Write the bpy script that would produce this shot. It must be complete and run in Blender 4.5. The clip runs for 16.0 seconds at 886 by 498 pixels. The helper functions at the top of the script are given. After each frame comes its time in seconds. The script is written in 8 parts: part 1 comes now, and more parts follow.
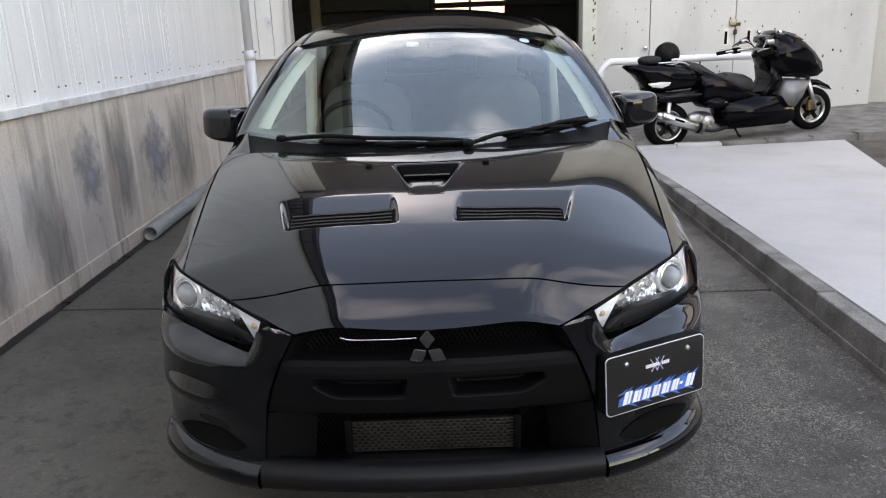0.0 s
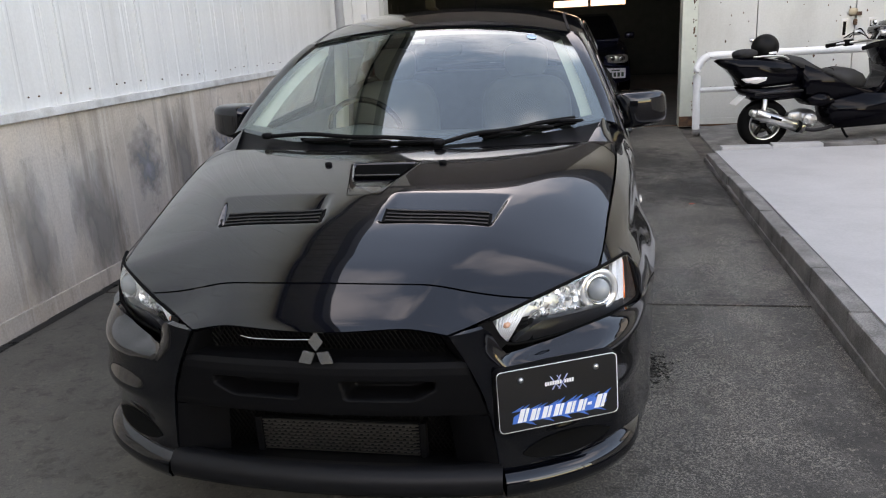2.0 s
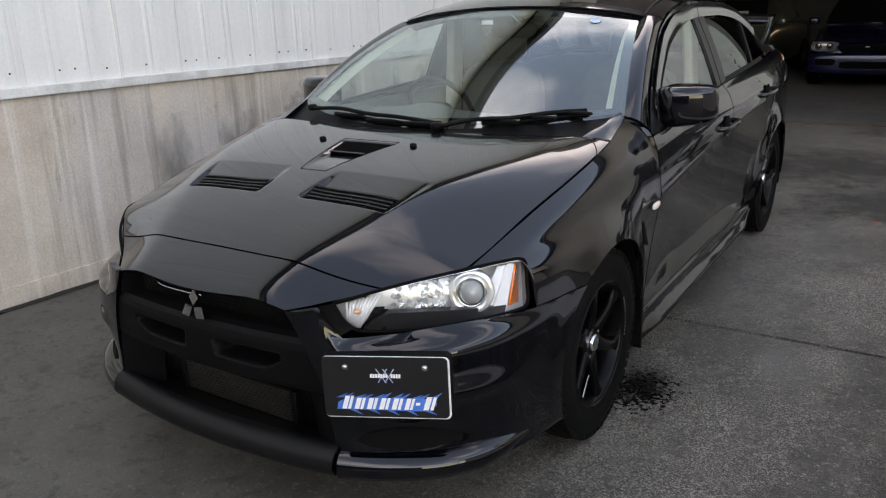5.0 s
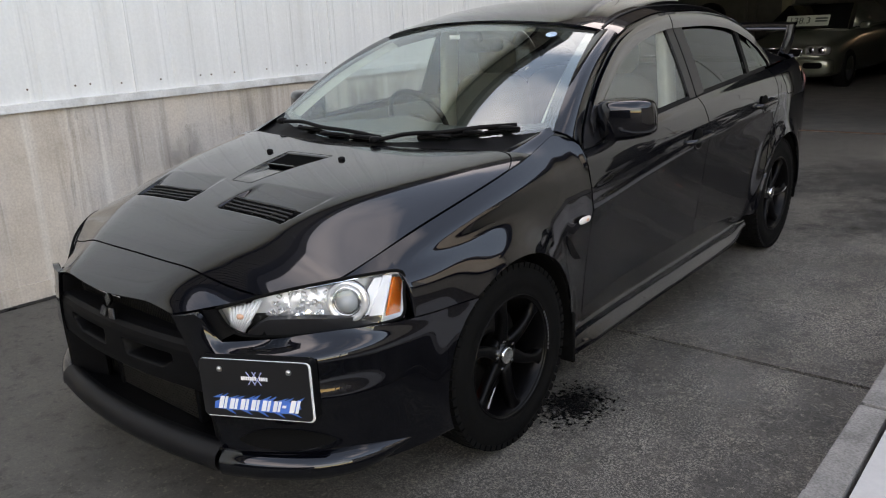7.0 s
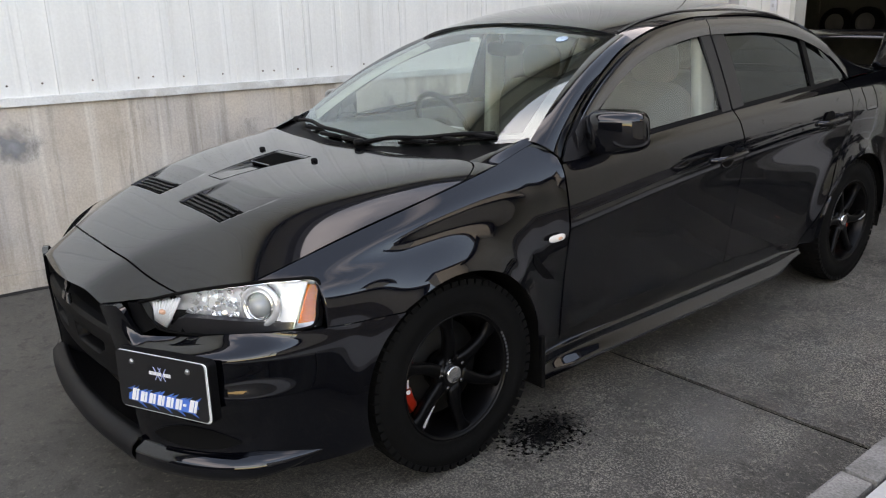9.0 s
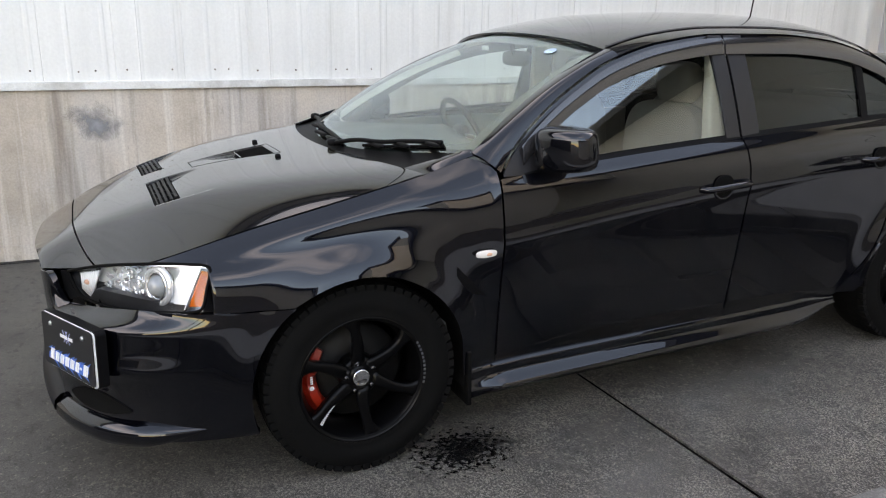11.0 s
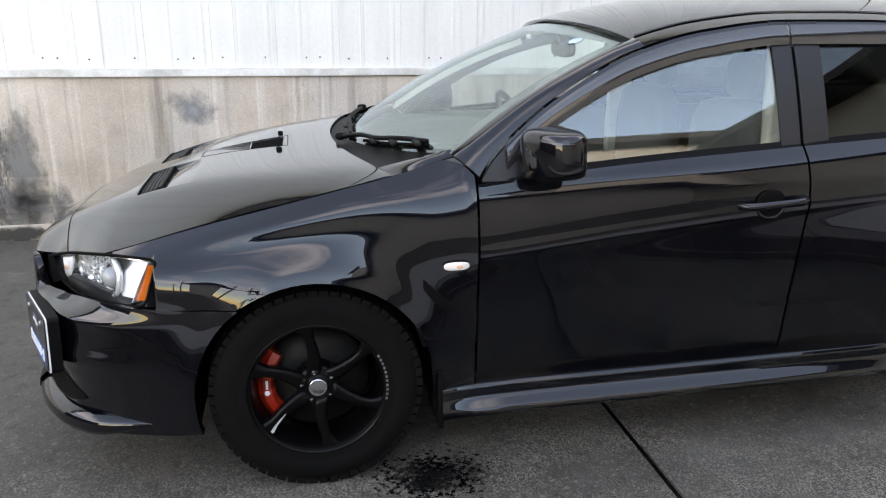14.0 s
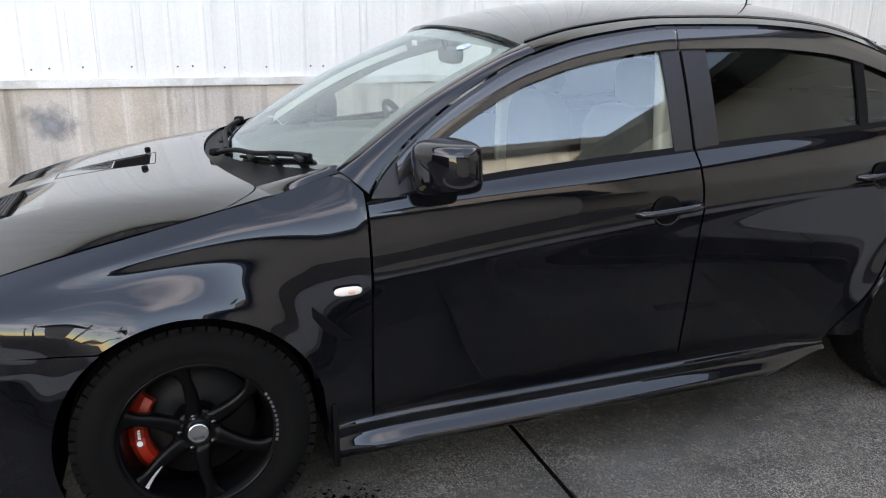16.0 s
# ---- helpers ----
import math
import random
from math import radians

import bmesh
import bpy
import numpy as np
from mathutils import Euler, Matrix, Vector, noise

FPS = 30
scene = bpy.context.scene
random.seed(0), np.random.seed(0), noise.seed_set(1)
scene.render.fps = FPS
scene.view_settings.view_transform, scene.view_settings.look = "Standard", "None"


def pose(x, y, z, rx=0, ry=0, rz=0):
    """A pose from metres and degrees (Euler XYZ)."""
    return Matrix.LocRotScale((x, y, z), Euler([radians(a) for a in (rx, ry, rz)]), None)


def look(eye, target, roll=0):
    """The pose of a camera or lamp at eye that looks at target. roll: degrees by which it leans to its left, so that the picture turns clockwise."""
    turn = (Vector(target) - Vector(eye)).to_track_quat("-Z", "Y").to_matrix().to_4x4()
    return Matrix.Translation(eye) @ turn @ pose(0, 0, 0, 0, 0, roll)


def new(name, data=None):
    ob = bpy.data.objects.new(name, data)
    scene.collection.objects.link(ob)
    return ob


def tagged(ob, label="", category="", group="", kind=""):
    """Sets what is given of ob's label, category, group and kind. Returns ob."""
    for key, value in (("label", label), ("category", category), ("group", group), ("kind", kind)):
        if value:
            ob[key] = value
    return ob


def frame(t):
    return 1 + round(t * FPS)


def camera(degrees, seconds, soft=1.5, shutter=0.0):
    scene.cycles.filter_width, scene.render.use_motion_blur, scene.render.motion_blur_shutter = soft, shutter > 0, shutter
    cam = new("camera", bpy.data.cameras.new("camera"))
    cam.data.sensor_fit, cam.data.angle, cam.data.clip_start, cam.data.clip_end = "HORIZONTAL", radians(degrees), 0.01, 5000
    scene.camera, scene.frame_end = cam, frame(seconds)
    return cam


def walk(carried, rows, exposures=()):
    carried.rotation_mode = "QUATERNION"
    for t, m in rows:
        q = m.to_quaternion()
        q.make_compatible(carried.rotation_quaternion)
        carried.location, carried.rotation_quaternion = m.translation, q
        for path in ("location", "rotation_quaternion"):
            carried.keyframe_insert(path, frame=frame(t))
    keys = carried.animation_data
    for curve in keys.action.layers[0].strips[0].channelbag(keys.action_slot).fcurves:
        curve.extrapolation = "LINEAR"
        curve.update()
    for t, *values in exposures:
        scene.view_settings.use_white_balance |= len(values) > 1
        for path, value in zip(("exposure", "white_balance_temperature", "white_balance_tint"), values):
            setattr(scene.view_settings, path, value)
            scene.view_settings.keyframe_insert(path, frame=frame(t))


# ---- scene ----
cam = camera(60.0, 16.0, 1.1)
PATH = [
    (0, (0.068, -2.804, 1.397), (0.051, -0.883, 0.84), -2.2),
    (0.5, (0.221, -2.745, 1.389), (0.135, -0.827, 0.828), -1.9),
    (1, (0.353, -2.706, 1.389), (0.192, -0.793, 0.827), -2.5),
    (1.5, (0.536, -2.707, 1.388), (0.262, -0.806, 0.829), -3.0),
    (2, (0.7, -2.7, 1.385), (0.332, -0.814, 0.828), -3.0),
    (2.5, (0.827, -2.639, 1.359), (0.368, -0.774, 0.803), -4.2),
    (3, (1.009, -2.538, 1.37), (0.451, -0.707, 0.792), -2.9),
    (3.5, (1.131, -2.476, 1.365), (0.512, -0.668, 0.774), -3.1),
    (4, (1.36, -2.407, 1.355), (0.556, -0.669, 0.776), -3.8),
    (6.5, (2.149, -2.045, 1.397), (0.937, -0.572, 0.797), -0.8),
    (7, (2.28, -1.956, 1.382), (1.024, -0.504, 0.82), -2.7),
    (7.5, (2.388, -1.851, 1.392), (1.133, -0.391, 0.85), -1.2),
    (8, (2.466, -1.75, 1.392), (1.177, -0.318, 0.855), -1.3),
    (8.5, (2.575, -1.596, 1.385), (1.164, -0.28, 0.86), -0.3),
    (9, (2.641, -1.44, 1.371), (1.131, -0.249, 0.82), -1.7),
    (11.5, (3.095, -0.605, 1.373), (1.32, 0.141, 0.833), 1.6),
    (12, (3.074, -0.487, 1.366), (1.27, 0.18, 0.815), 1.4),
    (12.5, (3.073, -0.359, 1.365), (1.218, 0.148, 0.816), 1.1),
    (13, (3.081, -0.202, 1.373), (1.185, 0.077, 0.8), 2.1),
    (13.5, (3.081, -0.105, 1.375), (1.184, 0.145, 0.793), 0.6),
    (14, (3.05, -0.036, 1.386), (1.169, 0.327, 0.813), 0.4),
    (14.5, (3.03, -0.005, 1.389), (1.212, 0.613, 0.828), 1.5),
    (15, (3.029, 0.022, 1.393), (1.244, 0.734, 0.837), 1.4),
    (15.5, (3.0, 0.016, 1.393), (1.227, 0.76, 0.843), 1.7),
    (16, (2.886, 0.005, 1.378), (1.072, 0.639, 0.824), 0.3),
]
walk(cam, [(t, look(eye, target, roll)) for t, eye, target, roll in PATH], [(0.0, 2.93, 8000, 23), (4.0, 2.67, 8150, 23), (8.0, 2.74, 8250, 23), (12.0, 3.05, 8150, 23), (16.0, 3.20, 7950, 23)])

# ---- world and light ----
world = bpy.data.worlds.new("sky")
scene.world = world
world.use_nodes = True
wn, wl = world.node_tree.nodes, world.node_tree.links
wn.clear()
w_out = wn.new("ShaderNodeOutputWorld")
w_bg = wn.new("ShaderNodeBackground")
w_sky = wn.new("ShaderNodeTexSky")
w_sky.sky_type = "NISHITA"
w_sky.sun_disc = False
w_sky.sun_elevation, w_sky.sun_rotation = radians(10), radians(268)
w_sky.dust_density, w_sky.air_density = 0.3, 1.0
w_co = wn.new("ShaderNodeTexCoord")
w_map = wn.new("ShaderNodeMapping")
w_map.inputs["Scale"].default_value = (1.0, 1.0, 2.6)
w_map.inputs["Rotation"].default_value = (0.1, 0.2, 2.3)
w_noise = wn.new("ShaderNodeTexNoise")
w_noise.inputs["Scale"].default_value, w_noise.inputs["Detail"].default_value = 1.2, 6.0
w_ramp = wn.new("ShaderNodeValToRGB")
w_ramp.color_ramp.elements[0].position, w_ramp.color_ramp.elements[1].position = 0.48, 0.74
w_ramp.color_ramp.elements[0].color = (0.03, 0.03, 0.03, 1)
w_mix = wn.new("ShaderNodeMix")
w_mix.data_type = "RGBA"
w_mix.inputs["B"].default_value = (6.7, 7.0, 7.5, 1)
wl.new(w_co.outputs["Generated"], w_map.inputs["Vector"])
wl.new(w_map.outputs["Vector"], w_noise.inputs["Vector"])
# more cloud over the clad building, clear sky towards the street side
w_sep = wn.new("ShaderNodeSeparateXYZ")
w_add = wn.new("ShaderNodeMath")
w_add.operation = "MULTIPLY_ADD"
w_add.inputs[1].default_value = -0.10
wl.new(w_co.outputs["Generated"], w_sep.inputs["Vector"])
wl.new(w_sep.outputs["X"], w_add.inputs[0])
wl.new(w_noise.outputs["Fac"], w_add.inputs[2])
wl.new(w_add.outputs["Value"], w_ramp.inputs["Fac"])
wl.new(w_ramp.outputs["Color"], w_mix.inputs["Factor"])
wl.new(w_sky.outputs["Color"], w_mix.inputs["A"])
wl.new(w_mix.outputs["Result"], w_bg.inputs["Color"])
w_bg.inputs["Strength"].default_value = 0.15
wl.new(w_bg.outputs["Background"], w_out.inputs["Surface"])

sun = new("sun", bpy.data.lights.new("sun", "SUN"))
sun.data.energy, sun.data.angle, sun.data.color = 0.5, radians(2.0), (1.0, 0.92, 0.80)
sun.matrix_world = look((-9.84, -0.34, 1.74), (0, 0, 0))


# ---- materials ----
def mat_new(name):
    m = bpy.data.materials.new(name)
    m.use_nodes = True
    nt = m.node_tree
    return m, nt, nt.nodes["Principled BSDF"]


def plain(name, color, rough=0.5, metal=0.0, coat=0.0, spec=0.5, noise_amt=0.0, scale=30.0, bump=0.0, emit=0.0, coat_rough=0.03):
    """A surface with a fine two-scale variation of colour and roughness."""
    m, nt, b = mat_new(name)
    b.inputs["Base Color"].default_value = (*color, 1)
    b.inputs["Roughness"].default_value = rough
    b.inputs["Metallic"].default_value = metal
    b.inputs["Coat Weight"].default_value = coat
    b.inputs["Coat Roughness"].default_value = coat_rough
    b.inputs["Specular IOR Level"].default_value = spec
    if emit:
        b.inputs["Emission Color"].default_value = (*color, 1)
        b.inputs["Emission Strength"].default_value = emit
    if noise_amt or bump:
        co = nt.nodes.new("ShaderNodeTexCoord")
        n1 = nt.nodes.new("ShaderNodeTexNoise")
        n1.inputs["Scale"].default_value, n1.inputs["Detail"].default_value = scale, 6
        n2 = nt.nodes.new("ShaderNodeTexNoise")
        n2.inputs["Scale"].default_value, n2.inputs["Detail"].default_value = scale * 0.13, 4
        mul = nt.nodes.new("ShaderNodeMath")
        mul.operation = "ADD"
        nt.links.new(co.outputs["Object"], n1.inputs["Vector"])
        nt.links.new(co.outputs["Object"], n2.inputs["Vector"])
        nt.links.new(n1.outputs["Fac"], mul.inputs[0])
        nt.links.new(n2.outputs["Fac"], mul.inputs[1])
        mr = nt.nodes.new("ShaderNodeMapRange")
        mr.inputs["From Min"].default_value, mr.inputs["From Max"].default_value = 0.6, 1.4
        mr.inputs["To Min"].default_value, mr.inputs["To Max"].default_value = 1 - noise_amt, 1 + noise_amt
        nt.links.new(mul.outputs[0], mr.inputs["Value"])
        vm = nt.nodes.new("ShaderNodeVectorMath")
        vm.operation = "SCALE"
        vm.inputs[0].default_value = color
        nt.links.new(mr.outputs["Result"], vm.inputs["Scale"])
        nt.links.new(vm.outputs["Vector"], b.inputs["Base Color"])
        if bump:
            bp = nt.nodes.new("ShaderNodeBump")
            bp.inputs["Strength"].default_value, bp.inputs["Distance"].default_value = bump, 0.004
            nt.links.new(n1.outputs["Fac"], bp.inputs["Height"])
            nt.links.new(bp.outputs["Normal"], b.inputs["Normal"])
    return m


def glass_mat(name, tint, ior=2.9):
    """Thin pane: clear tinted glass with a mirror-like gloss by the Fresnel law."""
    m, nt, b = mat_new(name)
    nt.nodes.remove(b)
    out = nt.nodes["Material Output"]
    tr = nt.nodes.new("ShaderNodeBsdfTransparent")
    tr.inputs["Color"].default_value = (*tint, 1)
    gl = nt.nodes.new("ShaderNodeBsdfGlossy")
    gl.inputs["Roughness"].default_value = 0.01
    gl.inputs["Color"].default_value = (0.90, 0.98, 1.0, 1)
    # gloss rises with the fifth power towards grazing view, alike on both faces
    lw = nt.nodes.new("ShaderNodeLayerWeight")
    lw.inputs["Blend"].default_value = 0.5
    pw = nt.nodes.new("ShaderNodeMath")
    pw.operation = "POWER"
    pw.inputs[1].default_value = 5.0
    f0 = ((ior - 1) / (ior + 1)) ** 2
    fr = nt.nodes.new("ShaderNodeMath")
    fr.operation = "MULTIPLY_ADD"
    fr.inputs[1].default_value, fr.inputs[2].default_value = 1 - f0, f0
    nt.links.new(lw.outputs["Facing"], pw.inputs[0])
    nt.links.new(pw.outputs[0], fr.inputs[0])
    mx = nt.nodes.new("ShaderNodeMixShader")
    nt.links.new(fr.outputs[0], mx.inputs["Fac"])
    nt.links.new(tr.outputs[0], mx.inputs[1])
    nt.links.new(gl.outputs[0], mx.inputs[2])
    nt.links.new(mx.outputs[0], out.inputs["Surface"])
    return m


def ramp_mat(name, stops, scale_vec, nscale, rough=0.85, bump=0.3, bump_dist=0.01, fine=120.0, fine_amt=0.25, blotch=None):
    """Mineral or painted surface: stretched noise through a colour ramp, fine grain, larger blotches, relief."""
    m, nt, b = mat_new(name)
    L = nt.links
    co = nt.nodes.new("ShaderNodeTexCoord")
    mp = nt.nodes.new("ShaderNodeMapping")
    mp.inputs["Scale"].default_value = scale_vec
    L.new(co.outputs["Object"], mp.inputs["Vector"])
    n1 = nt.nodes.new("ShaderNodeTexNoise")
    n1.inputs["Scale"].default_value, n1.inputs["Detail"].default_value, n1.inputs["Roughness"].default_value = nscale, 9, 0.62
    L.new(mp.outputs["Vector"], n1.inputs["Vector"])
    rp = nt.nodes.new("ShaderNodeValToRGB")
    els = rp.color_ramp.elements
    els[0].position, els[0].color = stops[0][0], (*stops[0][1], 1)
    els[1].position, els[1].color = stops[-1][0], (*stops[-1][1], 1)
    for p, c in stops[1:-1]:
        els.new(p).color = (*c, 1)
    L.new(n1.outputs["Fac"], rp.inputs["Fac"])
    last = rp.outputs["Color"]
    n2 = nt.nodes.new("ShaderNodeTexNoise")
    n2.inputs["Scale"].default_value, n2.inputs["Detail"].default_value = fine, 3
    L.new(co.outputs["Object"], n2.inputs["Vector"])
    mr = nt.nodes.new("ShaderNodeMapRange")
    mr.inputs["From Min"].default_value, mr.inputs["From Max"].default_value = 0.25, 0.75
    mr.inputs["To Min"].default_value, mr.inputs["To Max"].default_value = 1 - fine_amt, 1 + fine_amt
    L.new(n2.outputs["Fac"], mr.inputs["Value"])
    vm = nt.nodes.new("ShaderNodeVectorMath")
    vm.operation = "SCALE"
    L.new(last, vm.inputs[0])
    L.new(mr.outputs["Result"], vm.inputs["Scale"])
    last = vm.outputs["Vector"]
    if blotch:
        bs, color, lo, hi = blotch
        n3 = nt.nodes.new("ShaderNodeTexNoise")
        n3.inputs["Scale"].default_value, n3.inputs["Detail"].default_value = bs, 5
        L.new(co.outputs["Object"], n3.inputs["Vector"])
        r3 = nt.nodes.new("ShaderNodeMapRange")
        r3.inputs["From Min"].default_value, r3.inputs["From Max"].default_value = lo, hi
        L.new(n3.outputs["Fac"], r3.inputs["Value"])
        mx = nt.nodes.new("ShaderNodeMix")
        mx.data_type = "RGBA"
        mx.inputs["B"].default_value = (*color, 1)
        L.new(r3.outputs["Result"], mx.inputs["Factor"])
        L.new(last, mx.inputs["A"])
        last = mx.outputs["Result"]
    L.new(last, b.inputs["Base Color"])
    b.inputs["Roughness"].default_value = rough
    bp = nt.nodes.new("ShaderNodeBump")
    bp.inputs["Strength"].default_value, bp.inputs["Distance"].default_value = bump, bump_dist
    L.new(n2.outputs["Fac"], bp.inputs["Height"])
    L.new(bp.outputs["Normal"], b.inputs["Normal"])
    return m


def paint_mat(name, base, flake, rough=0.24):
    """Clear-coated metallic car paint with fine flakes and a faint film of dust."""
    m, nt, b = mat_new(name)
    co = nt.nodes.new("ShaderNodeTexCoord")
    vo = nt.nodes.new("ShaderNodeTexNoise")
    vo.inputs["Scale"].default_value, vo.inputs["Detail"].default_value = 900.0, 2
    nt.links.new(co.outputs["Object"], vo.inputs["Vector"])
    mx = nt.nodes.new("ShaderNodeMix")
    mx.data_type = "RGBA"
    mx.inputs["A"].default_value, mx.inputs["B"].default_value = (*base, 1), (*flake, 1)
    nt.links.new(vo.outputs["Fac"], mx.inputs["Factor"])
    nt.links.new(mx.outputs["Result"], b.inputs["Base Color"])
    b.inputs["Metallic"].default_value, b.inputs["Roughness"].default_value = 0.0, rough
    b.inputs["Specular IOR Level"].default_value = 0.06
    b.inputs["Specular Tint"].default_value = (0.42, 0.58, 1.0, 1)
    b.inputs["Coat Weight"].default_value, b.inputs["Coat Roughness"].default_value, b.inputs["Coat IOR"].default_value = 1.0, 0.012, 1.51
    du = nt.nodes.new("ShaderNodeTexNoise")
    du.inputs["Scale"].default_value, du.inputs["Detail"].default_value = 5.0, 8
    nt.links.new(co.outputs["Object"], du.inputs["Vector"])
    mr = nt.nodes.new("ShaderNodeMapRange")
    mr.inputs["To Min"].default_value, mr.inputs["To Max"].default_value = 0.008, 0.04
    nt.links.new(du.outputs["Fac"], mr.inputs["Value"])
    nt.links.new(mr.outputs["Result"], b.inputs["Coat Roughness"])
    return m


PAINT = paint_mat("black_pearl_paint", (0.0007, 0.00075, 0.0010), (0.0016, 0.0018, 0.0034))
BLACK_TRIM = plain("black_plastic", (0.0035, 0.0035, 0.004), 0.5, spec=0.09, noise_amt=0.2, scale=200, bump=0.08)
MATT_BLACK = plain("matt_black", (0.003, 0.003, 0.003), 0.8, spec=0.08)
LIP_BLACK = plain("lip_black", (0.006, 0.006, 0.007), 0.42, spec=0.2, noise_amt=0.15, scale=160)
SATIN = plain("satin_black", (0.010, 0.010, 0.012), 0.36, spec=0.4, noise_amt=0.15, scale=160)
GLOSS_BLACK = plain("gloss_black", (0.006, 0.006, 0.007), 0.12, coat=0.6)
RUBBER = plain("tyre_rubber", (0.004, 0.004, 0.004), 0.8, spec=0.09, noise_amt=0.3, scale=60, bump=0.2)
RIM = plain("black_rim", (0.002, 0.002, 0.0023), 0.28, spec=0.14, noise_amt=0.2, scale=80)
CHROME = plain("chrome", (0.75, 0.76, 0.78), 0.08, 1.0)
SILVER = plain("satin_silver", (0.55, 0.56, 0.58), 0.3, 1.0, noise_amt=0.1, scale=90)
ALU = plain("core_aluminium", (0.20, 0.19, 0.175), 0.4, 1.0, noise_amt=0.3, scale=150)
RED = plain("caliper_red", (0.33, 0.020, 0.008), 0.35, coat=0.4, noise_amt=0.15, scale=60)
IRON = plain("brake_iron", (0.004, 0.0039, 0.0037), 0.65, 0.2, noise_amt=0.25, scale=120)
BULB = plain("pale_amber_bulb", (0.75, 0.42, 0.28), 0.2, coat=1.0)
AMBER = plain("amber_lens", (0.85, 0.17, 0.01), 0.15, coat=1.0)
LAMP_CLEAR = glass_mat("clear_lens", (0.95, 0.96, 0.97), 1.5)
SCREEN = glass_mat("laminated_screen", (0.86, 0.95, 0.89), 2.35)
GLASS = glass_mat("window_glass", (0.82, 0.86, 0.84), 2.3)
GLASS_DARK = glass_mat("privacy_glass", (0.10, 0.11, 0.105), 1.55)
WHITE_PAINT = plain("white_mark", (0.8, 0.8, 0.8), 0.5)
SPOKE_INK = plain("pale_spoke_ink", (0.42, 0.42, 0.42), 0.5)
BLUE_MARK = plain("blue_mark", (0.045, 0.16, 0.55), 0.45, noise_amt=0.3, scale=25)
PLATE_BLACK = plain("plate_black", (0.006, 0.006, 0.007), 0.35, coat=0.3)
CABIN = plain("cabin_grey", (0.085, 0.088, 0.085), 0.8, noise_amt=0.15, scale=150, bump=0.1)
CABIN_LIGHT = plain("cabin_beige", (0.46, 0.47, 0.42), 0.75, noise_amt=0.08, scale=80)
VISOR = plain("smoked_acrylic", (0.02, 0.02, 0.022), 0.1, coat=1.0)
LINE = plain("seam_dark", (0.002, 0.002, 0.002), 0.95, spec=0.03)



def wall_mat(name):
    """Old cast concrete: warm stain, pale and dark run-down streaks, grey patches, fine grain."""
    m, nt, b = mat_new(name)
    L = nt.links
    co = nt.nodes.new("ShaderNodeTexCoord")

    def noise(scale_vec, scale, detail=6, rough=0.6, dist=0.0):
        mp = nt.nodes.new("ShaderNodeMapping")
        mp.inputs["Scale"].default_value = scale_vec
        L.new(co.outputs["Object"], mp.inputs["Vector"])
        n = nt.nodes.new("ShaderNodeTexNoise")
        n.inputs["Scale"].default_value, n.inputs["Detail"].default_value, n.inputs["Roughness"].default_value = scale, detail, rough
        n.inputs["Distortion"].default_value = dist
        L.new(mp.outputs["Vector"], n.inputs["Vector"])
        return n.outputs["Fac"]

    def span(v, lo, hi, top=1.0):
        r = nt.nodes.new("ShaderNodeMapRange")
        r.inputs["From Min"].default_value, r.inputs["From Max"].default_value, r.inputs["To Max"].default_value = lo, hi, top
        L.new(v, r.inputs["Value"])
        return r.outputs["Result"]

    def over(last, fac, color):
        mx = nt.nodes.new("ShaderNodeMix")
        mx.data_type = "RGBA"
        mx.inputs["B"].default_value = (*color, 1)
        L.new(fac, mx.inputs["Factor"])
        L.new(last, mx.inputs["A"])
        return mx.outputs["Result"]

    rp = nt.nodes.new("ShaderNodeValToRGB")
    els = rp.color_ramp.elements
    els[0].position, els[0].color = 0.3, (0.36, 0.308, 0.256, 1)
    els[1].position, els[1].color = 0.7, (0.64, 0.565, 0.49, 1)
    L.new(noise((1, 1, 1), 1.4, 9, 0.65), rp.inputs["Fac"])
    c = rp.outputs["Color"]
    c = over(c, span(noise((1, 1, 0.6), 0.9, 6), 0.50, 0.66, 0.6), (0.44, 0.43, 0.43))
    c = over(c, span(noise((1, 5.5, 0.32), 1.7, 7, 0.62), 0.52, 0.70, 0.7), (0.19, 0.158, 0.132))
    c = over(c, span(noise((1, 11.0, 0.30), 1.1, 5, 0.55), 0.56, 0.68, 0.65), (0.66, 0.62, 0.57))
    c = over(c, span(noise((1, 2.0, 0.8), 2.6, 8, 0.7, 0.6), 0.62, 0.74, 0.7), (0.14, 0.132, 0.125))
    fine = noise((1, 1, 1), 80, 4)
    vm = nt.nodes.new("ShaderNodeVectorMath")
    vm.operation = "SCALE"
    L.new(c, vm.inputs[0])
    mr = nt.nodes.new("ShaderNodeMapRange")
    mr.inputs["From Min"].default_value, mr.inputs["From Max"].default_value = 0.25, 0.75
    mr.inputs["To Min"].default_value, mr.inputs["To Max"].default_value = 0.86, 1.14
    L.new(fine, mr.inputs["Value"])
    L.new(mr.outputs["Result"], vm.inputs["Scale"])
    L.new(vm.outputs["Vector"], b.inputs["Base Color"])
    b.inputs["Roughness"].default_value = 0.9
    bp = nt.nodes.new("ShaderNodeBump")
    bp.inputs["Strength"].default_value, bp.inputs["Distance"].default_value = 0.3, 0.004
    L.new(fine, bp.inputs["Height"])
    L.new(bp.outputs["Normal"], b.inputs["Normal"])
    return m


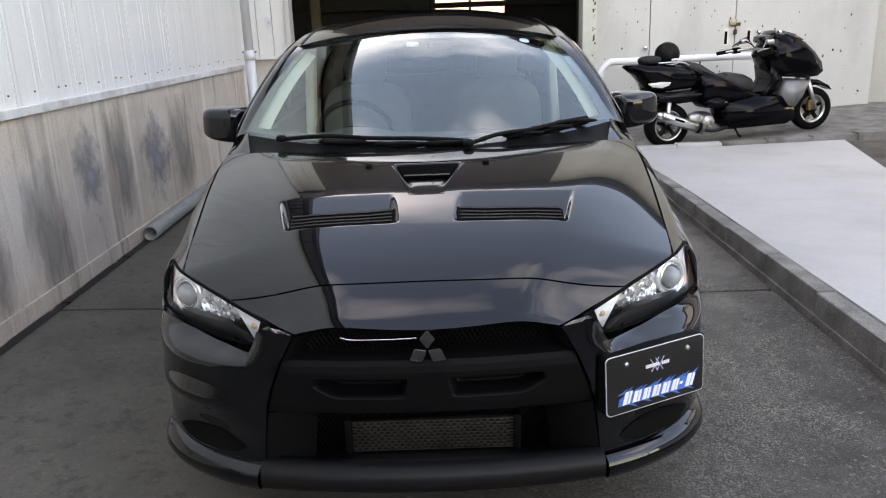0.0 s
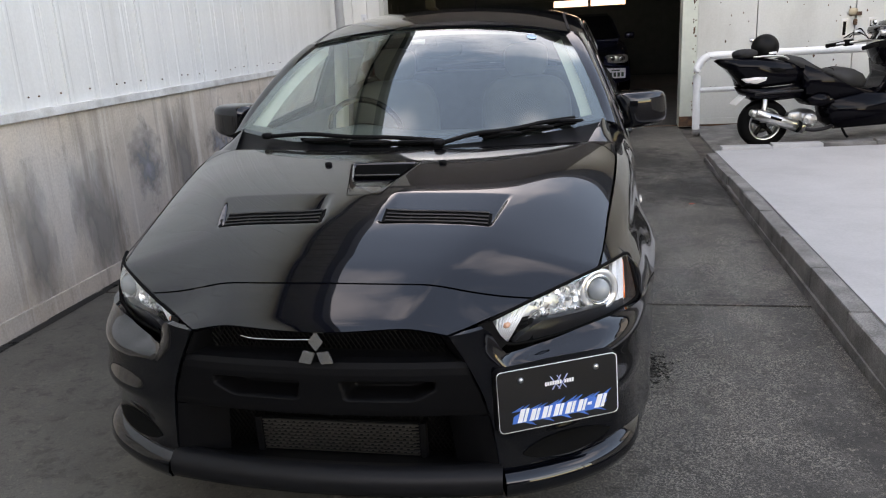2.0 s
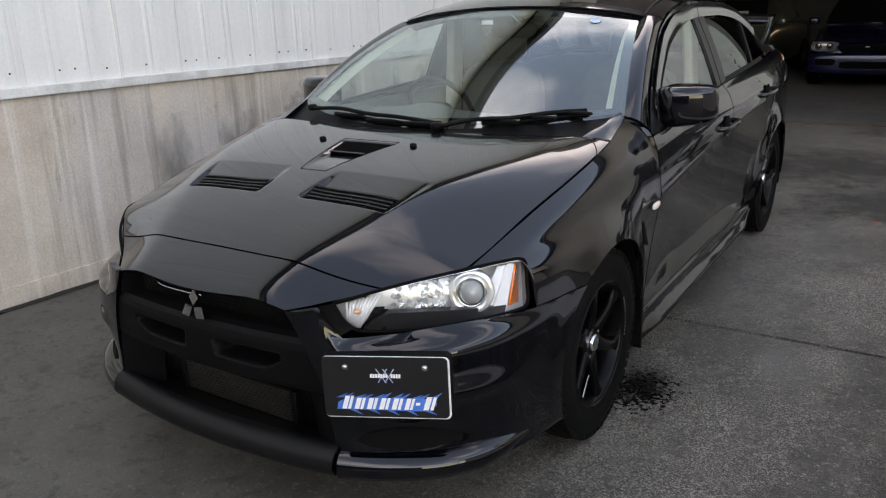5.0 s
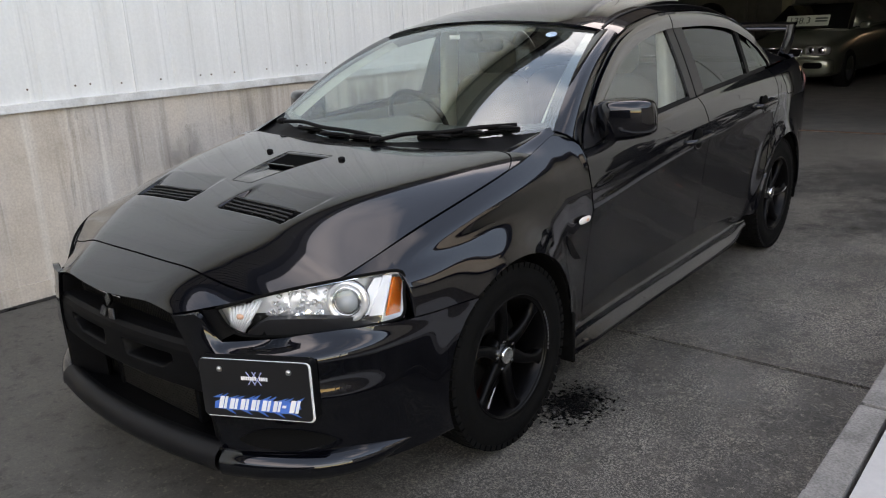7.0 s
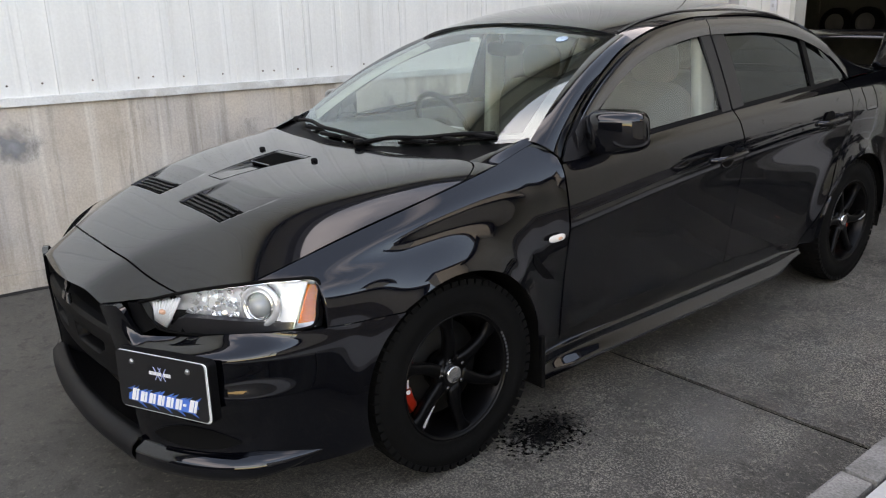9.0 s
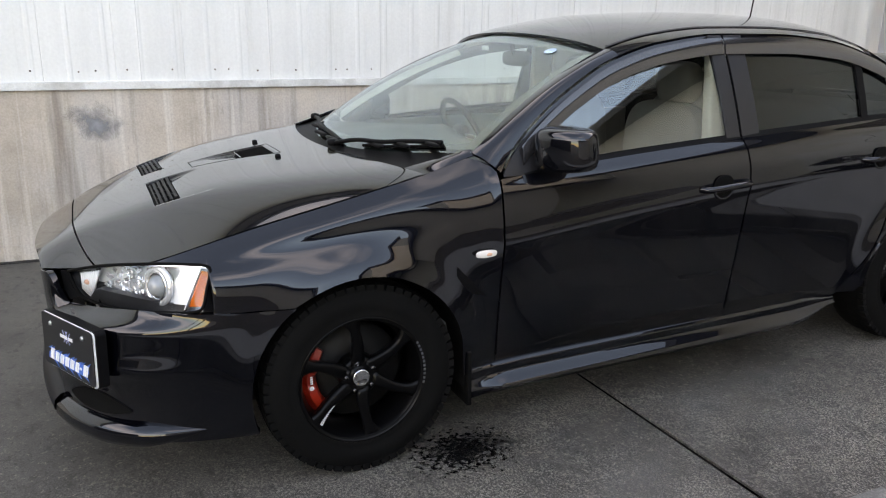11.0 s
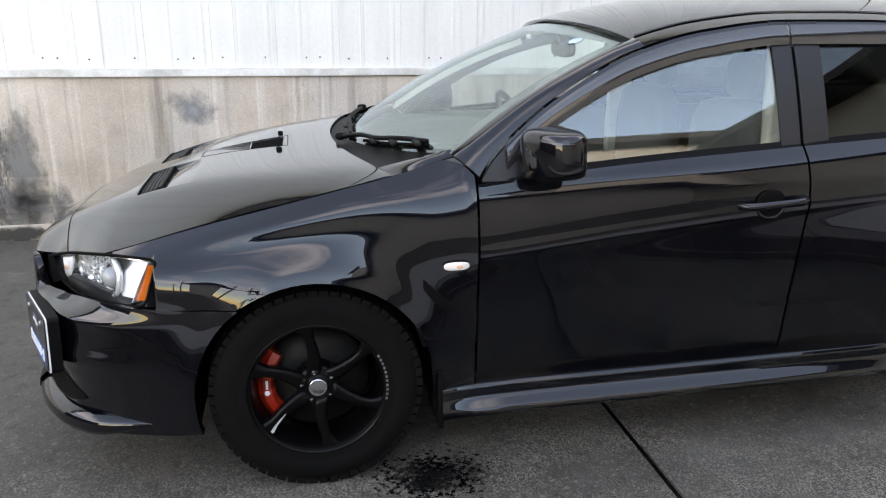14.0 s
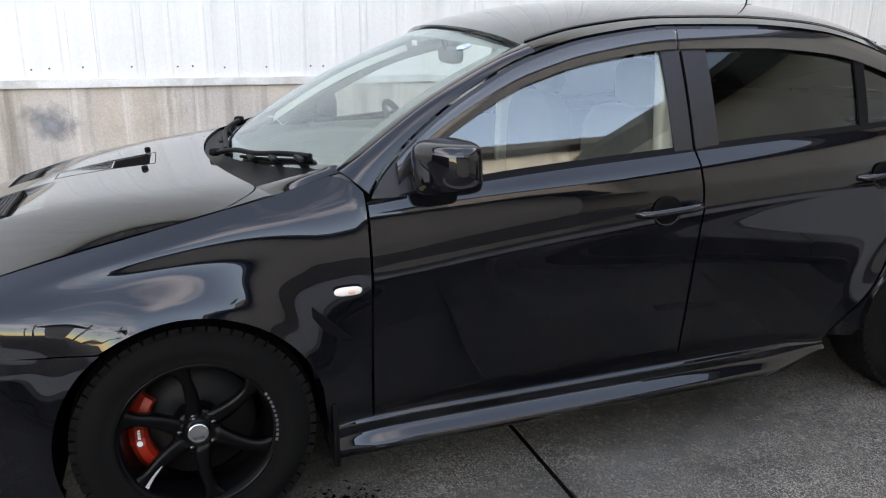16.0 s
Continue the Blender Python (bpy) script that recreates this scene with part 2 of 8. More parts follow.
CONC_WALL = wall_mat("stained_wall_concrete")
SHEET_WHITE = ramp_mat("painted_sheet", [(0.2, (0.56, 0.555, 0.53)), (0.4, (0.70, 0.70, 0.685)), (0.7, (0.77, 0.77, 0.755))],
                       (1.0, 6.0, 0.35), 1.6, 0.42, 0.08, 0.002, 60, 0.04)
FLASHING = ramp_mat("painted_flashing", [(0.3, (0.42, 0.41, 0.39)), (0.6, (0.70, 0.70, 0.69))], (1, 3, 3), 2.0, 0.5, 0.1, 0.002, 80, 0.08)


def floor_mat(name):
    """Old yard concrete: dark oily film, worn zones with pale grit, tyre-darkened tracks, fine pores."""
    m, nt, b = mat_new(name)
    L = nt.links
    co = nt.nodes.new("ShaderNodeTexCoord")

    def noise(scale_vec, scale, detail=6, rough=0.6):
        mp = nt.nodes.new("ShaderNodeMapping")
        mp.inputs["Scale"].default_value = scale_vec
        L.new(co.outputs["Object"], mp.inputs["Vector"])
        n = nt.nodes.new("ShaderNodeTexNoise")
        n.inputs["Scale"].default_value, n.inputs["Detail"].default_value, n.inputs["Roughness"].default_value = scale, detail, rough
        L.new(mp.outputs["Vector"], n.inputs["Vector"])
        return n.outputs["Fac"]

    def span(v, lo, hi, a=0.0, z=1.0):
        r = nt.nodes.new("ShaderNodeMapRange")
        for k, x in (("From Min", lo), ("From Max", hi), ("To Min", a), ("To Max", z)):
            r.inputs[k].default_value = x
        L.new(v, r.inputs["Value"])
        return r.outputs["Result"]

    def times(p, q):
        k = nt.nodes.new("ShaderNodeMath")
        k.operation = "MULTIPLY"
        L.new(p, k.inputs[0])
        L.new(q, k.inputs[1])
        return k.outputs[0]

    def over(last, fac, color):
        mx = nt.nodes.new("ShaderNodeMix")
        mx.data_type = "RGBA"
        mx.inputs["B"].default_value = (*color, 1)
        L.new(fac, mx.inputs["Factor"])
        L.new(last, mx.inputs["A"])
        return mx.outputs["Result"]

    rp = nt.nodes.new("ShaderNodeValToRGB")
    els = rp.color_ramp.elements
    els[0].position, els[0].color = 0.34, (0.030, 0.0285, 0.026, 1)
    els[1].position, els[1].color = 0.68, (0.096, 0.091, 0.083, 1)
    L.new(noise((1, 1, 1), 1.5, 8, 0.65), rp.inputs["Fac"])
    c = rp.outputs["Color"]
    sep = nt.nodes.new("ShaderNodeSeparateXYZ")
    L.new(co.outputs["Object"], sep.inputs["Vector"])
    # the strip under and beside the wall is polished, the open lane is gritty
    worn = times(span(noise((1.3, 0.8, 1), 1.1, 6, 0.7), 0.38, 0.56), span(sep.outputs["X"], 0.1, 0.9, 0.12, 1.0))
    grit = noise((1, 1, 1), 130, 5, 0.85)
    # paler, mottled tone towards the clad wall
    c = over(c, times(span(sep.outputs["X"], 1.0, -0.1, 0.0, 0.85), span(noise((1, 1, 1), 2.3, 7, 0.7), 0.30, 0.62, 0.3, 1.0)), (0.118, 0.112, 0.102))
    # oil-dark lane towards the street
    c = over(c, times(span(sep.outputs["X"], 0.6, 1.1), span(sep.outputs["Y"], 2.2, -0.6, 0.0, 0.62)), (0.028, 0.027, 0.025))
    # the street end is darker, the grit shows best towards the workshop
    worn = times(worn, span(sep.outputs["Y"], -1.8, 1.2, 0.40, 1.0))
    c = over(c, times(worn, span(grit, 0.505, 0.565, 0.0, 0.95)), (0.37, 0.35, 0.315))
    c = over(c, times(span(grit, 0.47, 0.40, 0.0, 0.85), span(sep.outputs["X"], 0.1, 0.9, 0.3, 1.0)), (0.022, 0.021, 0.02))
    c = over(c, span(noise((1, 1.6, 1), 3.2, 7, 0.7), 0.50, 0.66, 0.0, 0.45), (0.105, 0.098, 0.088))
    c = over(c, span(noise((1, 1, 1), 0.7, 5, 0.6), 0.54, 0.66, 0.0, 0.7), (0.040, 0.038, 0.036))
    # hand-sized mottling, chips and dark crumbs
    c = over(c, span(noise((1, 1, 1), 14, 6, 0.75), 0.53, 0.62, 0.0, 0.55), (0.028, 0.026, 0.022))
    c = over(c, times(span(sep.outputs["X"], -0.4, 0.9, 0.25, 0.8), span(noise((1, 1, 1), 46, 5, 0.8), 0.575, 0.62)), (0.25, 0.23, 0.195))
    c = over(c, times(span(sep.outputs["X"], -0.4, 0.9, 0.3, 0.9), span(noise((1, 1.2, 1), 60, 5, 0.8), 0.43, 0.38)), (0.016, 0.0145, 0.0125))
    warm = nt.nodes.new("ShaderNodeMix")
    warm.data_type, warm.blend_type = "RGBA", "MULTIPLY"
    warm.inputs["Factor"].default_value = 1.0
    warm.inputs["B"].default_value = (0.95, 0.925, 0.875, 1)
    L.new(c, warm.inputs["A"])
    L.new(warm.outputs["Result"], b.inputs["Base Color"])
    b.inputs["Roughness"].default_value = 0.7
    bp = nt.nodes.new("ShaderNodeBump")
    bp.inputs["Strength"].default_value, bp.inputs["Distance"].default_value = 0.45, 0.004
    L.new(grit, bp.inputs["Height"])
    L.new(bp.outputs["Normal"], b.inputs["Normal"])
    return m


FLOOR_MAT = floor_mat("yard_concrete")
KERB_MAT = ramp_mat("kerb_concrete", [(0.25, (0.07, 0.066, 0.06)), (0.5, (0.17, 0.165, 0.155)), (0.75, (0.27, 0.26, 0.245))], (1, 1, 1), 5.0, 0.9, 0.5, 0.004, 140, 0.35)
SLAB_MAT = ramp_mat("pale_slab", [(0.2, (0.34, 0.335, 0.33)), (0.5, (0.42, 0.42, 0.415)), (0.8, (0.48, 0.48, 0.475))], (1, 1, 1), 1.4, 0.7, 0.15, 0.003, 60, 0.05)
ASPHALT = ramp_mat("old_asphalt", [(0.3, (0.05, 0.045, 0.04)), (0.6, (0.12, 0.105, 0.09)), (0.8, (0.2, 0.18, 0.15))], (1, 1, 1), 3.0, 0.95, 0.7, 0.008, 150, 0.6)
DOOR_MAT = ramp_mat("chipped_door_paint", [(0.2, (0.38, 0.38, 0.35)), (0.45, (0.52, 0.53, 0.50)), (0.75, (0.58, 0.585, 0.56))], (1, 1, 0.5), 1.2, 0.5, 0.12, 0.003, 50, 0.05)
RUST = ramp_mat("rust_marks", [(0.3, (0.03, 0.02, 0.015)), (0.7, (0.14, 0.07, 0.035))], (1, 1, 1), 14, 0.9, 0.3, 0.003, 120, 0.3)
PVC = plain("grey_pipe", (0.24, 0.25, 0.25), 0.5, noise_amt=0.25, scale=25, bump=0.1)
PVC_WHITE = plain("white_downpipe", (0.66, 0.68, 0.72), 0.4, noise_amt=0.06, scale=20)
RAIL_WHITE = plain("white_tube_paint", (0.78, 0.79, 0.79), 0.35, noise_amt=0.06, scale=25)
# wall tone kept very dark: the workshop's dimness is put into the colour
DARK_IN = plain("workshop_dimmed", (0.065, 0.063, 0.052), 0.85, noise_amt=0.3, scale=6)
CREAM_WALL = ramp_mat("cream_render", [(0.3, (0.44, 0.43, 0.385)), (0.7, (0.57, 0.555, 0.50))], (1, 1, 0.4), 1.2, 0.8, 0.1, 0.004, 40, 0.05)
SOFFIT = plain("brown_soffit", (0.40, 0.36, 0.31), 0.8, noise_amt=0.25, scale=5)
SOFFIT_DARK = plain("brown_sheeting", (0.055, 0.045, 0.036), 0.7, noise_amt=0.3, scale=6)
ROOF_DARK = plain("dark_roof", (0.035, 0.032, 0.03), 0.7, noise_amt=0.3, scale=4)


# ---- mesh helpers ----
def obj(name, bm, material, smooth=True):
    me = bpy.data.meshes.new(name)
    bm.to_mesh(me)
    bm.free()
    for p in me.polygons:
        p.use_smooth = smooth
    me.materials.append(material)
    return new(name, me)


def part(name, bm, material, parent, label="", smooth=True):
    """A bmesh as one mesh object under a thing or a part."""
    ob = obj(name, bm, material, smooth)
    ob.parent = parent
    if label:
        ob["label"] = label
    return ob


def thing(name, label, category, group="", kind="", at=None):
    e = new(name)
    e.empty_display_size = 0.2
    if at is not None:
        e.matrix_basis = at
    return tagged(e, label, category, group, kind)


def spl(xs, ys):
    """Smooth curve through a few stations (cubic Hermite)."""
    n = len(xs)
    d = [(ys[i + 1] - ys[i]) / (xs[i + 1] - xs[i]) for i in range(n - 1)]
    m = [d[0]] + [0 if d[i - 1] * d[i] <= 0 else 2 * d[i - 1] * d[i] / (d[i - 1] + d[i]) for i in range(1, n - 1)] + [d[-1]]

    def at(x):
        x = min(max(x, xs[0]), xs[-1])
        i = 0
        while i < n - 2 and x > xs[i + 1]:
            i += 1
        h = xs[i + 1] - xs[i]
        t = (x - xs[i]) / h
        return (ys[i] * (1 + 2 * t) * (1 - t) ** 2 + m[i] * h * t * (1 - t) ** 2 + ys[i + 1] * t * t * (3 - 2 * t) + m[i + 1] * h * t * t * (t - 1))

    return at


def curve3(pts):
    """Catmull-Rom curve through 3D points, 0..1."""
    pts = [Vector(p) for p in pts]
    ext = [2 * pts[0] - pts[1]] + pts + [2 * pts[-1] - pts[-2]]

    def at(t):
        t = min(max(t, 0), 1) * (len(pts) - 1)
        i = min(int(t), len(pts) - 2)
        t -= i
        a, b, c, d = ext[i:i + 4]
        return 0.5 * (2 * b + (c - a) * t + (2 * a - 5 * b + 4 * c - d) * t * t + (3 * b - a - 3 * c + d) * t ** 3)

    return at


def flange(bm, depth):
    """Turns the open edges of a sheet inwards, so that it has a lip."""
    bm.normal_update()
    edges = [e for e in bm.edges if e.is_boundary]
    for e in edges:
        e.smooth = False
    normals = {v: v.normal.copy() for e in edges for v in e.verts}
    r = bmesh.ops.extrude_edge_only(bm, edges=edges)
    made = [g for g in r["geom"] if isinstance(g, bmesh.types.BMVert)]
    old = {tuple(round(c, 6) for c in v.co): n for v, n in normals.items()}
    for v in made:
        v.co -= old.get(tuple(round(c, 6) for c in v.co), Vector()) * depth
    bm.normal_update()


def sheet(fn, nu, nv, lip=0.012, flip=False, bm=None):
    """Grid over 0..1 x 0..1 through fn(a, b), with a turned-in edge."""
    bm = bm or bmesh.new()
    g = [[bm.verts.new(fn(i / nu, j / nv)) for j in range(nv + 1)] for i in range(nu + 1)]
    for i in range(nu):
        for j in range(nv):
            q = (g[i][j], g[i + 1][j], g[i + 1][j + 1], g[i][j + 1])
            if len({tuple(round(c, 5) for c in v.co) for v in q}) >= 3:
                bm.faces.new(q[::-1] if flip else q)
    bmesh.ops.remove_doubles(bm, verts=bm.verts[:], dist=1e-5)
    if lip:
        flange(bm, lip)
    return bm


def mirrored(fn):
    return lambda a, b: Vector((-fn(a, b)[0], fn(a, b)[1], fn(a, b)[2]))


def add_box(bm, lo, hi, bevel=0.0, m=None):
    c = [(lo[i] + hi[i]) / 2 for i in range(3)]
    s = [hi[i] - lo[i] for i in range(3)]
    r = bmesh.ops.create_cube(bm, size=1, matrix=Matrix.Translation(c) @ Matrix.Diagonal((*s, 1)))
    vs = r["verts"]
    if bevel:
        es = list({e for v in vs for e in v.link_edges})
        r = bmesh.ops.bevel(bm, geom=es, offset=bevel, segments=2, profile=0.7, affect="EDGES")
        vs = list({v for f in r["faces"] for v in f.verts} | {v for v in vs if v.is_valid})
    if m is not None:
        bmesh.ops.transform(bm, matrix=m, verts=[v for v in vs if v.is_valid])
    return bm


def box(lo, hi, bevel=0.0, m=None):
    return add_box(bmesh.new(), lo, hi, bevel, m)


def add_cyl(bm, p, q, r1, r2=None, seg=24, caps=True):
    p, q = Vector(p), Vector(q)
    d = q - p
    m = Matrix.Translation((p + q) / 2) @ d.to_track_quat("Z", "Y").to_matrix().to_4x4()
    bmesh.ops.create_cone(bm, cap_ends=caps, segments=seg, radius1=r1, radius2=r1 if r2 is None else r2, depth=d.length, matrix=m)
    return bm


def cyl(p, q, r1, r2=None, seg=24, caps=True):
    return add_cyl(bmesh.new(), p, q, r1, r2, seg, caps)


def tube(pts, r, seg=10, bm=None, steps=6, closed_caps=True):
    """Round tube along a smooth line."""
    bm = bm or bmesh.new()
    c = curve3(pts)
    n = steps * (len(pts) - 1)
    ring = None
    up = Vector((0, 0, 1))
    for i in range(n + 1):
        t = i / n
        p = c(t)
        d = (c(min(t + 1e-3, 1)) - c(max(t - 1e-3, 0))).normalized()
        side = d.cross(up)
        if side.length < 1e-3:
            side = d.cross(Vector((0, 1, 0)))
        side.normalize()
        top = side.cross(d)
        now = [bm.verts.new(p + r * (math.cos(2 * math.pi * k / seg) * side + math.sin(2 * math.pi * k / seg) * top)) for k in range(seg)]
        if ring:
            for k in range(seg):
                bm.faces.new((ring[k], ring[(k + 1) % seg], now[(k + 1) % seg], now[k]))
        elif closed_caps:
            bm.faces.new(now[::-1])
        ring = now
    if closed_caps:
        bm.faces.new(ring)
    bmesh.ops.recalc_face_normals(bm, faces=bm.faces[:])
    return bm


def superell(c, r, e1=0.5, e2=0.5, nu=28, nv=18, m=None):
    """Rounded block (superellipsoid)."""
    def pw(v, e):
        return math.copysign(abs(v) ** e, v)

    def fn(a, b):
        th, ph = 2 * math.pi * a, math.pi * (b - 0.5)
        return Vector((c[0] + r[0] * pw(math.cos(ph), e1) * pw(math.cos(th), e2), c[1] + r[1] * pw(math.cos(ph), e1) * pw(math.sin(th), e2), c[2] + r[2] * pw(math.sin(ph), e1)))

    bm = sheet(fn, nu, nv, 0)
    if m is not None:
        bmesh.ops.transform(bm, matrix=m, verts=bm.verts[:])
    bmesh.ops.recalc_face_normals(bm, faces=bm.faces[:])
    return bm


def lathe(profile, seg=48, axis="x", bm=None):
    """Turns (along, radius) pairs round the x axis."""
    bm = bm or bmesh.new()
    rings = []
    for k in range(seg):
        a = 2 * math.pi * k / seg
        rings.append([bm.verts.new((x, r * math.cos(a), r * math.sin(a))) for x, r in profile])
    for k in range(seg):
        n = rings[(k + 1) % seg]
        for i in range(len(profile) - 1):
            bm.faces.new((rings[k][i], rings[k][i + 1], n[i + 1], n[i]))
    bmesh.ops.remove_doubles(bm, verts=bm.verts[:], dist=1e-5)
    bmesh.ops.recalc_face_normals(bm, faces=bm.faces[:])
    return bm


def prism(poly, depth, m=None, bm=None):
    """Flat outline in x, z, extruded along y by depth."""
    bm = bm or bmesh.new()
    a = [bm.verts.new((x, 0, z)) for x, z in poly]
    b = [bm.verts.new((x, depth, z)) for x, z in poly]
    bm.faces.new(a)
    bm.faces.new(b[::-1])
    for i in range(len(a)):
        j = (i + 1) % len(a)
        bm.faces.new((a[i], b[i], b[j], a[j]))
    bmesh.ops.recalc_face_normals(bm, faces=bm.faces[:])
    if m is not None:
        bmesh.ops.transform(bm, matrix=m, verts=a + b)
    return bm


def slope(y):
    """Height of the yard, which falls slightly towards the street."""
    return -0.038 + 0.0155 * min(max(y, -20.0), 7.1)


wall_rise = spl([-14, -9, -2, 0.6, 2.0, 7.2], [0.09, 0.09, 0.083, 0.03, 0.02, 0.0])


def yard(x, y):
    """Height of the yard, which also rises a little towards the clad wall."""
    t = min(max((-x - 0.95) / 1.1, 0.0), 1.0)
    return slope(y) + wall_rise(y) * t * t * (3 - 2 * t)


# ---- setting: yard, walls, workshop ----
def slab_bm(x0, x1, y0, y1, thick=0.15, ny=6, top=None):
    """Flat piece of ground whose top follows the fall of the yard."""
    top = top or slope
    bm = bmesh.new()
    rows = []
    for i in range(ny + 1):
        y = y0 + (y1 - y0) * i / ny
        xa, xb = (x0(y) if callable(x0) else x0), (x1(y) if callable(x1) else x1)
        z = top(y)
        rows.append([bm.verts.new(c) for c in ((xa, y, z), (xb, y, z), (xb, y, z - thick), (xa, y, z - thick))])
    for a, b in zip(rows, rows[1:]):
        for k in range(4):
            bm.faces.new((a[k], a[(k + 1) % 4], b[(k + 1) % 4], b[k]))
    bm.faces.new(rows[0])
    bm.faces.new(rows[-1][::-1])
    bmesh.ops.recalc_face_normals(bm, faces=bm.faces[:])
    return bm


def yard_bm(x0, x1, y0, y1, ny=24, drop=0.0, thick=0.02):
    """Concrete bay whose top follows both falls of the yard."""
    bm = sheet(lambda a, b: Vector((x0 + (x1 - x0) * a, y0 + (y1 - y0) * b, yard(x0 + (x1 - x0) * a, y0 + (y1 - y0) * b) + drop)), 28, ny, 0)
    flange(bm, thick)
    return bm


def structure(name, bm, material, label, category, smooth=False):
    return tagged(obj(name, bm, material, smooth), label, category, "", "structure")


# one sheet of ground to the horizon, a little under the paved bays
gm = bmesh.new()
ys_ = [-600, -60, -20, -8, 0, 7.1, 20, 600]
xs_ = [-600, -40, 0, 40, 600]
gv = [[gm.verts.new((x, y, slope(y) - 0.022)) for x in xs_] for y in ys_]
for i in range(len(ys_) - 1):
    for j in range(len(xs_) - 1):
        gm.faces.new((gv[i][j], gv[i][j + 1], gv[i + 1][j + 1], gv[i + 1][j]))
structure("ground", gm, ASPHALT, "grey worn asphalt ground around the yard", "ground")

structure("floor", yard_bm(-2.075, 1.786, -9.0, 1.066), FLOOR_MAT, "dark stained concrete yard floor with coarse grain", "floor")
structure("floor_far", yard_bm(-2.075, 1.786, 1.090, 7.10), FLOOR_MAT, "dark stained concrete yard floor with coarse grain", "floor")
structure("floor_joint", yard_bm(-2.075, 1.786, 1.062, 1.094, 1, -0.010, 0.008), LINE, "dark open joint between concrete bays", "joint")
structure("floor_garage", slab_bm(-8.0, 7.5, 7.13, 18.0, 0.02, 1, lambda y: 0.075), plain("oily_floor", (0.10, 0.095, 0.085), 0.6, noise_amt=0.5, scale=5, bump=0.2), "oily grey workshop concrete floor", "floor")
structure("threshold", box((-1.84, 7.085, 0.02), (1.79, 7.125, 0.080)), RUST, "rusty steel door track across the threshold", "door track")

# left building: concrete base wall, flashing, ribbed sheet above
WX = -2.11
base = structure("wall_left", box((WX - 0.3, -14, -0.4), (WX, 5.78, 1.03)), CONC_WALL, "stained weathered concrete base wall", "wall")
structure("wall_footing", slab_bm(WX - 0.02, WX + 0.014, -14, 5.78, 0.3, 20, lambda y: yard(-2.1, y) + 0.098), CONC_WALL, "low concrete footing strip along the wall", "footing")


def ribbed(y0, y1, z0, z1, x, pitch=0.200, rise=0.0022):
    """Ribbed steel cladding that faces +x."""
    bm = bmesh.new()
    n = int((y1 - y0) / pitch)
    line = []
    for k in range(n + 1):
        y = y0 + k * pitch
        line += [(y, 0), (y + 0.010, rise), (y + 0.024, rise), (y + 0.034, 0)]
        if k % 2 == 1:
            line += [(y + 0.070, 0.0), (y + 0.071, -0.0025), (y + 0.075, -0.0025), (y + 0.076, 0)]
    line.append((y1, 0))
    a = [bm.verts.new((x + d, y, z0)) for y, d in line]
    b = [bm.verts.new((x + d, y, z1)) for y, d in line]
    for i in range(len(a) - 1):
        bm.faces.new((a[i], a[i + 1], b[i + 1], b[i]))
    bmesh.ops.recalc_face_normals(bm, faces=bm.faces[:])
    r = bmesh.ops.extrude_face_region(bm, geom=bm.faces[:])
    bmesh.ops.translate(bm, verts=[g for g in r["geom"] if isinstance(g, bmesh.types.BMVert)], vec=(-0.02, 0, 0))
    bmesh.ops.recalc_face_normals(bm, faces=bm.faces[:])
    return bm


WALL_TOP, FRONT_TOP = 5.3, 5.6
clad = structure("wall_left_cladding", ribbed(-14, 5.78, 1.075, WALL_TOP, WX - 0.012), SHEET_WHITE, "white painted ribbed steel cladding with dirt streaks", "wall cladding")
structure("trim_flashing", box((WX - 0.05, -14, 1.032), (WX + 0.022, 5.78, 1.078), 0.004), FLASHING, "off-white folded steel flashing along the wall", "trim")
structure("wall_left_core", box((WX - 0.3, -14, 1.03), (WX - 0.04, 5.78, WALL_TOP)), DARK_IN, "plain core of the clad wall", "wall")
roof_l = structure("roof_left", box((WX - 4.0, -14.5, WALL_TOP + 0.05), (-1.70, 6.30, WALL_TOP + 0.22), 0.02), SOFFIT, "brown projecting eave of the clad building", "roof")
part("gutter", box((-1.695, -14.5, WALL_TOP - 0.06), (-1.57, 6.30, WALL_TOP + 0.20), 0.02), ROOF_DARK, roof_l, "dark eave gutter", smooth=False)
part("wall_plate", box((WX - 0.01, -14.0, WALL_TOP - 0.03), (WX + 0.03, 5.78, WALL_TOP + 0.045), 0.004), ROOF_DARK, roof_l, "dark strip at the wall head", smooth=False)
rib_bm = bmesh.new()
for k in range(120):
    add_box(rib_bm, (WX + 0.03, -14.4 + 0.17 * k, WALL_TOP + 0.015), (-1.705, -14.31 + 0.17 * k, WALL_TOP + 0.052))
tagged(part("soffit_rib", rib_bm, SOFFIT, roof_l, "brown ribbed soffit", smooth=False), kind="stuff")

# far end of the yard: short white panel, downpipe, workshop front
structure("wall_return", box((-2.62, 5.78, -0.3), (-2.40, 7.12, FRONT_TOP)), SHEET_WHITE, "white steel return wall beside the downpipe", "wall")
structure("wall_front_base", box((-2.6, 7.12, -0.3), (-1.84, 7.30, 1.08)), CONC_WALL, "short concrete base beside the workshop door", "wall")
fp = bmesh.new()
for k in range(4):
    add_box(fp, (-2.6 + 0.19 * k + 0.004, 7.10, 1.11), (-2.6 + 0.19 * (k + 1) - 0.004, 7.28, FRONT_TOP), 0.004)
structure("wall_front_panel", fp, SHEET_WHITE, "white vertical boarding beside the workshop door", "wall")
structure("trim_front", box((-2.6, 7.07, 1.08), (-1.84, 7.13, 1.11), 0.003), FLASHING, "off-white flashing strip", "trim")
structure("jamb_left", box((-1.86, 7.06, 0.07), (-1.80, 7.30, 3.6), 0.006), DOOR_MAT, "off-white steel door jamb", "door jamb")
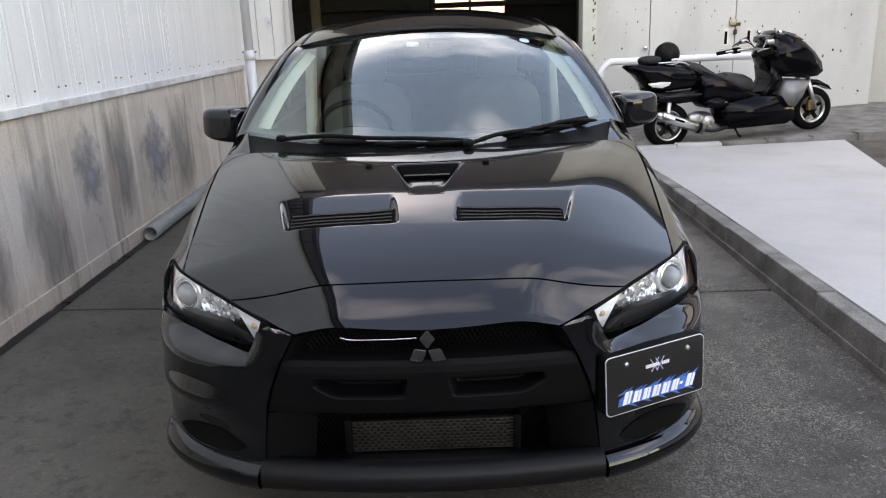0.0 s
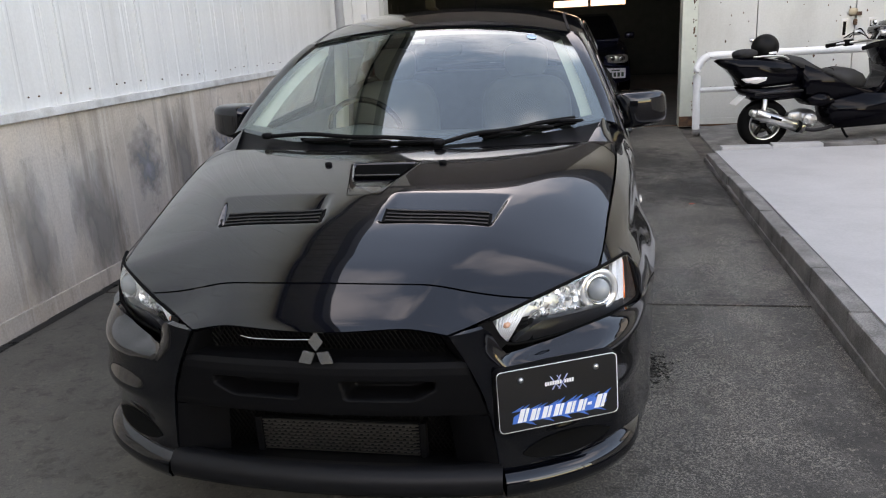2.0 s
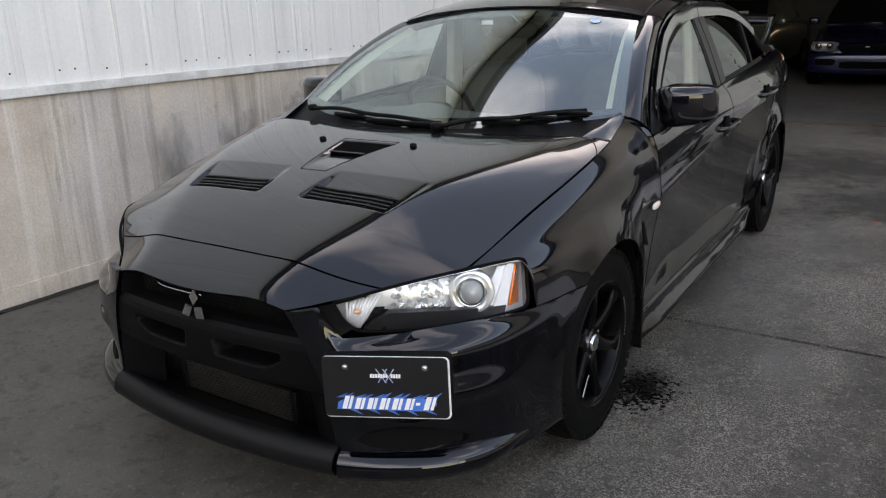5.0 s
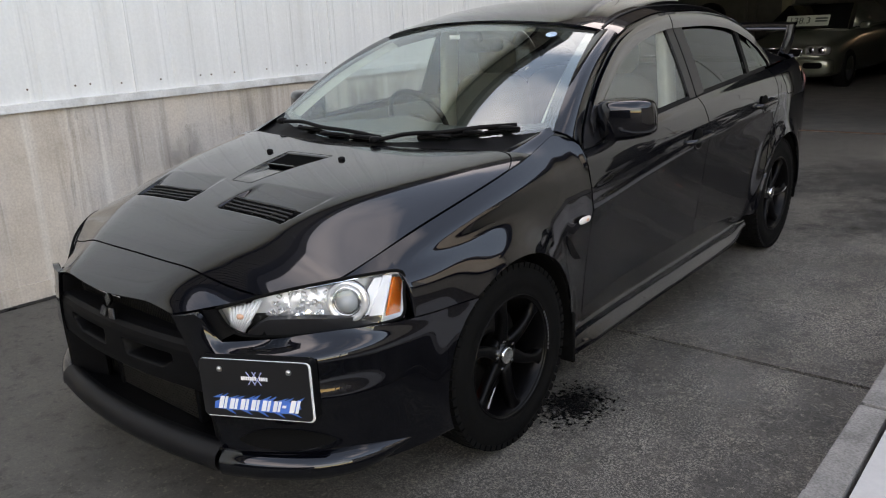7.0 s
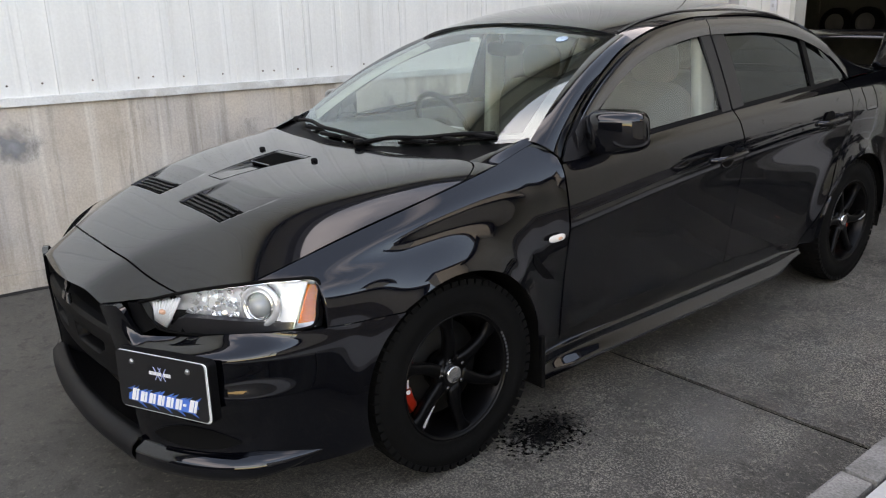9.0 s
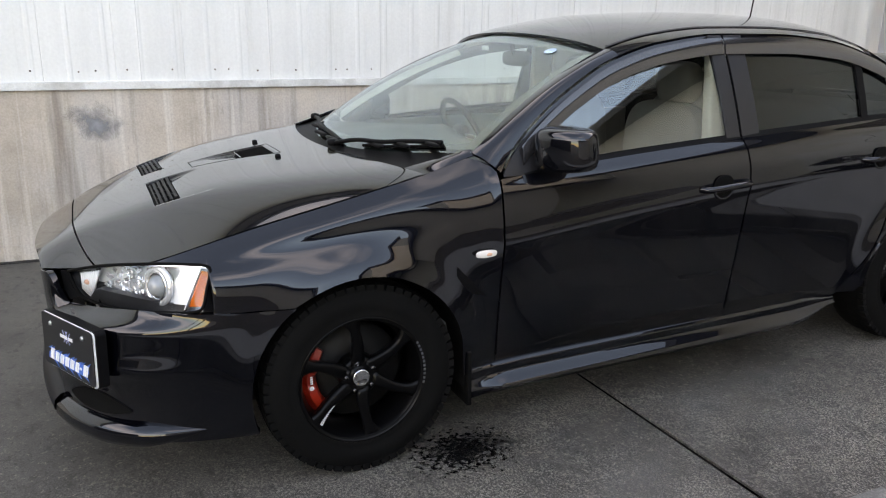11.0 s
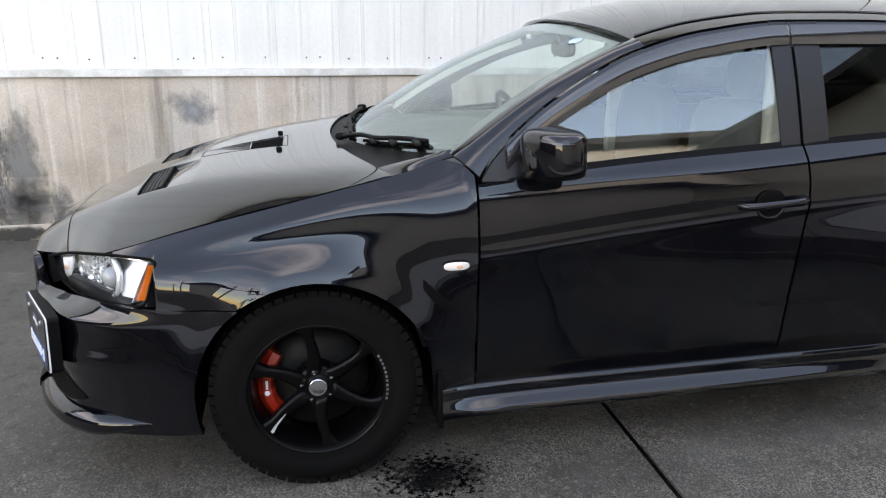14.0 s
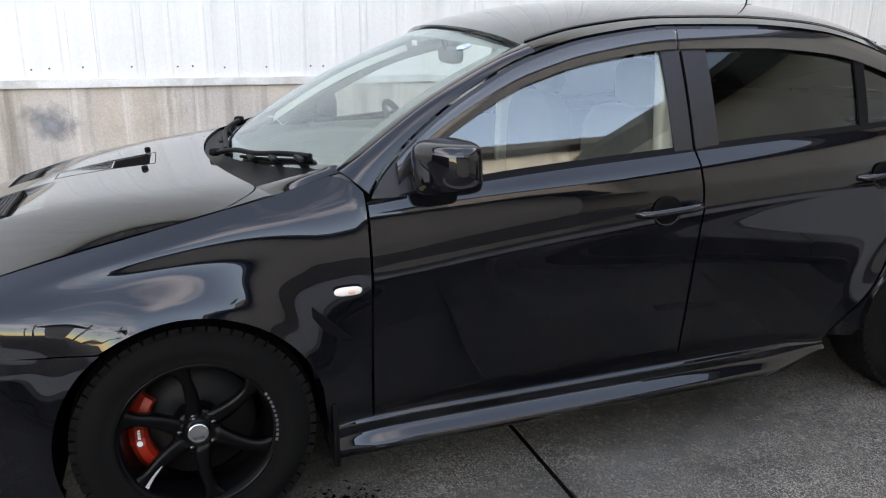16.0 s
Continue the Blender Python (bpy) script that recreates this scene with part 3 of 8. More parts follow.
structure("wall_header", box((-2.6, 7.12, 3.6), (1.80, 7.30, FRONT_TOP)), SOFFIT_DARK, "dark brown sheeting above the workshop door", "wall")
structure("wall_right_front", box((1.80, 7.12, -0.1), (14, 7.30, FRONT_TOP)), CREAM_WALL, "plain cream wall behind the steel doors", "wall")
structure("roof_front", box((-8.2, 6.36, FRONT_TOP), (14, 18.3, FRONT_TOP + 0.2)), ROOF_DARK, "dark workshop roof", "roof")
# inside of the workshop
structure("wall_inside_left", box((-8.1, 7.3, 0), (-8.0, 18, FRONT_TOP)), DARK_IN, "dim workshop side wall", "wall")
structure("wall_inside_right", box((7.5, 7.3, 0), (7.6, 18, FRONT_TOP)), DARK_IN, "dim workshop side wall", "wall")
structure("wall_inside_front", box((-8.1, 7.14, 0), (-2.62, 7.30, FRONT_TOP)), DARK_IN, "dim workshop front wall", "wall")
bw = bmesh.new()
add_box(bw, (-8, 16.0, 0), (-0.06, 16.15, FRONT_TOP))
add_box(bw, (1.56, 16.0, 0), (7.5, 16.15, FRONT_TOP))
add_box(bw, (-0.06, 16.0, 0), (1.56, 16.15, 1.66))
add_box(bw, (-0.06, 16.0, 2.05), (1.56, 16.15, FRONT_TOP))
add_box(bw, (0.72, 16.0, 1.66), (0.78, 16.15, 2.05))
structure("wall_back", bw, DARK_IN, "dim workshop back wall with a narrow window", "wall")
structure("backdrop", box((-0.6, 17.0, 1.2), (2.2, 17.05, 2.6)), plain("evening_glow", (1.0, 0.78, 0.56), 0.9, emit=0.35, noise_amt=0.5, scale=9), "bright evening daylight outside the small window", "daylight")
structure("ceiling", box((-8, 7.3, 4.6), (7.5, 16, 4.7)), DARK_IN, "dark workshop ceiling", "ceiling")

# raised strip beside the yard
KX0, KX1 = 1.812, 1.905


def kerb_top(y):
    t = min(max((y - 2.5) / 2.5, 0.0), 1.0)
    return 0.112 + 0.006 * y - 0.038 * t * t * (3 - 2 * t)


def slab_right(y):
    return 4.17 + 0.274 * (y - 5.15)


slab_ = slab_bm(KX1 + 0.012, lambda y: max(slab_right(y), KX1 + 0.5), -4.2, 5.02, 0.14, 24, lambda y: kerb_top(y) - 0.004)
for v in slab_.verts:
    # the far side of the slab lies a little higher
    if v.co.x > KX1 + 0.4:
        v.co.z += 0.112 + 0.006 * v.co.y - kerb_top(v.co.y)
structure("pale_slab", slab_, SLAB_MAT, "pale smooth concrete slab beside the kerb", "slab")
structure("kerb_footing", slab_bm(KX0 - 0.010, KX1, -4.2, 4.88, 0.10, 8, lambda y: slope(y) + 0.028), KERB_MAT, "rough concrete footing under the kerb stones", "footing")
structure("side_ground", slab_bm(lambda y: max(slab_right(y), KX1 + 0.5) + 0.01, 16, -4.2, 5.15, 0.14, 10, lambda y: 0.092 + 0.006 * y), ASPHALT, "old gritty asphalt beside the pale slab", "ground")
def apron_z(x, y):
    return slope(y) + 0.003 + 0.060 * min(max(x - 2.1, 0.0), 3.2)


ap = bmesh.new()
av = [[ap.verts.new((x, yy, apron_z(x, yy))) for yy in (5.17, 6.2, 7.12)] for x in (1.96, 2.1, 2.6, 3.2, 4.0, 5.3, 14)]
for i in range(6):
    for j in range(2):
        ap.faces.new((av[i][j], av[i + 1][j], av[i + 1][j + 1], av[i][j + 1]))
flange(ap, 0.16)
structure("apron", ap, KERB_MAT, "worn concrete apron in front of the steel doors", "pavement")
kerb = thing("kerb", "grey weathered kerb of concrete stones edging the slab", "kerb", kind="structure")
edge_kerb = thing("edge_kerb", "row of pale kerb stones behind the slab", "kerb", kind="structure")


# ---- the black saloon ----
car = thing("car", "black pearl four-door saloon with rear wing, parked on concrete", "car", at=pose(0, 0, -0.038, 0.888, 0, 0))

# side section: five points from sill to shoulder, along the length (y)
YS = [-0.62, -0.3, 0.0, 0.5, 1.0, 1.6, 2.2, 2.65, 3.1, 3.52]
x0_ = spl(YS, [0.80, 0.880, 0.872, 0.850, 0.824, 0.824, 0.843, 0.868, 0.86, 0.76])
x1_ = spl(YS, [0.815, 0.885, 0.882, 0.872, 0.857, 0.857, 0.871, 0.888, 0.87, 0.77])
x2_ = spl(YS, [0.81, 0.886, 0.898, 0.902, 0.900, 0.898, 0.900, 0.900, 0.875, 0.77])
z2_ = spl(YS, [0.70, 0.69, 0.71, 0.737, 0.785, 0.835, 0.865, 0.87, 0.85, 0.82])
x3_ = spl(YS, [0.785, 0.834, 0.858, 0.886, 0.886, 0.878, 0.872, 0.866, 0.845, 0.74])
z3_ = spl(YS, [0.735, 0.775, 0.815, 0.880, 0.925, 0.955, 0.985, 1.0, 1.01, 0.99])
hood_w = spl([-0.93, -0.906, -0.822, -0.715, -0.588, -0.30, 0.0, 0.12, 0.18, 0.24], [0.30, 0.352, 0.453, 0.60, 0.736, 0.768, 0.797, 0.803, 0.803, 0.799])
hood_e = spl([-0.93, -0.906, -0.822, -0.715, -0.588, -0.30, 0.0, 0.12, 0.24], [0.691, 0.685, 0.698, 0.735, 0.766, 0.843, 0.914, 0.942, 0.972])
hood_c = spl([-0.935, -0.90, -0.82, -0.70, -0.50, -0.30, -0.08, 0.12, 0.25], [0.698, 0.724, 0.772, 0.828, 0.896, 0.940, 0.968, 0.984, 0.990])
fend_x = spl([-0.588, -0.30, 0.0, 0.12, 0.18, 0.24, 0.34, 0.42, 0.47, 0.50], [0.740, 0.772, 0.801, 0.807, 0.807, 0.802, 0.790, 0.785, 0.786, 0.788])
fend_z = spl([-0.588, -0.30, 0.0, 0.12, 0.24, 0.34, 0.42, 0.47, 0.50], [0.765, 0.842, 0.913, 0.941, 0.966, 0.990, 1.012, 1.024, 1.033])
fend_cut = spl([0.40, 0.42, 0.47, 0.50], [1.02, 1.012, 0.997, 0.967])
belt_x = spl([0.5, 1.0, 1.54, 2.3, 2.9, 3.2, 3.52], [0.866, 0.852, 0.838, 0.826, 0.80, 0.77, 0.68])
belt_z = spl([0.5, 1.0, 1.54, 1.71, 2.3, 2.55, 2.9, 3.2, 3.52], [0.945, 0.985, 1.012, 1.02, 1.045, 1.055, 1.07, 1.075, 1.05])
ARCH_R, HUB_Z, BASE_LINE = 0.362, 0.330, 2.70


def smooth01(t):
    t = min(max(t, 0.0), 1.0)
    return t * t * (3 - 2 * t)


def flare(y, z):
    """Swelling of the wings round the wheel arches."""
    out = 0.0
    for yc in (0.0, BASE_LINE):
        r = math.hypot(y - yc, z - HUB_Z)
        k = 1.0 - 0.6 * smooth01((-y - 0.12) / 0.22) if yc == 0.0 else 1.0
        out = max(out, k * math.exp(-((r - ARCH_R) / 0.058) ** 2))
    return 0.031 * out


def side(y, v, top):
    """Point of the left flank: v from the sill (0) to the top line (1)."""
    pts = [(x0_(y), 0.255), (x1_(y), 0.50), (x2_(y), z2_(y)), (x3_(y), z3_(y)), top(y)]
    n = [0.0, 0.34, 0.62, 0.82, 1.0]
    if top is fend_top:
        # firm shoulder along the front wing
        k = 0.0125 * smooth01((y + 0.50) / 0.40)
        pts.insert(4, (pts[3][0] * 0.65 + pts[4][0] * 0.35 + k, pts[3][1] * 0.65 + pts[4][1] * 0.35 + k))
        n = [0.0, 0.34, 0.62, 0.80, 0.88, 1.0]
    i = 0
    while i < len(n) - 2 and v > n[i + 1]:
        i += 1
    t = (v - n[i]) / (n[i + 1] - n[i])
    ext = [(2 * pts[0][0] - pts[1][0], 2 * pts[0][1] - pts[1][1])] + pts + [(2 * pts[-1][0] - pts[-2][0], 2 * pts[-1][1] - pts[-2][1])]
    a, b, c, d = ext[i:i + 4]
    q = [0.5 * (2 * b[k] + (c[k] - a[k]) * t + (2 * a[k] - 5 * b[k] + 4 * c[k] - d[k]) * t * t + (3 * b[k] - a[k] - 3 * c[k] + d[k]) * t ** 3) for k in (0, 1)]
    # sharp feature line along the doors, fading into both wings
    d = q[1] - z2_(y)
    line = 0.0075 * math.exp(-abs(d) / (0.014 if d > 0 else 0.03)) * smooth01((y - 0.40) / 0.18) * smooth01((2.72 - y) / 0.35)
    return Vector((q[0] + flare(y, q[1]) + line, y, q[1]))


def v_at(y, z, top):
    lo, hi = 0.0, 1.0
    for _ in range(24):
        mid = (lo + hi) / 2
        lo, hi = (mid, hi) if side(y, mid, top)[2] < z else (lo, mid)
    return lo


def arch_z(y, floor_z):
    for yc in (0.0, BASE_LINE):
        if abs(y - yc) < ARCH_R:
            return max(floor_z, HUB_Z + math.sqrt(ARCH_R ** 2 - (y - yc) ** 2))
    return floor_z


def fend_top(y):
    return (fend_x(y), fend_z(y))


def belt_top(y):
    return (belt_x(y), belt_z(y))


def flank(y0, y1, low, top):
    """Panel of the flank between two edges (functions of the height) and above a lower line."""
    def fn(a, b):
        # rows meet the feature line
        v = 0.028 + 0.592 * b / 0.6 if b < 0.6 else 0.62 + 0.38 * (b - 0.6) / 0.4
        bb = (v - 0.028) / 0.972
        ya = y0(bb) if callable(y0) else y0
        yb = y1(bb) if callable(y1) else y1
        y = ya + (yb - ya) * a
        vl = v_at(y, low(y), top)
        return side(y, vl + (1 - vl) * (v - 0.028) / 0.972, top)
    return fn


def faired(bm, times, lip, beyond=0.0):
    """Even out a panel inside its edges, then turn the edges in."""
    for _ in range(times):
        inner = [v for v in bm.verts if not v.is_boundary and abs(v.co.x) > beyond]
        bmesh.ops.smooth_vert(bm, verts=inner, factor=0.5, use_axis_x=True, use_axis_y=True, use_axis_z=True)
    if lip:
        flange(bm, lip)
    return bm


def both(name, fn, nu, nv, material, parent, label="", lip=0.012, fair=0, beyond=0.0):
    """The same panel on both sides of the car."""
    return [part(name, faired(sheet(f, nu, nv, 0, fl), fair, lip, beyond), material, parent, label) for f, fl in ((fn, False), (mirrored(fn), True))]


def fender_low(y):
    if y < -0.447:
        return 0.764 - 0.03 * (y + 0.588)
    return max(0.622, arch_z(y, 0.27)) if y < 0.0 else arch_z(y, 0.275)


def fender_fn(a, b):
    # stations crowd at the lamp's edge and at the arch
    knots = [-0.588, -0.4471, -0.4469, -ARCH_R, -0.25, 0.0, 0.25, ARCH_R, 0.498]
    t = a * (len(knots) - 1)
    i = min(int(t), len(knots) - 2)
    y = knots[i] + (knots[i + 1] - knots[i]) * (t - i)
    vl = v_at(y, fender_low(y), fend_top)
    vh = 1.0 if y < 0.42 else v_at(y, fend_cut(y), fend_top)
    return side(y, vl + (vh - vl) * b, fend_top)


both("front_fender", fender_fn, 64, 26, PAINT, car, "", 0.0, 12, 0.79)
doors_f = both("front_door", flank(0.506, 1.590, lambda y: 0.275, belt_top), 40, 50, PAINT, car)
door_edge = spl([0.0, 0.10, 0.25, 0.40, 0.52, 0.64, 0.8, 1.0], [2.215, 2.262, 2.330, 2.405, 2.490, 2.565, 2.603, 2.612])
doors_r = both("rear_door", flank(1.598, door_edge, lambda y: 0.275, belt_top), 40, 50, PAINT, car)


def quarter_fn(a, b):
    if a < 0.08:
        yb, zb = 2.223 + (BASE_LINE - ARCH_R - 2.223) * a / 0.08, 0.29
    elif a < 0.64:
        th = math.pi * (1 - (a - 0.08) / 0.56)
        yb, zb = BASE_LINE + ARCH_R * math.cos(th), max(0.29, HUB_Z + ARCH_R * math.sin(th))
    else:
        yb, zb = BASE_LINE + ARCH_R + (3.50 - BASE_LINE - ARCH_R) * (a - 0.64) / 0.36, 0.30
    yt = 2.620 + 0.88 * a
    y = (1 - b) * yb + b * yt + (1 - a) ** 3 * (door_edge(b) + 0.008 - (2.223 * (1 - b) + 2.620 * b))
    vb = v_at(yb, zb, belt_top) if a > 0 else v_at(2.22, 0.275, belt_top)
    return side(y, vb + (1 - vb) * b, belt_top)


both("rear_quarter", quarter_fn, 75, 24, PAINT, car)


# bonnet and nose
def hood_z(x, y, vents=True):
    s = min(abs(x) / hood_w(y), 1.0)
    c, e = hood_c(y), hood_e(y)
    # flat middle, a crease on each side that fades to the rear, then a sloping flank
    s0 = min((0.30 + 0.46 * (y + 0.8)) / hood_w(y), 0.86)
    r0, r1 = 0.5 * (math.hypot(s0, 0.09) - s0), 0.5 * (1 - s0 + math.hypot(1 - s0, 0.09))
    g = (0.5 * (s - s0 + math.hypot(s - s0, 0.09)) - r0) / (r1 - r0)
    k = 0.6 * smooth01((y + 0.50) / 0.55)
    z = c - (c - e) * (0.10 * s ** 2 + 0.90 * (g * (1 - k) + k * s ** 7))
    if not vents:
        return z
    # sunken outlets: deep at the louvres, rising to the rear
    ax = abs(x)
    if -0.55 < y < -0.35:
        wall = smooth01((ax - 0.083 - 0.15 * (y + 0.55) * 0.5) / 0.024) * smooth01((0.426 + 0.27 * (y + 0.55) - ax) / 0.012)
        z -= 0.018 * wall * smooth01((y + 0.55) / 0.02) * min(1.0, max(0.0, (-0.36 - y) / 0.13))
    if -0.38 < y < -0.06:
        half = 0.05 + 0.075 * (y + 0.37) / 0.31
        z -= 0.014 * smooth01((half - ax) / 0.016) * smooth01((y + 0.38) / 0.2) * smooth01((-0.065 - y) / 0.02)
    return z


def hood_front(x):
    s = min(abs(x) / 0.66, 1.0)
    return -0.800 + 0.055 * s ** 4


def hood_rear(x):
    return 0.115 + 0.125 * (x / 0.762) ** 2


def hood_corner(x):
    """Rear edge of the bonnet with its rounded corner."""
    return hood_rear(x) - 0.13 * max(0.0, (abs(x) - 0.66) / 0.14) ** 3


def hood_fn(a, b):
    s = 2 * a - 1
    s = math.copysign(abs(s) ** 0.85, s)
    lo, hi = hood_front(s * 0.66), hood_corner(s * 0.80)
    y = lo + (hi - lo) * b
    x = s * (hood_w(y) - 0.004)
    return Vector((x, y, hood_z(x, y)))


def wing_corner(a, b):
    x = 0.665 + 0.137 * a
    lo, hi = hood_corner(x) + 0.006, hood_rear(x) + 0.002
    y = lo + max(hi - lo, 0.0) * b
    return Vector((min(x, hood_w(y) + 0.004), y, hood_z(x, y)))


both("wing_corner", wing_corner, 14, 6, PAINT, car, "", 0.006)


def cowl_corner(a, b):
    """Painted end of the wing between the bonnet's corner and the foot of the screen."""
    def line(q):
        x0 = 0.80 - 0.095 * q
        y0 = hood_rear(x0) + 0.004
        end = Vector((fend_x(0.455) - 0.003, 0.455, fend_z(0.455))).lerp(screen_fn(0.9925, 0.02, 0.004), q)
        return Vector((x0, y0, hood_z(x0, min(y0, 0.24)))).lerp(end, a)
    p, o = line(b), line(0.0)
    f = Vector((fend_x(o[1]) - 0.003, o[1], fend_z(o[1])))
    return p + (f - o) * (1 - b) + Vector((0, 0, 0.006 * math.sin(math.pi * a) * math.sin(math.pi * b)))


hood = part("hood", sheet(hood_fn, 230, 170, 0.015), PAINT, car)


def nose_fn(a, b):
    s = 2 * a - 1
    f = -0.935 + 0.029 * abs(s) ** 2
    r = hood_front(s * 0.66) - 0.005
    y = f + (r - f) * b
    x = s * (hood_w(y) - 0.001)
    z = hood_z(x, y) - 0.004 * max(0.0, 1 - b * 6) ** 2
    return Vector((x, y, z))


part("nose_panel", sheet(nose_fn, 40, 14, 0.008), PAINT, car)

# greenhouse: inclined side surface between the belt and the roof rail
gap_z = spl([0.50, 0.56, 0.70, 0.85, 1.05, 1.30, 1.60, 1.90, 2.20, 2.45, 2.60, 2.72], [0.94, 1.02, 1.135, 1.225, 1.315, 1.375, 1.403, 1.400, 1.375, 1.305, 1.215, 1.10])


def green(y, z, out=0.0):
    d = max(0.0, z - belt_z(y))
    return Vector((belt_x(y) - 0.012 - 0.36 * d - 0.22 * d * d + out, y, z))


roof_c = spl([0.95, 1.10, 1.40, 1.80, 2.20, 2.50, 2.62], [1.402, 1.445, 1.489, 1.503, 1.491, 1.456, 1.42])


def roof_fn(a, b):
    s = 2 * a - 1
    s = math.copysign(abs(s) ** 0.6, s)
    f, r = 0.985 + 0.10 * s * s, 2.55 - 0.10 * s * s
    y = f + (r - f) * b
    e = green(y, gap_z(y) + 0.004)
    z = roof_c(y) - (roof_c(y) - e[2]) * (0.80 * s ** 2 + 0.20 * abs(s) ** 6)
    return Vector((s * e[0], y, z))


part("roof", sheet(roof_fn, 48, 40, 0.012), PAINT, car)


def ws_base(s):
    return Vector((0.776 * s, 0.17 + 0.27 * s * s, 0.985 + 0.041 * s * s))


def ws_top(s):
    return Vector((0.595 * s, 0.975 + 0.105 * s * s, 1.398 - 0.046 * s * s))


def screen_fn(a, b, out=0.0, inset=0.0):
    s = (2 * a - 1) * (1 - inset)
    b = inset * 1.2 + (1 - 2.0 * inset) * b
    p = ws_base(s).lerp(ws_top(s), b)
    return p + Vector((0, -0.35, 0.94)) * (0.030 * math.sin(math.pi * b) + out)


def pillar_fn(a, b):
    """A-pillar between the screen and the door gap."""
    q = ws_base(1.0).lerp(ws_top(1.0), a) + Vector((0.006, -0.35, 0.94)) * 0.0
    q = q + Vector((0, -0.35, 0.94)) * 0.030 * math.sin(math.pi * a)
    y = 0.515 + 0.575 * a
    p = green(y, gap_z(y) + 0.004)
    mid = Vector((0.012, -0.008, 0.010)) * math.sin(math.pi * b)
    return p.lerp(q, b) + mid


both("cowl_corner", cowl_corner, 16, 8, PAINT, car, "", 0.006)
both("a_pillar", pillar_fn, 24, 8, PAINT, car)
glass = part("windscreen", sheet(lambda a, b: screen_fn(a, b, 0.0, 0.0), 32, 20, 0.004), SCREEN, car, "clear laminated windscreen")
glass.visible_shadow = False


def frit_fn(a, b):
    """Black printed border round the screen."""
    t = a * 4
    k, f = int(t) % 4, t - int(t)
    corners = [(0, 0), (1, 0), (1, 1), (0, 1), (0, 0)]
    o = Vector(corners[k]).lerp(Vector(corners[k + 1]), f)
    w = 0.045 * b
    u, v = 0.5 + (o[0] - 0.5) * (1 - 1.2 * w), 0.5 + (o[1] - 0.5) * (1 - 3.2 * w)
    return screen_fn(u, v, -0.004)


part("screen_border", sheet(frit_fn, 64, 2, 0), GLOSS_BLACK, glass, "black printed screen border")


def win_fn(y0, y1, inset=0.045, out=-0.004, low=0.012):
    def fn(a, b):
        y = y0(b) + (y1(b) - y0(b)) * a
        lo, hi = belt_z(y) + low, gap_z(y) - inset
        return green(y, lo + (hi - lo) * b, out)
    return fn


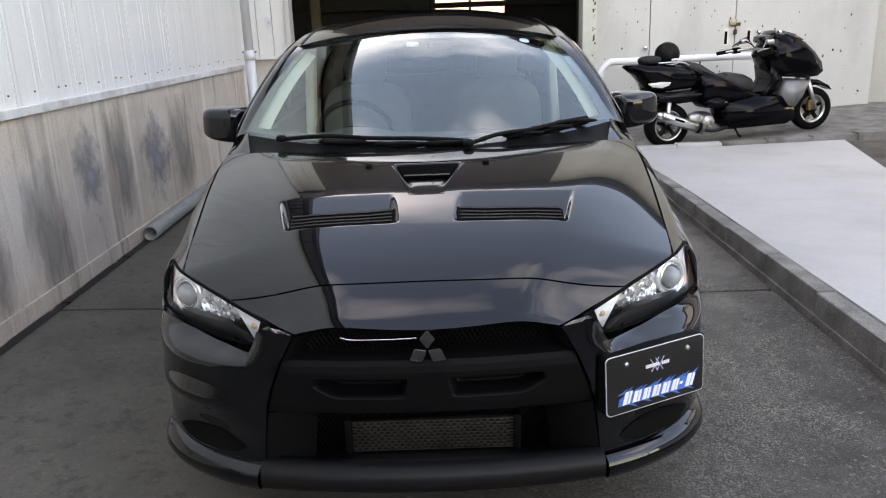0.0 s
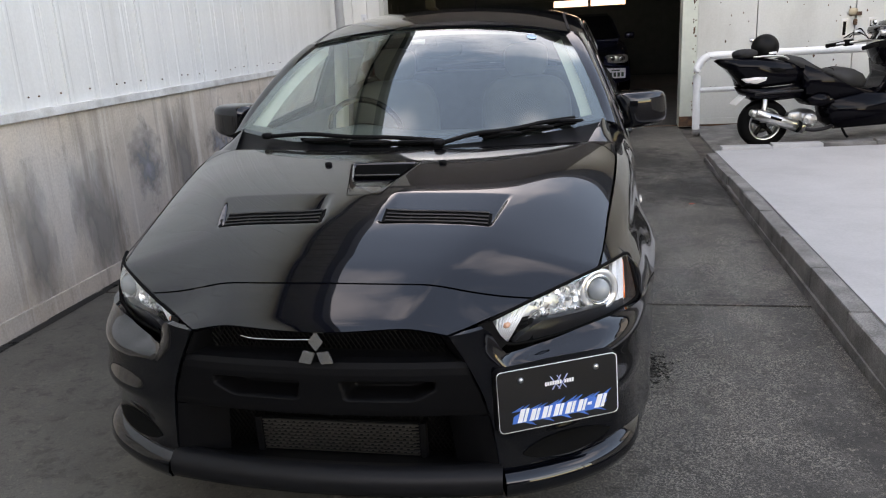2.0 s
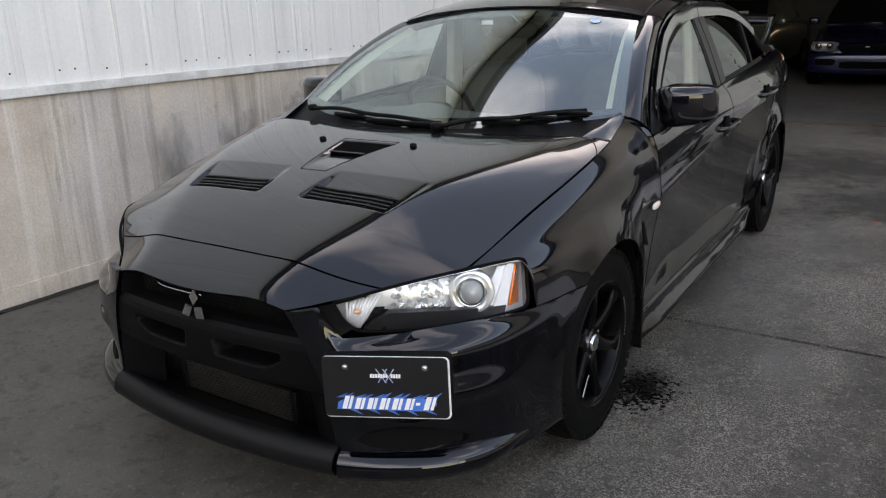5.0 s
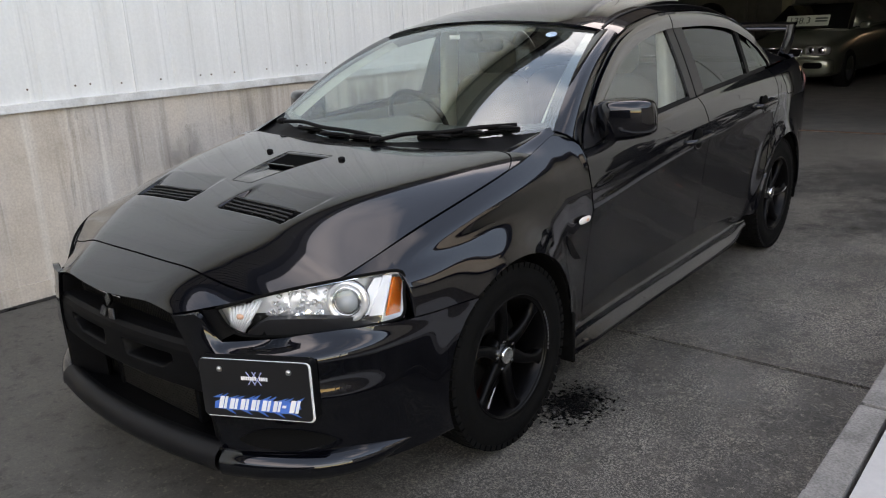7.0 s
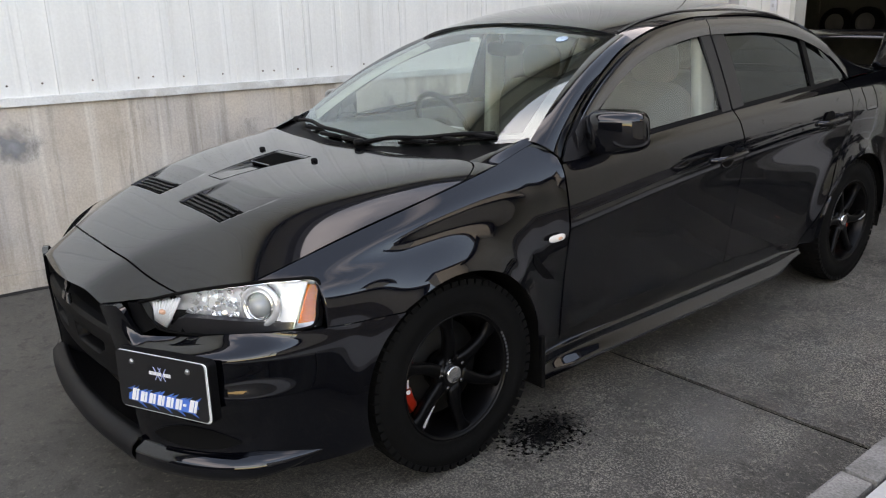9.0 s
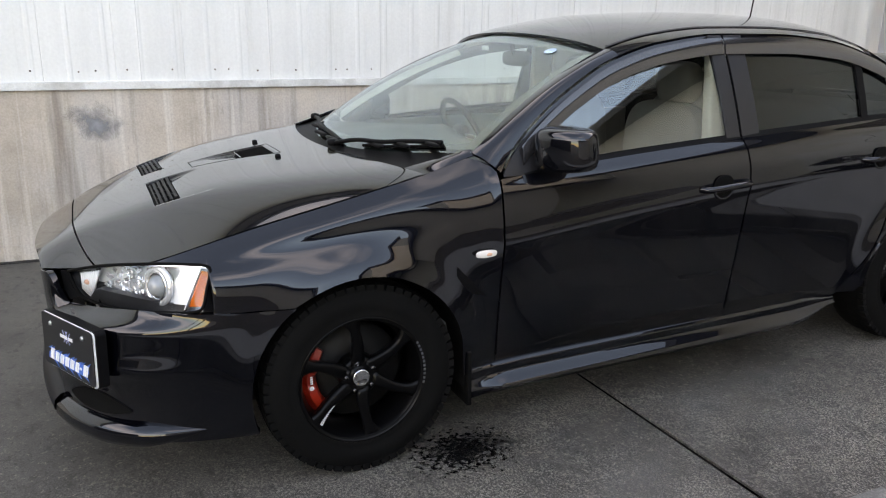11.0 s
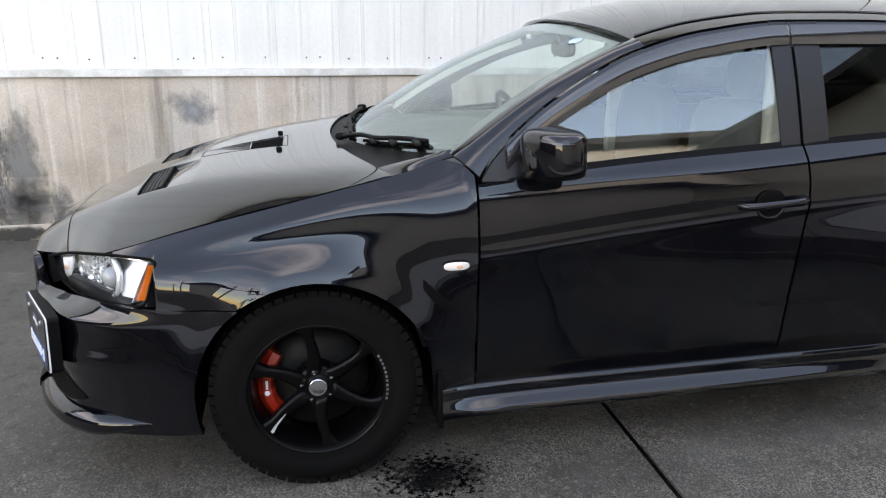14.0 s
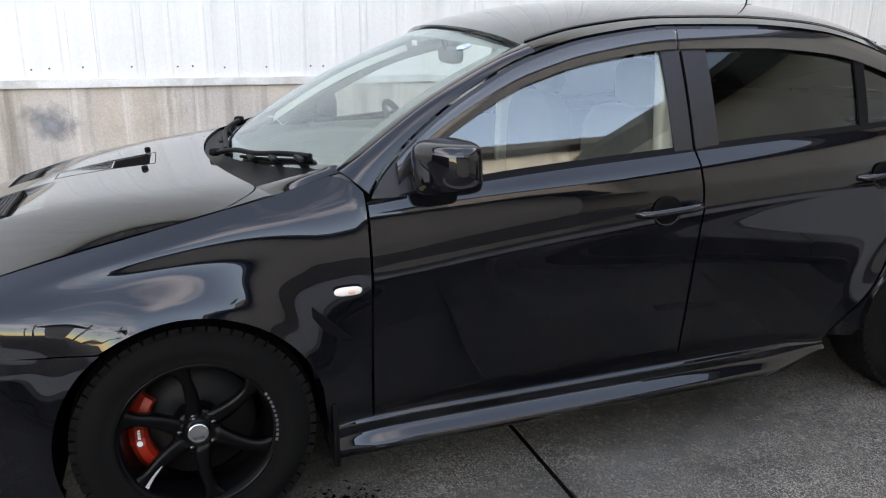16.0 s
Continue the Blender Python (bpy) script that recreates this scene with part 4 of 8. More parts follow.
FW = win_fn(lambda b: 0.66 + 0.02 * b, lambda b: 1.530 + 0.012 * b)
RW = win_fn(lambda b: 1.680 + 0.02 * b, lambda b: 2.290 + 0.035 * b)
QW = win_fn(lambda b: 2.325 + 0.035 * b, lambda b: 2.655, 0.05)
for sgn, fd, rd in ((1, doors_f[0], doors_r[0]), (-1, doors_f[1], doors_r[1])):
    def sided(f, sgn=sgn):
        return f if sgn > 0 else mirrored(f)
    flip = sgn < 0
    for nm, fn, gm_, par in (("door_window", FW, GLASS, fd), ("door_window", RW, GLASS_DARK, rd), ("quarter_window", QW, GLASS_DARK, car)):
        w = part(nm, sheet(sided(fn), 24, 10, 0.003, flip), gm_, par, "clear side glass" if gm_ is GLASS else "dark privacy glass")
        w.visible_shadow = False
    # door frames round the glass: front post, top rail, rear post
    def rail(y0, y1, z_in, z_out, out):
        def fn(a, b):
            y = y0 + (y1 - y0) * a
            return green(y, z_out(y) + (z_in(y) - z_out(y)) * (1 - b), out)
        return fn
    top_f = rail(0.53, 1.590, lambda y: max(gap_z(y) - 0.052, belt_z(y) + 0.001), lambda y: gap_z(y) - 0.004, 0.004)
    part("window_frame", sheet(sided(lambda a, b: top_f(a, 1 - b)), 40, 3, 0.010, not flip), PAINT, fd)
    top_r = rail(1.598, 2.70, lambda y: max(gap_z(y) - 0.052, belt_z(y) + 0.001), lambda y: gap_z(y) - 0.004, 0.004)
    part("window_frame", sheet(sided(lambda a, b: top_r(a, 1 - b)), 40, 3, 0.010, not flip), PAINT, rd)
    post = lambda y0, y1, o: (lambda a, b: green(y0 + (y1 - y0) * a + 0.015 * b, belt_z(1.6) + (gap_z(1.6) - 0.003 - belt_z(1.6)) * b, o))
    part("b_post", sheet(sided(post(1.520, 1.588, 0.006)), 3, 8, 0.008, flip), SATIN, fd, "satin black centre post")
    part("b_post", sheet(sided(post(1.600, 1.692, 0.006)), 3, 8, 0.008, flip), SATIN, rd, "satin black centre post")
    part("door_seal", sheet(sided(lambda a, b: green(1.535 + 0.12 * a, belt_z(1.6) - 0.02 + (gap_z(1.6) + 0.012 - belt_z(1.6)) * b, -0.010)), 2, 8, 0.004, flip), MATT_BLACK, car, "black rubber door seal")
    part("c_post", sheet(sided(lambda a, b: green(2.288 + 0.040 * a + 0.035 * b, belt_z(2.3) + 0.27 * b, 0.006)), 2, 6, 0.008, flip), BLACK_TRIM, rd, "satin black window divider")
    # belt strips
    part("belt_strip", sheet(sided(lambda a, b: green(0.60 + 0.985 * a, belt_z(0.60 + 0.985 * a) + 0.018 * b, 0.008 - 0.006 * b)), 24, 2, 0.006, flip), BLACK_TRIM, fd)
    part("belt_strip", sheet(sided(lambda a, b: green(1.60 + 0.99 * a, belt_z(1.60 + 0.99 * a) + 0.018 * b, 0.008 - 0.006 * b)), 24, 2, 0.006, flip), BLACK_TRIM, rd)
    # rain visors over the windows
    vz = lambda y, b: gap_z(y) - 0.012 - b * min(0.062, max(gap_z(y) - belt_z(y) - 0.03, 0.004))
    vis_f = lambda a, b: green(0.60 + 0.991 * a, vz(0.60 + 0.991 * a, 1 - b), 0.013 + 0.010 * math.sin(math.pi * b * 0.7))
    part("rain_visor", sheet(sided(vis_f), 32, 4, 0.004, flip), VISOR, fd, "smoked acrylic rain visor")
    vis_r = lambda a, b: green(1.599 + 0.936 * a, vz(1.599 + 0.936 * a, 1 - b), 0.013 + 0.010 * math.sin(math.pi * b * 0.7))
    part("rain_visor", sheet(sided(vis_r), 32, 4, 0.004, flip), VISOR, rd, "smoked acrylic rain visor")
    # corner sail by the mirror
    part("sail_panel", sheet(sided(lambda a, b: green(0.52 + 0.15 * a, 0.952 + (gap_z(0.52 + 0.15 * a) - 0.962) * b, 0.007)), 6, 4, 0.008, flip), SATIN, fd, "satin black mirror corner")
    # body behind the door's curved rear frame
    part("c_pillar", sheet(sided(lambda a, b: (lambda y: green(y, belt_z(y) + (max(gap_z(y), belt_z(y) + 0.002) - belt_z(y)) * b, -0.014))(2.60 + 0.14 * a)), 8, 8, 0.01, flip), PAINT, car)


def rear_glass(a, b):
    s = 2 * a - 1
    t = Vector((s * 0.56, 2.55 - 0.10 * s * s, 1.418 - 0.06 * s * s))
    l = Vector((s * 0.66, 3.14 - 0.12 * s * s, 1.10 - 0.02 * s * s))
    return t.lerp(l, b) + Vector((0, 0.4, 0.9)) * 0.02 * math.sin(math.pi * b)


rg = part("rear_window", sheet(rear_glass, 20, 10, 0.004, True), GLASS_DARK, car, "dark heated rear window")
rg.visible_shadow = False


def rear_pillar(a, b):
    l = rear_glass(1.0, a)
    y = 2.45 + 0.62 * a
    k = green(min(y, 2.70), gap_z(min(y, 2.70))) if y < 2.70 else Vector((belt_x(y) - 0.012, y, belt_z(y) + 0.006))
    return k.lerp(l, b) + Vector((0.02, 0, 0.012)) * math.sin(math.pi * b)


both("rear_pillar", rear_pillar, 16, 6, PAINT, car)


def boot_fn(a, b):
    s = 2 * a - 1
    y = 3.02 + 0.50 * b
    w = belt_x(y) - 0.004
    f = 3.14 - 0.12 * s * s
    y = f + (3.55 - 0.10 * s * s - f) * b
    return Vector((s * w, y, 1.098 - 0.03 * abs(s) ** 4 - 0.012 * b))


part("boot_lid", sheet(boot_fn, 24, 10, 0.015), PAINT, car)


def tail_fn(a, b):
    s = 2 * a - 1
    z = 0.30 + 0.78 * b
    w = side(3.45, 0.1 + 0.88 * b, belt_top)[0]
    return Vector((s * w, 3.62 - 0.14 * s ** 4 - 0.06 * b ** 3 - 0.05 * (1 - b), z))


part("rear_bumper", sheet(tail_fn, 24, 14, 0.02, True), PAINT, car)


# ---- saloon: front end ----
plan = curve3([(0.345, -0.912, 0), (0.45, -0.893, 0), (0.60, -0.835, 0), (0.732, -0.745, 0), (0.820, -0.62, 0), (0.868, -0.48, 0), (0.890, -0.36, 0), (0.896, -0.20, 0)])


def plan_t(x):
    lo, hi = 0.0, 1.0
    for _ in range(24):
        mid = (lo + hi) / 2
        lo, hi = (mid, hi) if plan(mid)[0] < x else (lo, mid)
    return lo


def plan_in(t):
    """Inward direction of the bumper's outline."""
    d = (plan(min(t + 0.01, 1)) - plan(max(t - 0.01, 0))).normalized()
    return Vector((-d[1], d[0], 0))


def plan_end(z):
    """Where the bumper meets the wheel arch at a height."""
    y = -math.sqrt(max(ARCH_R ** 2 - (z - HUB_Z) ** 2, 0.04))
    lo, hi = 0.5, 1.0
    for _ in range(22):
        mid = (lo + hi) / 2
        lo, hi = (mid, hi) if plan(mid)[1] < y else (lo, mid)
    return lo


grille_x = spl([0.22, 0.30, 0.45, 0.58, 0.68], [0.478, 0.472, 0.450, 0.405, 0.354])
bump_top = spl([0.345, 0.40, 0.452, 0.475, 0.505, 0.60, 0.72, 0.82, 0.86, 0.896], [0.678, 0.685, 0.693, 0.650, 0.607, 0.604, 0.614, 0.628, 0.626, 0.619])
ledge_in = spl([0.345, 0.40, 0.45, 0.52, 0.62, 0.72, 0.80, 0.86, 0.896], [0.0, 0.002, 0.008, 0.036, 0.070, 0.078, 0.05, 0.012, 0.0])


def corner_hollow(x, z):
    """Scoop over the corner of the lip."""
    return 0.024 * math.exp(-((x - 0.66) / 0.12) ** 2) * math.exp(-((z - 0.345) / 0.05) ** 2)


def bumper_fn(a, b):
    t0 = plan_t(max(grille_x(0.222 + 0.455 * b), 0.346))
    t = t0 + (plan_end(0.222 + 0.40 * b) - t0) * a
    p = plan(t)
    zt = bump_top(p[0])
    b2 = b if b < 0.7 else 0.7 + (b - 0.7)
    z = 0.222 + (zt - 0.222) * b2
    k = smooth01((z - 0.574) / max(zt - 0.574, 0.02)) if z > 0.574 else 0.0
    inn = ledge_in(p[0]) * k
    # shallow hollow of the lower corner and tucked-in foot
    inn += corner_hollow(p[0], z)
    inn -= 0.013 * math.exp(-((z - 0.448) / (0.040 if z > 0.448 else 0.022)) ** 2) * smooth01((p[0] - 0.50) / 0.12) * smooth01((0.875 - p[0]) / 0.09)
    q = p + plan_in(t) * inn
    q[2] = z
    if b > 0 and p[0] > 0.80:
        q[0] += flare(q[1], z) * smooth01((p[0] - 0.78) / 0.11)
    return q


bumpers = both("front_bumper", bumper_fn, 48, 56, PAINT, car, "", 0.02, 6, 0.60)
CAN = [(-0.03, 0.286), (0.010, 0.281), (0.034, 0.262), (0.040, 0.235), (0.030, 0.212), (-0.03, 0.205), (-0.03, 0.286)]


def canard_fn(a, b):
    t = plan_t(0.482) + (plan_t(0.874) - plan_t(0.482)) * a
    i = min(int(b * 6), 5)
    f = b * 6 - i
    o = CAN[i][0] + (CAN[i + 1][0] - CAN[i][0]) * f
    z = CAN[i][1] + (CAN[i + 1][1] - CAN[i][1]) * f
    # the tail narrows to a point that lies on the bumper
    k = smooth01((1 - a) / 0.42)
    p = plan(t) - plan_in(t) * (o * (0.12 + 0.88 * k) - 0.004 - 0.004 * (1 - k))
    p[2] = 0.246 + (z - 0.246) * (0.14 + 0.86 * k) + 0.012 * a
    return p


for bp_, mir in zip(bumpers, (False, True)):
    part("lip_corner", sheet(mirrored(canard_fn) if mir else canard_fn, 24, 12, 0.0, mir), PAINT, bp_, "painted corner of the front lip")
    # dark air duct over the lip
    def duct(a, b):
        x = 0.535 + 0.235 * a
        bow = math.sin(math.pi * min(max(a, 0.004), 0.996)) ** 0.55
        z = 0.318 - 0.026 * bow + 0.060 * b * bow
        hollow = corner_hollow(x, z)
        t = plan_t(x)
        return plan(t) + plan_in(t) * (hollow - 0.003) + Vector((0, 0, z))
    part("air_duct", sheet(mirrored(duct) if mir else duct, 12, 4, 0.004, mir), MATT_BLACK, bp_, "dark corner air duct")


def front_lip(a, b):
    x = (2 * a - 1) * 0.480
    i = min(int(b * 6), 5)
    f = b * 6 - i
    o = CAN[i][0] + (CAN[i + 1][0] - CAN[i][0]) * f
    z = CAN[i][1] + (CAN[i + 1][1] - CAN[i][1]) * f
    return Vector((x * (1 + 0.1 * o), -0.934 + 0.20 * x * x - 0.85 * o, z + 0.010))


part("front_lip", sheet(front_lip, 32, 12, 0, True), LIP_BLACK, car, "satin black front lip")


def front_y(x):
    return -0.934 + 0.19 * x * x


GZ = [0.608, 0.604, 0.598, 0.585, 0.566, 0.545, 0.515, 0.488, 0.465, 0.446, 0.438, 0.436]
GI = [0.085, 0.045, 0.022, 0.012, 0.008, 0.008, 0.009, 0.010, 0.011, 0.014, 0.030, 0.090]


def grille_fn(a, b):
    """Moulded centre panel: rounded beam with two sunken slots and a tab between them."""
    t = b * (len(GZ) - 1)
    i = min(int(t), len(GZ) - 2)
    z = GZ[i] + (GZ[i + 1] - GZ[i]) * (t - i)
    inn = GI[i] + (GI[i + 1] - GI[i]) * (t - i)
    x = (2 * a - 1) * (grille_x(min(z, 0.60)) - 0.004)
    ax = abs(x)
    low = 0.490 + 0.030 * smooth01((ax - 0.24) / 0.08)
    slot = smooth01((ax - 0.056 - 0.25 * max(0.0, 0.54 - z)) / 0.012) * smooth01((0.315 - ax) / 0.03) * smooth01((z - low) / 0.010) * smooth01((0.549 - z) / 0.008)
    return Vector((x, front_y(x) + inn + 0.075 * slot, z))


grille = part("grille", sheet(grille_fn, 150, 110, 0.004), BLACK_TRIM, car, "satin black moulded grille beam")
for sg in (1, -1):
    # plain fields beside the upper mesh and the lower opening
    for (za, zb) in ((0.25, 0.44), (0.60, 0.668)):
        w = 0.13 if za < 0.3 else 0.055
        fn = lambda a, b, za=za, zb=zb, w=w: Vector((sg * (grille_x(za + (zb - za) * b) - 0.004 - w * a), front_y(grille_x(za + (zb - za) * b) - w * a) + 0.012 + 0.085 * a ** 1.5, za + (zb - za) * b))
        part("grille_side", sheet(fn, 6, 4, 0.02, sg > 0), BLACK_TRIM, grille)


def wire_mesh(x0, x1, z0, z1, y, pitch=0.021, w=0.0042):
    """Diamond wire screen."""
    bm = bmesh.new()
    h = z1 - z0
    n = int((x1 - x0 + h * 0.6) / pitch)
    for k in range(n + 1):
        for s in (1, -1):
            a, b = x0 + k * pitch - (h * 0.6 if s > 0 else 0), x0 + k * pitch - (0 if s > 0 else h * 0.6)
            za, zb = z0, z1
            lo, hi = min(a, b), max(a, b)
            if lo < x0:
                f = (x0 - lo) / (hi - lo)
                a, za = (x0, z0 + h * f) if a < b else (a, z0)
                b, zb = (b, z1) if za != z0 else (x0, z1 - h * f)
            if hi > x1:
                f = (hi - x1) / (hi - lo)
                if b > a:
                    b, zb = x1, zb - h * f
                else:
                    a, za = x1, za + h * f
            if abs(zb - za) < 0.006:
                continue
            v = [bm.verts.new(c) for c in ((a - w / 2, y, za), (a + w / 2, y, za), (b + w / 2, y, zb), (b - w / 2, y, zb))]
            u = [bm.verts.new(p.co + Vector((0, 0.004, 0))) for p in v]
            bm.faces.new(v)
            for i in range(4):
                bm.faces.new((v[i], u[i], u[(i + 1) % 4], v[(i + 1) % 4]))
    bmesh.ops.recalc_face_normals(bm, faces=bm.faces[:])
    return bm


WIRE = plain("wire_black", (0.004, 0.004, 0.004), 0.6, spec=0.12)
tagged(part("upper_mesh", wire_mesh(-0.33, 0.33, 0.585, 0.690, -0.850, 0.014, 0.0026), WIRE, grille, "black diamond wire mesh"), kind="stuff")
tagged(part("lower_mesh", wire_mesh(-0.40, 0.40, 0.250, 0.450, -0.775, 0.014, 0.0026), WIRE, grille, "black diamond wire mesh"), kind="stuff")
part("grille_back", box((-0.50, -0.745, 0.235), (0.50, -0.73, 0.70)), MATT_BLACK, grille, "black space behind the grille")
part("grille_floor", sheet(lambda a, b: Vector(((2 * a - 1) * 0.475, -0.925 + 0.19 * b + 0.15 * (a - 0.5) ** 2 * (1 - b), 0.286 - 0.05 * b)), 16, 4, 0.01), BLACK_TRIM, grille)
# bright torsion cable behind the upper mesh
part("cable", tube([(-0.24, -0.86, 0.648), (-0.20, -0.862, 0.640), (-0.1, -0.864, 0.639), (-0.03, -0.864, 0.641)], 0.0035, 6), CHROME, grille, "bright braided cable behind the mesh")
# intercooler
ic = part("intercooler", box((-0.236, -0.802, 0.258), (0.236, -0.788, 0.362)), MATT_BLACK, grille, "bare aluminium intercooler core")
for k in range(10):
    z = 0.262 + k * 0.0103
    part("core_tube", box((-0.234, -0.808, z), (0.234, -0.798, z + 0.0035)), ALU, ic, smooth=False)
fins = bmesh.new()
rnd = random.Random(4)
for k in range(9):
    z = 0.2668 + k * 0.0103
    for j in range(24):
        x = -0.230 + j * 0.0193 + (0.009 if k % 2 else 0)
        if x < 0.222:
            add_box(fins, (x, -0.806, z), (x + 0.008 + rnd.random() * 0.005, -0.801, z + 0.0045))
tagged(part("core_fin", fins, ALU, ic, "bright folded fins", smooth=False), kind="stuff")
for sg in (1, -1):
    part("end_tank", box((sg * 0.236 if sg > 0 else -0.256, -0.812, 0.255), (0.256 if sg > 0 else -0.236, -0.785, 0.366), 0.004), BLACK_TRIM, ic)

# three-lozenge badge
badge = bmesh.new()
for cx, cz, ang in ((0, 0.0, 0), (0.0, 0.0, 120), (0.0, 0.0, -120)):
    m = pose(0, -0.926, 0.632, -12, 0, 0) @ pose(0, 0, 0, 0, ang, 0)
    bm = bmesh.new()
    prism([(0, 0.002), (0.021, 0.028), (0, 0.056), (-0.021, 0.028)], 0.010, None, bm)
    bmesh.ops.bevel(bm, geom=bm.edges[:], offset=0.0018, segments=2, affect="EDGES")
    bmesh.ops.transform(bm, matrix=m, verts=bm.verts[:])
    tmp = bpy.data.meshes.new("t")
    bm.to_mesh(tmp)
    bm.free()
    badge.from_mesh(tmp)
    bpy.data.meshes.remove(tmp)
part("badge", badge, plain("badge_metal", (0.20, 0.205, 0.215), 0.2, 1.0), car, "bright metal three-lozenge badge", smooth=False)

# ---- saloon: headlamps ----
lamp_hi = curve3([(0.452, -0.826, 0.690), (0.60, -0.722, 0.735), (0.736, -0.592, 0.761), (0.79, -0.50, 0.762), (0.822, -0.436, 0.757)])
lamp_lo = curve3([(0.470, -0.815, 0.640), (0.515, -0.775, 0.603), (0.65, -0.685, 0.604), (0.765, -0.585, 0.616), (0.850, -0.478, 0.630)])


def lamp_fn(a, b, deep=0.0):
    p = lamp_lo(a).lerp(lamp_hi(a), b)
    n = Vector((0.62, -0.72, 0.32))
    return p + n * (0.022 * math.sin(math.pi * b) * math.sin(math.pi * min(a * 1.1, 1)) - deep)


LAMP_BACK = plain("lamp_housing", (0.72, 0.73, 0.74), 0.28, 0.4)
LAMP_DARK = plain("lamp_dark_panel", (0.02, 0.02, 0.022), 0.3)
REFLECT = plain("lamp_reflector", (0.95, 0.955, 0.96), 0.16, 0.72)
LAMP_WHITE = plain("lamp_diffuser", (0.88, 0.89, 0.91), 0.25, 0.1)
AX = Vector((0.50, -0.84, 0.12)).normalized()


def dish(c, axis, r, depth, n=8, seg=28):
    """Bowl reflector open along axis."""
    bm = bmesh.new()
    q = axis.to_track_quat("Z", "Y").to_matrix().to_4x4()
    rings = []
    for i in range(n + 1):
        rr = r * (0.15 + 0.85 * i / n)
        zz = -depth * (1 - (i / n) ** 2)
        rings.append([bm.verts.new(Vector(c) + q.to_3x3() @ Vector((rr * math.cos(2 * math.pi * k / seg), rr * math.sin(2 * math.pi * k / seg), zz))) for k in range(seg)])
    for i in range(n):
        for k in range(seg):
            bm.faces.new((rings[i][k], rings[i][(k + 1) % seg], rings[i + 1][(k + 1) % seg], rings[i + 1][k]))
    bm.faces.new(rings[0][::-1])
    return bm


def ring(c, axis, r, w, seg=32, rr=10):
    bm = bmesh.new()
    q = axis.to_track_quat("Z", "Y").to_matrix()
    vs = [[bm.verts.new(Vector(c) + q @ Vector(((r + w * math.cos(2 * math.pi * j / rr)) * math.cos(2 * math.pi * k / seg), (r + w * math.cos(2 * math.pi * j / rr)) * math.sin(2 * math.pi * k / seg), w * math.sin(2 * math.pi * j / rr)))) for j in range(rr)] for k in range(seg)]
    for k in range(seg):
        for j in range(rr):
            bm.faces.new((vs[k][j], vs[(k + 1) % seg][j], vs[(k + 1) % seg][(j + 1) % rr], vs[k][(j + 1) % rr]))
    bmesh.ops.recalc_face_normals(bm, faces=bm.faces[:])
    return bm


def mirror_bm(bm, yes):
    if yes:
        bmesh.ops.scale(bm, vec=(-1, 1, 1), verts=bm.verts[:])
        bmesh.ops.reverse_faces(bm, faces=bm.faces[:])
    return bm


